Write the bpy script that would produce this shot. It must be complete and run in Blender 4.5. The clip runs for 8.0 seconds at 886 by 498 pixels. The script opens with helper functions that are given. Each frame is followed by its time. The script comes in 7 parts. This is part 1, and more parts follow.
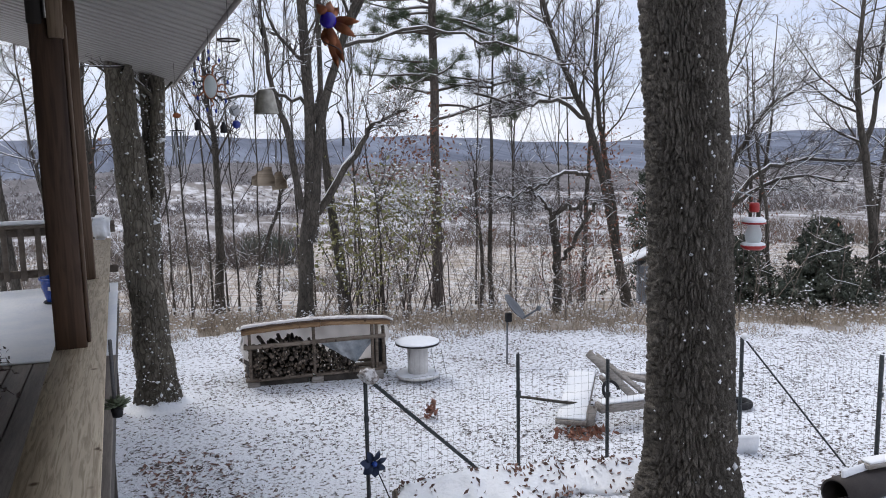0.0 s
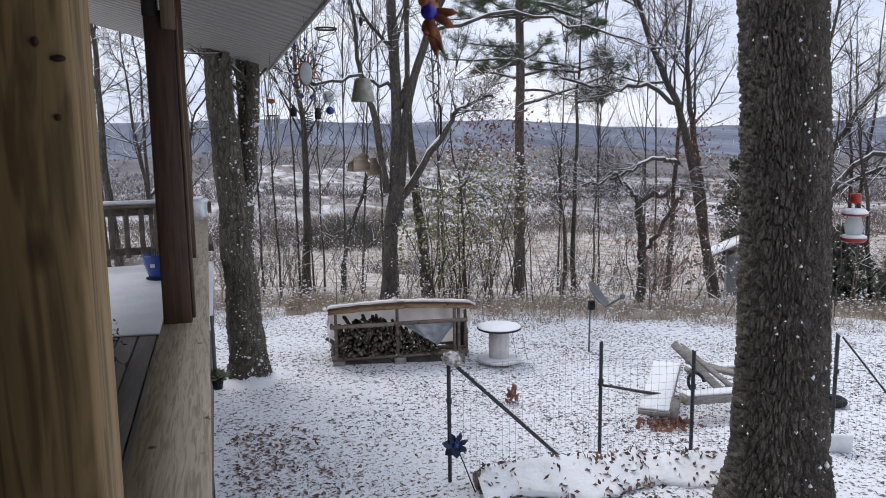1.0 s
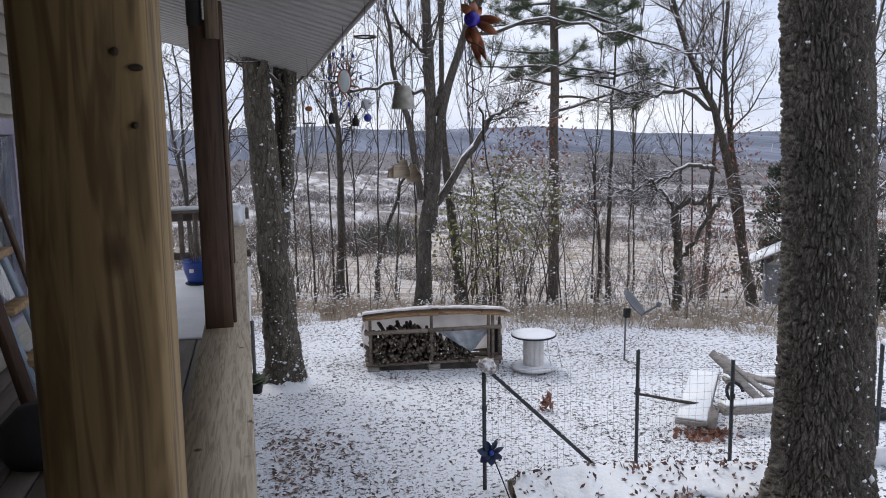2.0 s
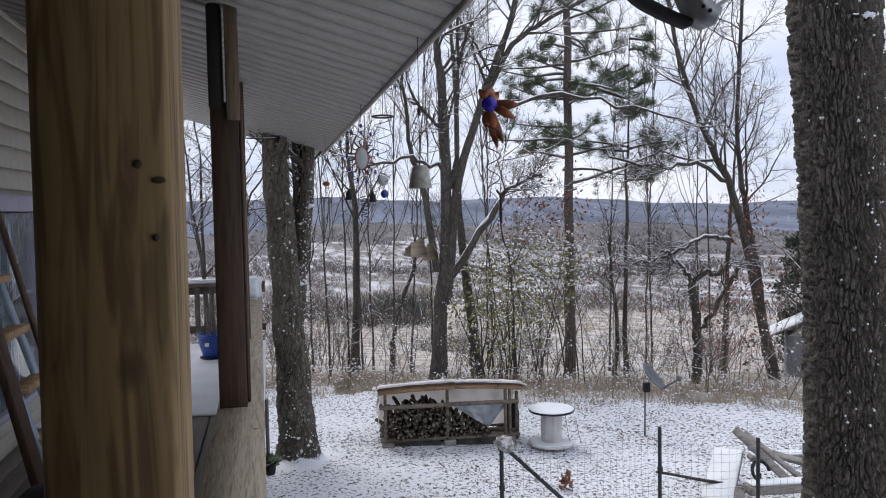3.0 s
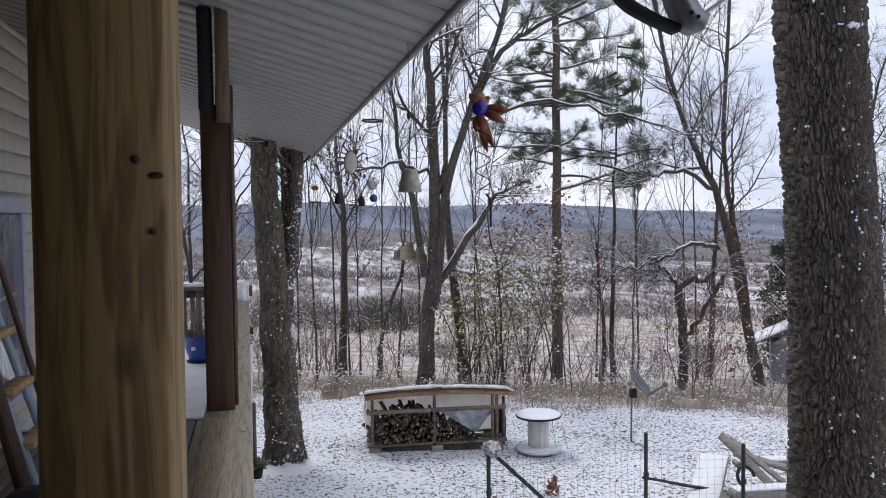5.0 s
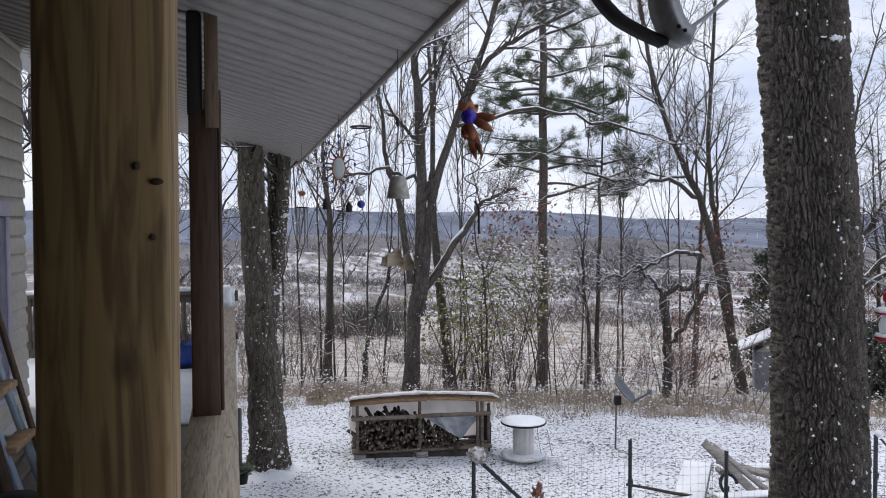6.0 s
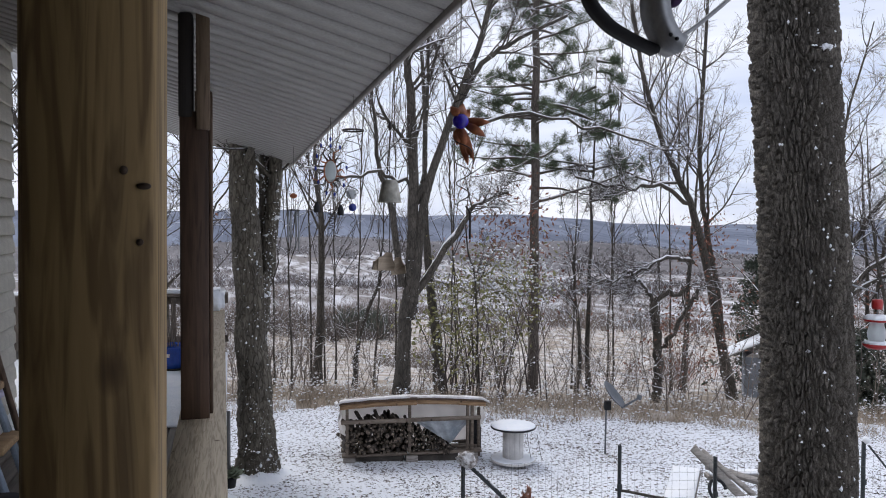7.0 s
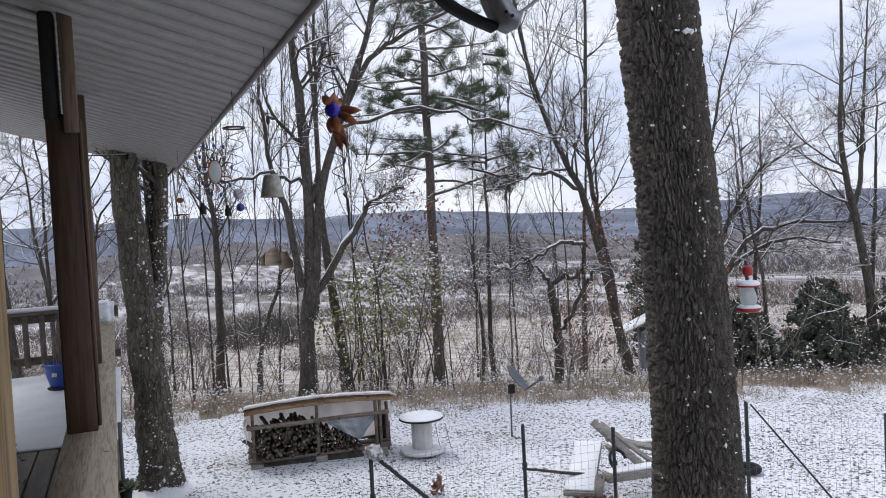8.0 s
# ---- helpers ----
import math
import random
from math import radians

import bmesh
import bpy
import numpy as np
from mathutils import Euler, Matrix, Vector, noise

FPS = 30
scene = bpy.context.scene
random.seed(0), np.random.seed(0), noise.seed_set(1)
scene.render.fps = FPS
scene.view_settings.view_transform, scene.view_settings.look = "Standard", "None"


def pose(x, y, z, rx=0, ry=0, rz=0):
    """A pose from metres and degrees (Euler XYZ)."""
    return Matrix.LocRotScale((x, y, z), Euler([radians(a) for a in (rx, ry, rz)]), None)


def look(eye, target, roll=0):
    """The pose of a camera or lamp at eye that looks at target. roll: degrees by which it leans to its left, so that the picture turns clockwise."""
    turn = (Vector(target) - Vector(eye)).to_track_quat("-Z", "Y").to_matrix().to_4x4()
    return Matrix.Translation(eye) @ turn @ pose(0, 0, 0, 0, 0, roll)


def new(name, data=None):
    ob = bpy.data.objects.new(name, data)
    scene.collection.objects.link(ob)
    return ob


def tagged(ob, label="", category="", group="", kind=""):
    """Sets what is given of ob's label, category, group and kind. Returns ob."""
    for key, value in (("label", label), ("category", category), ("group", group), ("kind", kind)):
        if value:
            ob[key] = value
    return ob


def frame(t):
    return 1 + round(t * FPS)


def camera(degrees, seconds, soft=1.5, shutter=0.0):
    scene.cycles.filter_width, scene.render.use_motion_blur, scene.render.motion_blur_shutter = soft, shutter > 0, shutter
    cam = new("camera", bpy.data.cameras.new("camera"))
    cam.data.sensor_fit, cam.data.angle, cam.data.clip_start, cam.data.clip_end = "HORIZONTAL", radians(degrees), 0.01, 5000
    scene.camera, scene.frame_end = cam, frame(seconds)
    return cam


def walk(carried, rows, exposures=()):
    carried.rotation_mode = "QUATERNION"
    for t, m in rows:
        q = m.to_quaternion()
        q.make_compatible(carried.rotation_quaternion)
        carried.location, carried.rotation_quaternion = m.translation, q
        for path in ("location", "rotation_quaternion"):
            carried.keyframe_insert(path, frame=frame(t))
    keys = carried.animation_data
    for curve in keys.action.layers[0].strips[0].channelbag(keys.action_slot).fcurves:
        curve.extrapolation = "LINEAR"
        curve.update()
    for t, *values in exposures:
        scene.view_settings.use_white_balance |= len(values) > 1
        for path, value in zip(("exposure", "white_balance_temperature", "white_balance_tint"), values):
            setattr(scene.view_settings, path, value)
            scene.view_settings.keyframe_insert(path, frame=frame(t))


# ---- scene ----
cam = camera(59.8, 8.0, 1.0, 0.0)
PATH = [
    (0, (0.101, -0.003, 3.149), (0.852, 1.832, 2.884), -1.1),
    (0.5, (0.064, -0.015, 3.155), (0.609, 1.889, 2.876), -1.2),
    (1, (0.041, -0.04, 3.165), (0.593, 1.858, 2.864), -0.8),
    (1.5, (0.014, -0.027, 3.173), (0.528, 1.883, 2.878), -0.7),
    (1.7, (0.009, -0.042, 3.16), (0.504, 1.874, 2.868), -0.8),
    (2.8, (0.006, -0.01, 3.2), (0.45, 1.934, 3.05), -1.1),
    (3, (0.005, -0.01, 3.204), (0.447, 1.938, 3.102), -1.1),
    (3.5, (0.006, -0.01, 3.2), (0.443, 1.939, 3.1), -1.2),
    (4, (0.012, -0.009, 3.195), (0.453, 1.94, 3.104), -1.2),
    (4.5, (0.006, -0.013, 3.195), (0.461, 1.932, 3.105), -1.0),
    (6, (-0.016, -0.037, 3.197), (0.493, 1.896, 3.126), -0.2),
    (6.5, (-0.006, -0.04, 3.196), (0.516, 1.889, 3.135), -0.1),
    (7, (-0.013, -0.034, 3.201), (0.517, 1.893, 3.139), 0.3),
    (7.5, (0.013, -0.057, 3.18), (0.566, 1.865, 3.126), -0.1),
    (7.8, (0.027, -0.109, 3.139), (0.721, 1.766, 3.083), -2.1),
    (8, (0.042, -0.108, 3.158), (0.809, 1.737, 3.083), -3.0),
]
walk(cam, [(t, look(eye, target, roll)) for t, eye, target, roll in PATH])

# ---- world and light: a bright overcast winter sky ----
world = bpy.data.worlds.new("overcast_sky")
scene.world = world
world.use_nodes = True
wn, wl = world.node_tree.nodes, world.node_tree.links
wn.clear()
SUN_EL, SUN_ROT = radians(58), radians(-25)
sky = wn.new("ShaderNodeTexSky")
sky.sky_type = "NISHITA"
sky.sun_disc = False
sky.sun_elevation, sky.sun_rotation = SUN_EL, SUN_ROT
sky_dim = wn.new("ShaderNodeMixRGB")
sky_dim.blend_type = "MULTIPLY"
sky_dim.inputs[0].default_value = 1.0
sky_dim.inputs[2].default_value = (0.12, 0.12, 0.12, 1)
wl.new(sky.outputs[0], sky_dim.inputs[1])
coord = wn.new("ShaderNodeTexCoord")
stretch = wn.new("ShaderNodeMapping")
stretch.inputs["Scale"].default_value = (1.0, 1.0, 5.0)
wl.new(coord.outputs["Generated"], stretch.inputs[0])
cloud = wn.new("ShaderNodeTexNoise")
cloud.inputs["Scale"].default_value = 2.6
cloud.inputs["Detail"].default_value = 6.0
wl.new(stretch.outputs[0], cloud.inputs["Vector"])
ramp = wn.new("ShaderNodeValToRGB")
ramp.color_ramp.elements[0].position, ramp.color_ramp.elements[0].color = 0.34, (0.62, 0.69, 0.90, 1)
ramp.color_ramp.elements[1].position, ramp.color_ramp.elements[1].color = 0.62, (0.92, 0.945, 1.04, 1)
wl.new(cloud.outputs[0], ramp.inputs[0])
veil = wn.new("ShaderNodeMixRGB")
veil.inputs[0].default_value = 0.9
wl.new(sky_dim.outputs[0], veil.inputs[1])
wl.new(ramp.outputs[0], veil.inputs[2])
back = wn.new("ShaderNodeBackground")
back.inputs["Strength"].default_value = 1.09
wl.new(veil.outputs[0], back.inputs[0])
out = wn.new("ShaderNodeOutputWorld")
wl.new(back.outputs[0], out.inputs[0])

sun_data = bpy.data.lights.new("sun", "SUN")
sun_data.energy, sun_data.angle, sun_data.color = 1.4, radians(30), (1.0, 0.97, 0.93)
sun = new("sun", sun_data)
sun.matrix_world = look((0, 0, 0), (-math.sin(SUN_ROT) * math.cos(SUN_EL), -math.cos(SUN_ROT) * math.cos(SUN_EL), -math.sin(SUN_EL)))
sun.location = (0, 0, 30)


# ---- materials ----
def mat(name, a, b, scale=8.0, rough=0.8, stretch_by=(1, 1, 1), bump=0.3, bump_scale=30.0, depth=0.01, metal=0.0,
        low=0.35, high=0.65, fine=None, per_object=0.0, per_island=0.0):
    """Two colours mixed by a noise, a second finer noise for grain, and relief by a third."""
    m = bpy.data.materials.new(name)
    m.use_nodes = True
    n, l = m.node_tree.nodes, m.node_tree.links
    p = n["Principled BSDF"]
    p.inputs["Roughness"].default_value = rough
    p.inputs["Metallic"].default_value = metal
    tc = n.new("ShaderNodeTexCoord")
    mp = n.new("ShaderNodeMapping")
    mp.inputs["Scale"].default_value = stretch_by
    l.new(tc.outputs["Object"], mp.inputs[0])
    vec = mp.outputs[0]
    if per_object:
        info = n.new("ShaderNodeObjectInfo")
        off = n.new("ShaderNodeVectorMath")
        off.operation = "MULTIPLY_ADD"
        off.inputs[1].default_value = (37, 53, 71)
        l.new(info.outputs["Random"], off.inputs[0])
        l.new(vec, off.inputs[2])
        vec = off.outputs[0]
    n1 = n.new("ShaderNodeTexNoise")
    n1.inputs["Scale"].default_value, n1.inputs["Detail"].default_value = scale, 8.0
    l.new(vec, n1.inputs["Vector"])
    rp = n.new("ShaderNodeValToRGB")
    e = rp.color_ramp.elements
    e[0].position, e[0].color = low, (*a, 1)
    e[1].position, e[1].color = high, (*b, 1)
    l.new(n1.outputs[0], rp.inputs[0])
    colour = rp.outputs[0]
    n2 = n.new("ShaderNodeTexNoise")
    n2.inputs["Scale"].default_value, n2.inputs["Detail"].default_value = bump_scale, 6.0
    l.new(vec, n2.inputs["Vector"])
    gr = n.new("ShaderNodeMixRGB")
    gr.blend_type = "OVERLAY"
    gr.inputs[0].default_value = 0.35
    l.new(colour, gr.inputs[1])
    l.new(n2.outputs[0], gr.inputs[2])
    colour = gr.outputs[0]
    if per_island:
        geo = n.new("ShaderNodeNewGeometry")
        hsv = n.new("ShaderNodeHueSaturation")
        rng = n.new("ShaderNodeMapRange")
        rng.inputs["To Min"].default_value, rng.inputs["To Max"].default_value = 1 - per_island, 1 + per_island
        l.new(geo.outputs["Random Per Island"], rng.inputs[0])
        l.new(rng.outputs[0], hsv.inputs["Value"])
        l.new(colour, hsv.inputs["Color"])
        colour = hsv.outputs[0]
    l.new(colour, p.inputs["Base Color"])
    bp = n.new("ShaderNodeBump")
    bp.inputs["Strength"].default_value, bp.inputs["Distance"].default_value = bump, depth
    l.new(n2.outputs[0], bp.inputs["Height"])
    l.new(bp.outputs[0], p.inputs["Normal"])
    return m


def wood_mat(name, a, b, ring=14.0, rough=0.75, along=(1, 1, 0.07), knots=True, grain=0.6):
    """Sawn softwood: wavering grain along local z with a few dark knots."""
    m = mat(name, a, b, 6.0, rough, along, 0.25, 60.0, 0.003, per_object=1.0)
    n, l = m.node_tree.nodes, m.node_tree.links
    p = n["Principled BSDF"]
    tc = [x for x in n if x.type == "TEX_COORD"][0]
    mp = n.new("ShaderNodeMapping")
    mp.inputs["Scale"].default_value = along
    l.new(tc.outputs["Object"], mp.inputs[0])
    w = n.new("ShaderNodeTexNoise")
    w.inputs["Scale"].default_value, w.inputs["Distortion"].default_value = ring * 4.5, 1.4
    w.inputs["Detail"].default_value = 3.0
    l.new(mp.outputs[0], w.inputs["Vector"])
    rp = n.new("ShaderNodeValToRGB")
    rp.color_ramp.elements[0].color = (0.36, 0.31, 0.25, 1)
    rp.color_ramp.elements[0].position = 0.36
    rp.color_ramp.elements[1].color = (1, 1, 1, 1)
    rp.color_ramp.elements[1].position = 0.54
    l.new(w.outputs[0], rp.inputs[0])
    mx = n.new("ShaderNodeMixRGB")
    mx.blend_type = "MULTIPLY"
    mx.inputs[0].default_value = grain
    l.new(p.inputs["Base Color"].links[0].from_socket, mx.inputs[1])
    l.new(rp.outputs[0], mx.inputs[2])
    colour = mx.outputs[0]
    if knots:
        mk = n.new("ShaderNodeMapping")
        mk.inputs["Scale"].default_value = (1, 1, 0.6)
        l.new(tc.outputs["Object"], mk.inputs[0])
        v = n.new("ShaderNodeTexVoronoi")
        v.inputs["Scale"].default_value = 6.5
        l.new(mk.outputs[0], v.inputs["Vector"])
        kr = n.new("ShaderNodeValToRGB")
        kr.color_ramp.elements[0].position, kr.color_ramp.elements[0].color = 0.05, (0.16, 0.1, 0.06, 1)
        kr.color_ramp.elements[1].position, kr.color_ramp.elements[1].color = 0.12, (1, 1, 1, 1)
        l.new(v.outputs["Distance"], kr.inputs[0])
        kx = n.new("ShaderNodeMixRGB")
        kx.blend_type = "MULTIPLY"
        kx.inputs[0].default_value = 0.9
        l.new(colour, kx.inputs[1])
        l.new(kr.outputs[0], kx.inputs[2])
        colour = kx.outputs[0]
    l.new(colour, p.inputs["Base Color"])
    return m


def bark_mat(name, dark, light, scale=9.0, tall=0.22, depth=0.03, crack=0.6):
    """Furrowed bark: tall cells with dark cracks, lichen-grey variation."""
    m = mat(name, light, tuple(c * 0.62 for c in light), 5.0, 0.92, (1, 1, 0.5), 0.4, 45.0, 0.01, per_object=1.0)
    n, l = m.node_tree.nodes, m.node_tree.links
    p = n["Principled BSDF"]
    tc = [x for x in n if x.type == "TEX_COORD"][0]
    mp = n.new("ShaderNodeMapping")
    mp.inputs["Scale"].default_value = (1, 1, tall)
    l.new(tc.outputs["Object"], mp.inputs[0])
    wv = n.new("ShaderNodeTexNoise")
    wv.inputs["Scale"].default_value = 7.0
    l.new(mp.outputs[0], wv.inputs["Vector"])
    add = n.new("ShaderNodeMixRGB")
    add.blend_type = "LINEAR_LIGHT"
    add.inputs[0].default_value = 0.06
    l.new(mp.outputs[0], add.inputs[1])
    l.new(wv.outputs["Color"], add.inputs[2])
    v = n.new("ShaderNodeTexVoronoi")
    v.feature = "DISTANCE_TO_EDGE"
    v.inputs["Scale"].default_value = scale
    l.new(add.outputs[0], v.inputs["Vector"])
    rp = n.new("ShaderNodeValToRGB")
    rp.color_ramp.elements[0].position, rp.color_ramp.elements[0].color = 0.0, (*dark, 1)
    rp.color_ramp.elements[1].position, rp.color_ramp.elements[1].color = 0.16, (1, 1, 1, 1)
    l.new(v.outputs["Distance"], rp.inputs[0])
    mx = n.new("ShaderNodeMixRGB")
    mx.blend_type = "MULTIPLY"
    mx.inputs[0].default_value = crack
    l.new(p.inputs["Base Color"].links[0].from_socket, mx.inputs[1])
    l.new(rp.outputs[0], mx.inputs[2])
    l.new(mx.outputs[0], p.inputs["Base Color"])
    bp = n.new("ShaderNodeBump")
    bp.inputs["Strength"].default_value, bp.inputs["Distance"].default_value = 0.8, depth
    l.new(rp.outputs[0], bp.inputs["Height"])
    l.new(p.inputs["Normal"].links[0].from_socket, bp.inputs["Normal"])
    l.new(bp.outputs[0], p.inputs["Normal"])
    return m


def plain(name, colour, rough=0.5, metal=0.0):
    m = mat(name, tuple(c * 0.85 for c in colour), colour, 12.0, rough, bump=0.1, bump_scale=80.0, depth=0.001, metal=metal)
    return m


SNOW = mat("snow", (0.80, 0.83, 0.88), (0.90, 0.91, 0.93), 3.0, 0.6, bump=0.5, bump_scale=25.0, depth=0.02)
SNOW_BIT = mat("clinging_snow", (0.78, 0.80, 0.84), (0.9, 0.9, 0.92), 9.0, 0.7)
YARD = mat("leafy_snow", (0.10, 0.08, 0.068), (0.84, 0.86, 0.91), 21.0, 0.75, (1, 1, 1), 0.7, 30.0, 0.03, low=0.345, high=0.455)
VALLEY = mat("snowy_meadow", (0.31, 0.255, 0.20), (0.62, 0.60, 0.59), 0.9, 0.9, (1, 0.5, 1), 0.7, 6.0, 0.2, low=0.40, high=0.68)
FIELDS = mat("valley_fields", (0.19, 0.168, 0.158), (0.58, 0.575, 0.595), 0.10, 0.95, (1, 0.16, 1), 0.6, 0.5, 3.0, low=0.44, high=0.62)
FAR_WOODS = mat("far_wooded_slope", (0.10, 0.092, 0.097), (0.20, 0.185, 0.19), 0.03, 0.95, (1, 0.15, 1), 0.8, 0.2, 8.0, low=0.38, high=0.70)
# ridge woods: distance haze is put into the colour as a blue-grey cast
HAZY_HILLS = mat("hazy_wooded_hills", (0.085, 0.10, 0.145), (0.165, 0.19, 0.25), 0.012, 0.95, (1, 0.12, 1), 0.8, 0.05, 8.0)
NEW_WOOD = wood_mat("treated_pine", (0.212, 0.138, 0.055), (0.32, 0.215, 0.092), 11.0, grain=0.75)
RAIL_WOOD = wood_mat("weathered_pine_board", (0.46, 0.38, 0.275), (0.67, 0.575, 0.43), 15.0, along=(1, 0.06, 1), grain=0.55)
DARK_WOOD = wood_mat("dark_stained_post", (0.05, 0.029, 0.019), (0.095, 0.054, 0.033), 8.0)
STAIN_WOOD = wood_mat("brown_stained_trim", (0.105, 0.066, 0.042), (0.16, 0.104, 0.068), 8.0)
GREY_WOOD = wood_mat("grey_deck_wood", (0.12, 0.10, 0.085), (0.21, 0.18, 0.15), 22.0, along=(1, 0.07, 1), knots=False, grain=0.3)
UNDER_WOOD = mat("dark_weathered_timber", (0.05, 0.043, 0.038), (0.10, 0.088, 0.075), 6.0, 0.85)
RAW_WOOD = wood_mat("raw_sawn_wood", (0.42, 0.27, 0.14), (0.55, 0.38, 0.22), 8.0, along=(0.07, 1, 1))
FASCIA_WOOD = wood_mat("orange_sawn_board", (0.30, 0.18, 0.095), (0.43, 0.28, 0.16), 8.0, along=(0.07, 1, 1))
PALLET_WOOD = wood_mat("pallet_wood", (0.15, 0.12, 0.095), (0.24, 0.195, 0.155), 8.0, along=(0.1, 1, 1))
# off-white vinyl set grey: the shade under the roof is in its colour
SOFFIT = plain("shaded_soffit_vinyl", (0.33, 0.315, 0.29), 0.45)
FASCIA = plain("taupe_fascia", (0.30, 0.275, 0.25), 0.5)
RAIL_GREY = mat("dark_weathered_rail", (0.075, 0.06, 0.048), (0.15, 0.122, 0.10), 6.0, 0.85, bump_scale=60.0)
TRIM = plain("white_trim", (0.72, 0.71, 0.69), 0.45)
SIDING = plain("cream_vinyl_siding", (0.52, 0.49, 0.42), 0.5)
OAK_BARK = bark_mat("oak_bark", (0.22, 0.2, 0.18), (0.175, 0.155, 0.131), 60.0, 0.4, 0.005, 0.65)
GREY_BARK = bark_mat("grey_bark", (0.3, 0.28, 0.26), (0.118, 0.103, 0.085), 24.0, 0.25, 0.015, 0.75)
OLIVE_BARK = bark_mat("olive_grey_bark", (0.28, 0.25, 0.22), (0.17, 0.15, 0.118), 26.0, 0.25, 0.015, 0.75)
PINE_BARK = bark_mat("pine_bark", (0.3, 0.27, 0.25), (0.18, 0.15, 0.128), 20.0, 0.4, 0.02)
TWIG = mat("twig_bark", (0.06, 0.05, 0.046), (0.118, 0.098, 0.088), 3.0, 0.9, per_island=0.3)
BRUSH = mat("dry_brush", (0.13, 0.105, 0.088), (0.26, 0.215, 0.18), 2.0, 0.9, per_island=0.4)
GRASS = mat("dead_grass", (0.30, 0.24, 0.18), (0.52, 0.44, 0.35), 1.0, 0.9, per_island=0.35)
NEEDLE = mat("pine_needles", (0.075, 0.105, 0.065), (0.145, 0.18, 0.105), 2.0, 0.7, per_island=0.3)
CEDAR = mat("cedar_foliage", (0.05, 0.065, 0.05), (0.11, 0.12, 0.09), 2.0, 0.8, per_island=0.35)
LITTER = mat("leaf_litter", (0.045, 0.036, 0.034), (0.115, 0.082, 0.068), 1.3, 0.85, per_island=0.45)
RUST_LEAF = mat("rust_oak_leaves", (0.20, 0.085, 0.06), (0.31, 0.15, 0.10), 2.0, 0.8, per_island=0.35)
PALE_LEAF = mat("pale_green_leaves", (0.17, 0.17, 0.065), (0.34, 0.32, 0.14), 2.0, 0.7, per_island=0.3)
STEEL = plain("painted_fence_steel", (0.035, 0.042, 0.045), 0.6)
WIRE = plain("fence_wire", (0.16, 0.16, 0.165), 0.5, 0.4)
SPOOL_WHITE = plain("white_spool_paint", (0.72, 0.70, 0.68), 0.6)
BLACK = plain("black_rubber", (0.018, 0.018, 0.02), 0.85)
TARP = plain("translucent_plastic_sheet", (0.84, 0.83, 0.82), 0.4)
tarp_tree = TARP.node_tree
tl = tarp_tree.nodes.new("ShaderNodeBsdfTranslucent")
tl.inputs[0].default_value = (0.95, 0.92, 0.89, 1)
ts = tarp_tree.nodes.new("ShaderNodeMixShader")
ts.inputs[0].default_value = 0.85
tarp_out = tarp_tree.nodes["Material Output"]
tarp_tree.links.new(tarp_tree.nodes["Principled BSDF"].outputs[0], ts.inputs[1])
tarp_tree.links.new(tl.outputs[0], ts.inputs[2])
tarp_tree.links.new(ts.outputs[0], tarp_out.inputs[0])
BLUE_GLAZE = plain("blue_glaze", (0.015, 0.06, 0.32), 0.2)
BLUE_GLASS = plain("cobalt_glass", (0.03, 0.05, 0.28), 0.1)
NAVY = plain("dark_blue_metal", (0.03, 0.045, 0.09), 0.4, 0.5)
COPPER = mat("rusted_copper", (0.17, 0.05, 0.022), (0.36, 0.13, 0.055), 25.0, 0.5, metal=0.4)
IRON = plain("dark_wrought_iron", (0.05, 0.042, 0.04), 0.6, 0.4)
BELL = mat("patinated_bell", (0.30, 0.29, 0.25), (0.42, 0.40, 0.35), 30.0, 0.55, metal=0.2)
CUTOUT = wood_mat("cut_plywood", (0.32, 0.25, 0.18), (0.44, 0.36, 0.27), 6.0, along=(0.1, 1, 1), knots=False)
GREY_METAL = plain("galvanised_metal", (0.34, 0.35, 0.36), 0.4, 0.6)
RED = plain("red_plastic", (0.36, 0.02, 0.02), 0.35)
HUT_GREY = plain("grey_hut_boards", (0.27, 0.295, 0.33), 0.8)
DISH_GREY = plain("grey_dish_paint", (0.12, 0.13, 0.145), 0.6)
LILAC = plain("lilac_window_paint", (0.46, 0.43, 0.56), 0.5)
PALE_BLUE = plain("pale_blue_metal", (0.36, 0.45, 0.55), 0.45)
GREEN_LEAF = plain("sedum_leaves", (0.16, 0.19, 0.12), 0.6)
WHITE_FACE = plain("etched_white_glass", (0.70, 0.74, 0.74), 0.3)
face_tree = WHITE_FACE.node_tree
face_glow = face_tree.nodes.new("ShaderNodeBsdfTranslucent")
face_glow.inputs[0].default_value = (0.85, 0.9, 0.9, 1)
face_mix = face_tree.nodes.new("ShaderNodeMixShader")
face_mix.inputs[0].default_value = 0.6
face_tree.links.new(face_tree.nodes["Principled BSDF"].outputs[0], face_mix.inputs[1])
face_tree.links.new(face_glow.outputs[0], face_mix.inputs[2])
face_tree.links.new(face_mix.outputs[0], face_tree.nodes["Material Output"].inputs[0])
WEATHER_GREY = wood_mat("weathered_grey_plank", (0.26, 0.24, 0.22), (0.38, 0.35, 0.32), 8.0, along=(0.1, 1, 1))
GLASS = bpy.data.materials.new("window_glass")
GLASS.use_nodes = True
gp = GLASS.node_tree.nodes["Principled BSDF"]
gp.inputs["Base Color"].default_value, gp.inputs["Roughness"].default_value = (0.9, 0.93, 0.95, 1), 0.05
gp.inputs["Transmission Weight"].default_value = 1.0


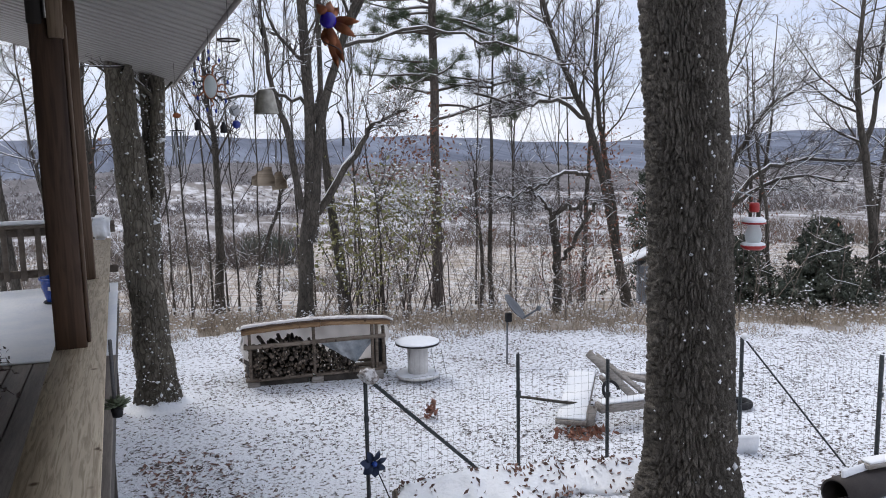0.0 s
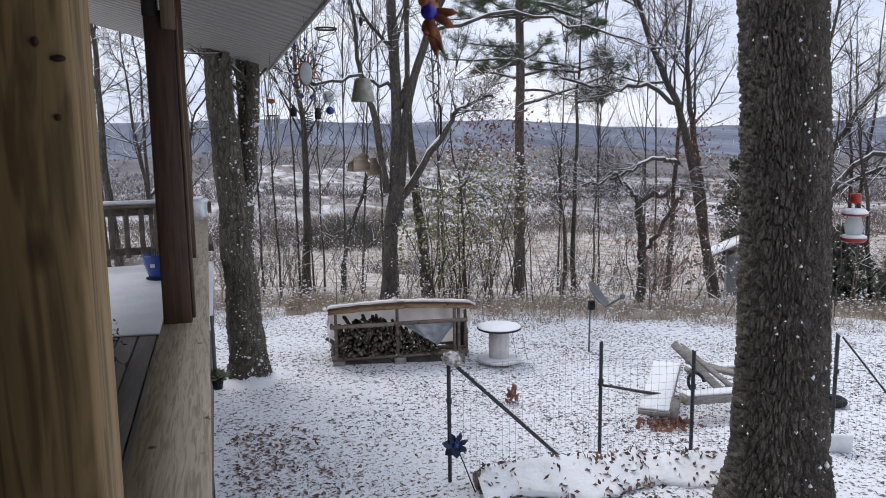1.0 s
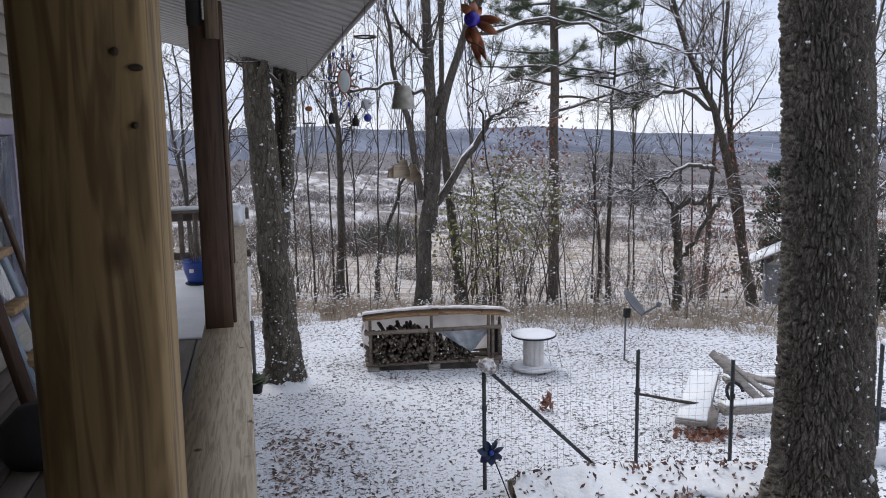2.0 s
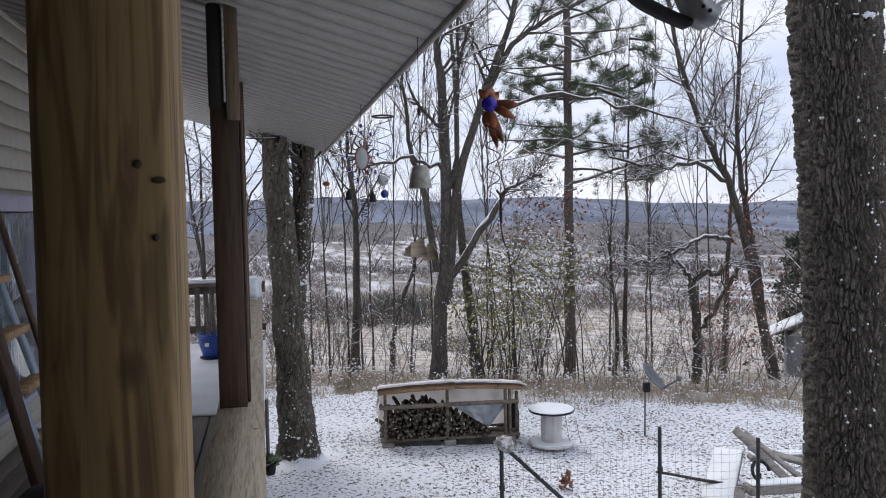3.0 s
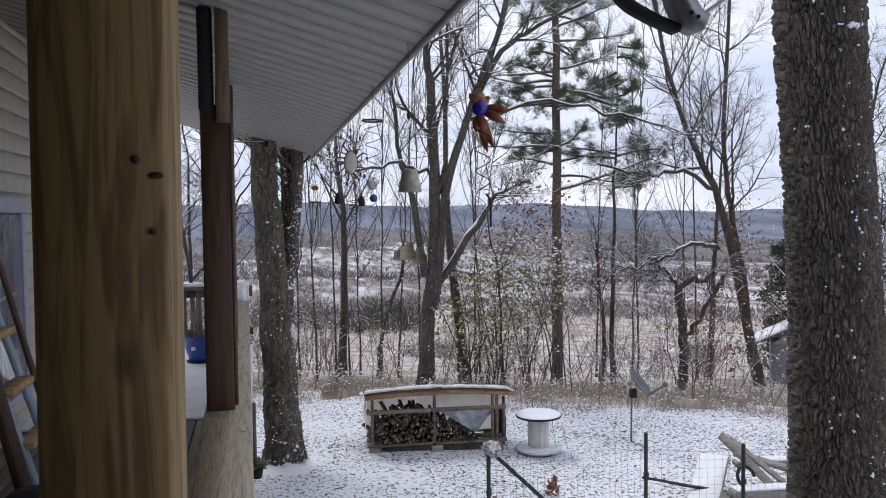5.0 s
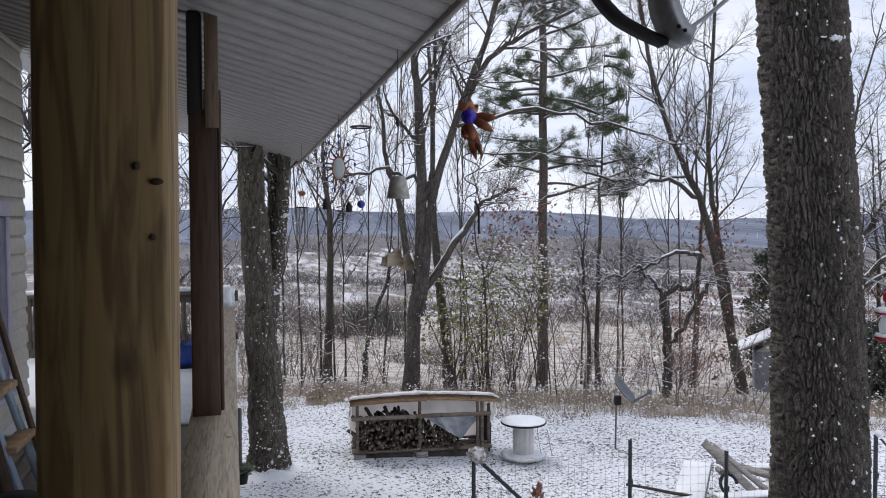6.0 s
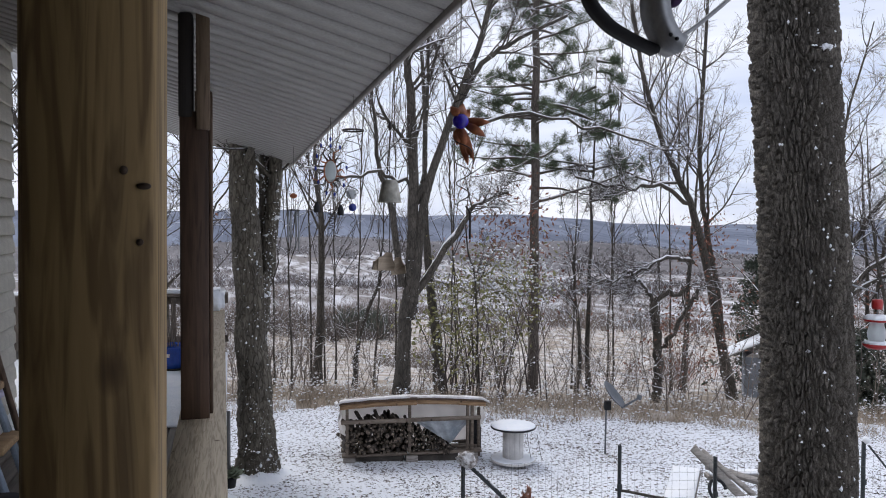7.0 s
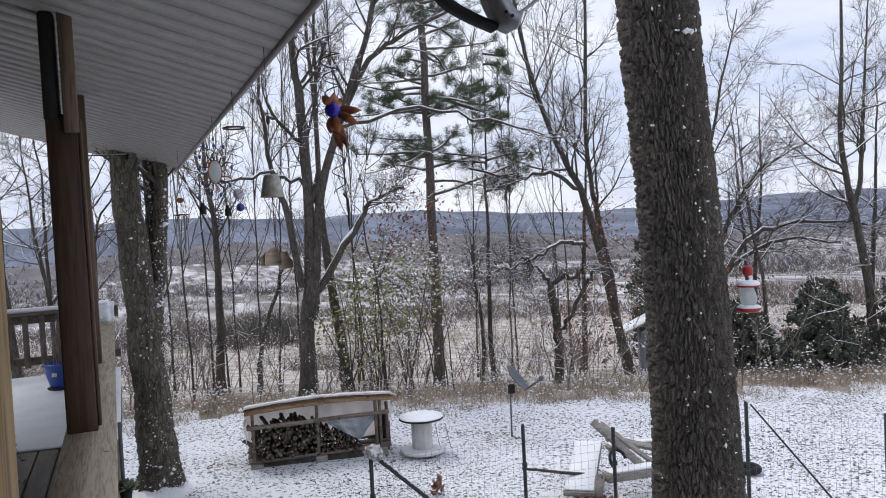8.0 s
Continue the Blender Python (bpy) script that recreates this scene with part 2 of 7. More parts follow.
# ---- mesh helpers ----
class Shape:
    """Collects points and faces, then becomes one mesh."""

    def __init__(self):
        self.v, self.q, self.t, self.n = [], [], [], 0

    def add(self, verts, quads=None, tris=None):
        verts = np.asarray(verts, float).reshape(-1, 3)
        if quads is not None and len(quads):
            self.q.append(np.asarray(quads, int).reshape(-1, 4) + self.n)
        if tris is not None and len(tris):
            self.t.append(np.asarray(tris, int).reshape(-1, 3) + self.n)
        self.v.append(verts)
        self.n += len(verts)
        return self

    def tubes(self, paths, radii, sides=5, cap=False):
        """Tubes along paths (N, P, 3) with radii (N, P)."""
        paths, radii = np.asarray(paths, float), np.asarray(radii, float)
        if paths.ndim == 2:
            paths, radii = paths[None], radii[None]
        N, P = paths.shape[:2]
        if N == 0:
            return self
        d = np.gradient(paths, axis=1)
        d /= np.linalg.norm(d, axis=2, keepdims=True) + 1e-9
        ref = np.where(np.abs(d[:, :, 2:3]) > 0.92, [[[1.0, 0, 0]]], [[[0, 0, 1.0]]])
        ref = np.repeat(ref[:, P // 2:P // 2 + 1], P, axis=1)
        a = np.cross(d, ref)
        a /= np.linalg.norm(a, axis=2, keepdims=True) + 1e-9
        b = np.cross(d, a)
        w = np.arange(sides) * 2 * math.pi / sides
        ring = (paths[:, :, None] + radii[:, :, None, None] * (a[:, :, None] * np.cos(w)[None, None, :, None] + b[:, :, None] * np.sin(w)[None, None, :, None]))
        verts = ring.reshape(-1, 3)
        i, j, k = np.meshgrid(np.arange(N), np.arange(P - 1), np.arange(sides), indexing="ij")
        k2 = (k + 1) % sides
        base = i * P * sides
        quads = np.stack([base + j * sides + k, base + j * sides + k2, base + (j + 1) * sides + k2, base + (j + 1) * sides + k], -1).reshape(-1, 4)
        tris = []
        if cap:
            for n in range(N):
                for row, turn in ((0, -1), (P - 1, 1)):
                    s = n * P * sides + row * sides
                    for q in range(1, sides - 1):
                        tris.append((s, s + q + 1, s + q) if turn < 0 else (s, s + q, s + q + 1))
        return self.add(verts, quads, tris)

    def box(self, size, m=Matrix(), bevel=0.0):
        bm = bmesh.new()
        bmesh.ops.create_cube(bm, size=1.0, matrix=Matrix.Diagonal((*size, 1)))
        if bevel:
            bmesh.ops.bevel(bm, geom=bm.edges[:], offset=bevel, segments=1, affect="EDGES")
        return self.take(bm, m)

    def take(self, bm, m=Matrix()):
        bmesh.ops.transform(bm, matrix=m, verts=bm.verts[:])
        bm.verts.index_update()
        vs = [v.co[:] for v in bm.verts]
        qs = [[v.index for v in f.verts] for f in bm.faces if len(f.verts) == 4]
        rest = [f for f in bm.faces if len(f.verts) != 4]
        ts = [[f.verts[0].index, f.verts[i].index, f.verts[i + 1].index] for f in rest for i in range(1, len(f.verts) - 1)]
        bm.free()
        return self.add(vs, qs, ts)

    def lathe(self, profile, sides=20, m=Matrix()):
        """Turns (radius, height) pairs round local z."""
        verts = []
        for r_, z_ in profile:
            for k in range(sides):
                w = 2 * math.pi * k / sides
                verts.append(m @ Vector((r_ * math.cos(w), r_ * math.sin(w), z_)))
        quads = [(j * sides + k, j * sides + (k + 1) % sides, (j + 1) * sides + (k + 1) % sides, (j + 1) * sides + k)
                 for j in range(len(profile) - 1) for k in range(sides)]
        return self.add(verts, quads)

    def mesh(self, name, smooth=False):
        me = bpy.data.meshes.new(name)
        v = np.concatenate(self.v) if self.v else np.zeros((0, 3))
        q = np.concatenate(self.q) if self.q else np.zeros((0, 4), int)
        t = np.concatenate(self.t) if self.t else np.zeros((0, 3), int)
        me.vertices.add(len(v))
        me.vertices.foreach_set("co", v.astype(np.float32).ravel())
        loops = np.concatenate([q.ravel(), t.ravel()]).astype(np.int32)
        me.loops.add(len(loops))
        me.loops.foreach_set("vertex_index", loops)
        me.polygons.add(len(q) + len(t))
        starts = np.concatenate([np.arange(len(q)) * 4, len(q) * 4 + np.arange(len(t)) * 3]).astype(np.int32)
        me.polygons.foreach_set("loop_start", starts)
        me.update(calc_edges=True)
        if smooth:
            me.polygons.foreach_set("use_smooth", [True] * len(me.polygons))
        return me


def part(name, shape, material, parent, label="", smooth=False, kind=""):
    me = shape.mesh(name, smooth) if isinstance(shape, Shape) else shape
    if not me.materials:
        me.materials.append(material)
    ob = new(name, me)
    ob.parent = parent
    if parent is not None and parent.parent is None and parent.type == "EMPTY":
        ob.matrix_parent_inverse = parent.matrix_basis.inverted()
    elif parent is not None:
        ob.matrix_parent_inverse = Matrix()
    return tagged(ob, label, kind=kind)


def thing(name, at, label, category, group="", kind=""):
    """An empty at the thing's base that parents its parts; the parts' meshes are in world coordinates."""
    ob = new(name)
    ob.empty_display_size = 0.05
    ob.location = at
    ob.matrix_basis = Matrix.Translation(at)
    return tagged(ob, label, category, group, kind)


def single(name, shape, material, label, category, group="", kind="", smooth=False):
    me = shape.mesh(name, smooth)
    me.materials.append(material)
    return tagged(new(name, me), label, category, group, kind)


def between(p0, p1, roll=0.0):
    """A frame at the middle of p0-p1 with local z along it."""
    p0, p1 = Vector(p0), Vector(p1)
    d = p1 - p0
    q = d.to_track_quat("Z", "Y")
    return Matrix.Translation((p0 + p1) / 2) @ q.to_matrix().to_4x4() @ Matrix.Rotation(roll, 4, "Z"), d.length


def beam(shape, p0, p1, w, h, roll=0.0, bevel=0.004):
    m, length = between(p0, p1, roll)
    return shape.box((w, h, length), m, bevel)


def smooth_path(points, count, rng=None, wob=0.0):
    """Catmull-Rom through the control points, with a little waver."""
    p = np.asarray(points, float)
    p = np.vstack([2 * p[0] - p[1], p, 2 * p[-1] - p[-2]])
    u = np.linspace(0, len(p) - 3 - 1e-6, count)
    i = u.astype(int)
    f = (u - i)[:, None]
    a, b, c, d = p[i], p[i + 1], p[i + 2], p[i + 3]
    r_ = 0.5 * ((2 * b) + (c - a) * f + (2 * a - 5 * b + 4 * c - d) * f ** 2 + (3 * b - a - 3 * c + d) * f ** 3)
    if rng is not None and wob:
        w = rng.normal(0, wob, (count, 3))
        w[0] = 0
        r_ = r_ + w
    return r_


def ground_z(x, y):
    """Height of the ground: level yard, a lip, then a long fall to the valley and up to wooded ridges."""
    x, y = np.asarray(x, float), np.asarray(y, float)
    s = 0.415 * x + 0.91 * y
    r_ = np.hypot(x, y)
    az = np.arctan2(x, np.maximum(y, 1e-3))
    z = np.interp(s, [-1e5, 12.5, 13.5, 20, 50, 200, 600, 1500, 1e5], [0, 0, -0.02, -1.0, -6.0, -20, -40, -50, -50])
    z = z + 0.05 * np.sin(x * 0.9 + 1) * np.cos(y * 0.7) * np.clip((r_ - 3) / 6, 0, 1) * (s < 13)
    z = z + np.clip((s - 25) / 60, 0, 1) * 1.2 * np.sin(x * 0.05) * np.cos(y * 0.043 + 1)
    near = 22 * np.exp(-((r_ - 1250) / 260) ** 2) * (0.75 + 0.5 * np.sin(az * 5 + 0.5) + 0.2 * np.sin(az * 17))
    ridge = np.clip((r_ - 1600) / 1300, 0, 1)
    ridge = ridge * ridge * (3 - 2 * ridge)
    top = 88 + 10 * np.sin(az * 3.0 + 1.0) + 9 * np.sin(az * 9 + 2) + 6 * np.sin(az * 23) + 2.5 * np.sin(az * 71 + 1) - 48 * np.exp(-((az - 0.6) / 0.13) ** 2)
    front = np.clip((s - 300) / 300, 0, 1)
    return z + (near + ridge * top) * front


# ---- the ground ----
def build_ground():
    rings = np.concatenate([[0.0], np.geomspace(0.8, 4600, 190)])
    spokes = 320
    a = np.arange(spokes) * 2 * math.pi / spokes
    X = rings[:, None] * np.sin(a)[None]
    Y = rings[:, None] * np.cos(a)[None]
    Z = ground_z(X, Y)
    sh = Shape()
    k, j = np.meshgrid(np.arange(spokes), np.arange(len(rings) - 1))
    k2 = (k + 1) % spokes
    sh.add(np.stack([X, Y, Z], -1), np.stack([j * spokes + k, (j + 1) * spokes + k, (j + 1) * spokes + k2, j * spokes + k2], -1))
    me = sh.mesh("ground", True)
    for m in (YARD, VALLEY, FIELDS, FAR_WOODS, HAZY_HILLS):
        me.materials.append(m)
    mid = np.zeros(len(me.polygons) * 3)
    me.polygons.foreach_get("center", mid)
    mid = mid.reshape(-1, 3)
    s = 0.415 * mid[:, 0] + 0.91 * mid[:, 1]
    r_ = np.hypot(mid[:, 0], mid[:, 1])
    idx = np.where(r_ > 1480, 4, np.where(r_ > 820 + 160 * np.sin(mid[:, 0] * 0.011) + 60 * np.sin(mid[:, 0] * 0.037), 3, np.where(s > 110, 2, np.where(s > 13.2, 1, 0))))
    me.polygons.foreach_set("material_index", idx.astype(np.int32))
    return tagged(new("ground", me), "snow-dusted leafy yard falling to a wide winter valley", "ground", kind="structure")


build_ground()

# ---- porch: deck, roof, wall ----
DECK, CAP, EDGE = 1.58, 2.22, 0.745
TILT = 0.279


EAVE = 3.978


def soffit_z(x):
    return EAVE + (EDGE - x) * TILT


def build_deck():
    deck = tagged(new("deck_floor", Shape().box((4.0, 12.0, 0.12), pose(-2.115, 3.95, DECK - 0.12), 0.005).mesh("deck_floor")),
                  "weathered timber deck of long grey boards", "deck floor", kind="structure")
    deck.data.materials.append(GREY_WOOD)
    run = Shape().box((0.135, 8.4, 0.035), Matrix(), 0.004).mesh("plank")
    cross = Shape().box((3.9, 0.135, 0.035), Matrix(), 0.004).mesh("plank")
    run.materials.append(GREY_WOOD)
    cross.materials.append(GREY_WOOD)
    for i in range(27):
        ob = part("plank", run, GREY_WOOD, deck)
        ob.location = (-0.13 - 0.145 * i, 2.25, DECK - 0.022)
    for i in range(24):
        ob = part("plank", cross, GREY_WOOD, deck)
        ob.location = (-2.05, 6.53 + 0.145 * i, DECK - 0.022)
    rim = single("trim", Shape().box((0.04, 12.0, 0.28), pose(-0.09, 3.95, DECK - 0.16), 0.005), UNDER_WOOD,
                 "grey timber rim board along the deck edge", "trim", kind="structure")
    for y in (0.8, 4.0, 6.6, 9.7):
        sh = Shape().box((0.14, 0.14, DECK - 0.2 + 0.1), pose(-0.2, y, (DECK - 0.3) / 2), 0.006)
        single("trim", sh, UNDER_WOOD, "timber support post under the deck", "deck post", kind="structure")


def build_deck_snow():
    nx, ny = 60, 60
    xs, ys = np.linspace(-4.0, -0.06, nx), np.linspace(6.42, 9.84, ny)
    X, Y = np.meshgrid(xs, ys, indexing="ij")
    edge = np.clip((Y - 6.42) / 0.5, 0, 1)
    joint = np.abs(((Y - 6.53 + 0.0725) / 0.145) % 1 - 0.5) * 2
    T = 0.006 + 0.028 * edge + 0.004 * np.sin(X * 3.1) * np.sin(Y * 2.3 + 1) - 0.006 * (joint > 0.86) * (1 - edge * 0.8)
    Y = Y + 0.03 * np.sin(X * 5.0) * (1 - edge)
    top = np.stack([X, Y, DECK + T], -1).reshape(-1, 3)
    low = np.stack([X, Y, np.full_like(T, DECK - 0.002)], -1).reshape(-1, 3)
    i, j = np.meshgrid(np.arange(nx - 1), np.arange(ny - 1), indexing="ij")
    q = np.stack([i * ny + j, (i + 1) * ny + j, (i + 1) * ny + j + 1, i * ny + j + 1], -1).reshape(-1, 4)
    sh = Shape().add(np.vstack([top, low]), np.vstack([q, q[:, ::-1] + nx * ny]))
    rim_ids = [k * ny for k in range(nx)] + [(nx - 1) * ny + k for k in range(1, ny)] + [k * ny + ny - 1 for k in range(nx - 2, -1, -1)] + [k for k in range(ny - 2, 0, -1)]
    n = len(rim_ids)
    sh.add(np.zeros((0, 3)), None)
    sh.q.append(np.array([(rim_ids[k], rim_ids[k] + nx * ny, rim_ids[(k + 1) % n] + nx * ny, rim_ids[(k + 1) % n]) for k in range(n)]))
    single("snow_cover", sh, SNOW, "smooth fresh snow lying on the open deck", "snow", kind="stuff", smooth=True)


def build_rail():
    """The near rail: a wide flat cap on balusters along the deck edge."""
    rail = thing("porch_rail", (-0.16, 4, DECK), "weathered pine porch rail with a wide flat cap", "railing")
    cap = Shape()
    lean = -0.0095
    bm = bmesh.new()
    bmesh.ops.create_cube(bm, size=1.0, matrix=Matrix.Diagonal((0.232, 10.3, 0.038, 1)))
    bmesh.ops.bevel(bm, geom=bm.edges[:], offset=0.006, segments=2, affect="EDGES")
    cap.take(bm, Matrix.Translation((-0.155, 4.0, CAP - 0.019)) @ Matrix.Rotation(-lean, 4, "Z"))
    part("cap_board", cap, RAIL_WOOD, rail, "wide pale weathered cap board")
    for z in (CAP - 0.09, DECK + 0.09):
        part("rail_bar", beam(Shape(), (-0.14, -1.1, z), (-0.23, 9.1, z), 0.04, 0.09), UNDER_WOOD, rail)
    for i in range(68):
        y = -1.0 + 0.15 * i
        part("baluster", Shape().box((0.035, 0.035, CAP - DECK - 0.08), pose(-0.145 - 0.0095 * y, y, (CAP + DECK) / 2 - 0.03), 0.003), UNDER_WOOD, rail)
    part("corner_post", Shape().box((0.12, 0.12, 0.86), pose(-0.2, 9.25, DECK + 0.43), 0.006), GREY_WOOD, rail)
    bm = bmesh.new()
    bmesh.ops.create_cube(bm, size=1.0, matrix=Matrix.Diagonal((0.2, 0.6, 0.24, 1)))
    bmesh.ops.bevel(bm, geom=bm.edges[:], offset=0.05, segments=3, affect="EDGES")
    bmesh.ops.subdivide_edges(bm, edges=bm.edges[:], cuts=2, use_grid_fill=True)
    for v in bm.verts:
        v.co += 0.018 * noise.noise_vector(v.co * 7)
    single("snow_mound", Shape().take(bm, pose(-0.19, 9.25, CAP + 0.11)), SNOW, "thick rounded snow heaped on the rail corner", "snow", smooth=True)


def build_far_rail():
    y, top = 9.9, 2.33
    fence = thing("deck_railing", (-2, y, DECK), "grey deck railing with square balusters, snow on top", "railing")
    part("top_rail", Shape().box((4.0, 0.14, 0.04), pose(-2.05, y, top), 0.005), RAIL_GREY, fence)
    part("upper_bar", Shape().box((4.0, 0.04, 0.09), pose(-2.05, y, top - 0.07), 0.004), RAIL_GREY, fence)
    part("lower_bar", Shape().box((4.0, 0.04, 0.09), pose(-2.05, y, DECK + 0.2), 0.004), RAIL_GREY, fence)
    stick = Shape().box((0.06, 0.035, 0.62), Matrix(), 0.003).mesh("baluster")
    for i in range(22):
        ob = part("baluster", stick, RAIL_GREY, fence)
        ob.location = (-0.35 - 0.172 * i, y - 0.037, DECK + 0.44)
    for x in (-0.2, -2.2, -4.0):
        part("post", Shape().box((0.1, 0.1, 0.75), pose(x, y + 0.07, DECK + 0.37), 0.005), RAIL_GREY, fence)
    bm = bmesh.new()
    bmesh.ops.create_cube(bm, size=1.0, matrix=Matrix.Diagonal((3.95, 0.13, 0.045, 1)))
    bmesh.ops.bevel(bm, geom=bm.edges[:], offset=0.016, segments=2, affect="EDGES")
    single("snow_mound", Shape().take(bm, pose(-2.05, y, top + 0.042)), SNOW, "even strip of snow along the railing top", "snow", smooth=True)


def build_posts():
    new_post = thing("porch_post", (-0.14, 0.83, CAP), "new yellow pine porch post with knots", "post", "porch posts")
    sh = Shape().box((0.121, 0.15, 2.0), Matrix.Translation((-0.1445, 0.835, CAP + 1.0)) @ Matrix.Rotation(radians(0.4), 4, "Y"), 0.006)
    part("shaft", sh, NEW_WOOD, new_post)
    for x, z, rx, rz in ((-0.098, 3.183, 0.0035, 0.0035), (-0.094, 3.237, 0.007, 0.0035), (-0.112, 3.252, 0.004, 0.0045)):
        m = Matrix.Translation((x, 0.7593, z)) @ Matrix.Rotation(radians(90), 4, "X") @ Matrix.Diagonal((rx, rz, 0.002, 1))
        bm = bmesh.new()
        bmesh.ops.create_cone(bm, segments=14, radius1=1, radius2=0.9, depth=1, cap_ends=True)
        part("knot", Shape().take(bm, m), plain("pine_knot", (0.06, 0.035, 0.02), 0.7) if "pine_knot" not in bpy.data.materials else bpy.data.materials["pine_knot"], new_post, "dark round knot")
    dark = thing("porch_post", (-0.19, 4.07, CAP), "dark brown stained porch post under the eave", "post", "porch posts")
    part("shaft", Shape().box((0.137, 0.137, 1.56), pose(-0.19, 4.068, CAP + 0.76), 0.006), DARK_WOOD, dark)
    rough = Shape().box((0.07, 0.14, 0.52), pose(-0.228, 4.062, 3.985), 0.012)
    part("charred_block", rough, BLACK_WOOD, dark, "blackened split top of the post")
    part("brace_block", Shape().box((0.065, 0.06, 0.6), pose(-0.145, 4.0, 3.97), 0.004), NOTCH_WOOD, dark, "brown notched pine block")
    part("edge_strip", Shape().box((0.016, 0.09, 1.5), pose(-0.112, 4.06, CAP + 0.77), 0.003), STAIN_WOOD, dark)
    last = thing("porch_post", (-0.2, 6.25, CAP), "dark brown stained end post of the porch", "post", "porch posts")
    part("shaft", Shape().box((0.13, 0.13, 2.0), pose(-0.215, 6.25, CAP + 1.0), 0.006), STAIN_WOOD, last)


NOTCH_WOOD = wood_mat("aged_pine_block", (0.15, 0.105, 0.068), (0.25, 0.18, 0.12), 8.0)
BLACK_WOOD = wood_mat("charred_wood", (0.008, 0.007, 0.006), (0.022, 0.017, 0.014), 8.0)


def build_roof():
    """Sloping soffit of grooved panels, fascia, a white-wrapped beam and the roof deck above."""
    y0, y1, x_in = -1.5, 10.72, -1.85
    pitch = 0.2
    sh = Shape()
    y = y0
    while y < y1 - 0.01:
        ye = min(y + pitch, y1)
        for (ya, yb, dz) in ((y, ye - 0.02, 0.0), (ye - 0.02, ye, 0.016)):
            if yb <= ya:
                continue
            pts = []
            for xx in (EDGE - 0.01, x_in):
                for yy in (ya, yb):
                    pts.append((xx, yy, soffit_z(xx) + dz))
            sh.add(pts + [(px, py, pz + 0.02) for px, py, pz in pts],
                   [(0, 1, 3, 2), (4, 6, 7, 5), (0, 4, 5, 1), (2, 3, 7, 6), (0, 2, 6, 4), (1, 5, 7, 3)])
        y = ye
    single("ceiling", sh, SOFFIT, "grooved off-white vinyl porch soffit, greyed for shade, sloping to the eave", "ceiling", kind="structure")
    sh = Shape()
    sh.box((0.025, y1 - y0 + 0.02, 0.16), pose(EDGE + 0.012, (y0 + y1) / 2, EAVE + 0.068), 0.004)
    single("trim", sh, FASCIA, "taupe fascia board along the porch eave", "fascia", kind="structure")
    a, b = Vector((EDGE, y1 + 0.012, soffit_z(EDGE) + 0.075)), Vector((x_in, y1 + 0.012, soffit_z(x_in) + 0.075))
    single("trim", beam(Shape(), a, b, 0.16, 0.024, radians(90)), FASCIA, "taupe rake board at the roof end", "fascia", kind="structure")
    sh = Shape()
    pts = [(x, yy, soffit_z(x) + dz) for dz in (0.13, 0.17) for x in (EDGE + 0.06, x_in - 0.6) for yy in (y0, y1 + 0.05)]
    sh.add(pts, [(0, 1, 3, 2), (4, 6, 7, 5), (0, 4, 5, 1), (2, 3, 7, 6), (0, 2, 6, 4), (1, 5, 7, 3)])
    single("roof", sh, GREY_METAL, "thin roof deck over the porch", "roof", kind="structure")
    single("trim", Shape().box((0.06, y1 - y0, 0.24), pose(-0.215, (y0 + y1) / 2, soffit_z(-0.2) + 0.135), 0.004), TRIM,
           "white-wrapped porch beam above the posts", "beam", kind="structure")
    # added, out of view: blocks light from behind so the post fronts stay dark
    single("wall_light_block", Shape().box((4.1, 0.14, 5.2), pose(0.15, -1.6, 2.6), 0.003), UNDER_WOOD, "unseen dark timber wall added behind the porch to block light", "wall", kind="structure")


def build_house():
    """Plain walls and a flat roof that close the house behind the porch wall."""
    for name, size, at in (("wall_end", (2.3, 0.14, 5.2), (-3.04, 7.23, 2.6)), ("wall_outer", (0.14, 8.7, 5.2), (-4.16, 2.8, 2.6)), ("wall_rear", (2.2, 0.14, 5.2), (-3.0, -1.53, 2.6))):
        single(name, Shape().box(size, pose(*at), 0.003), SIDING, "plain cream siding wall closing the house", "wall", kind="structure")
    single("roof", Shape().box((2.7, 9.2, 0.1), pose(-3.2, 2.8, 5.26), 0.004), GREY_METAL, "flat roof over the house", "roof", kind="structure")


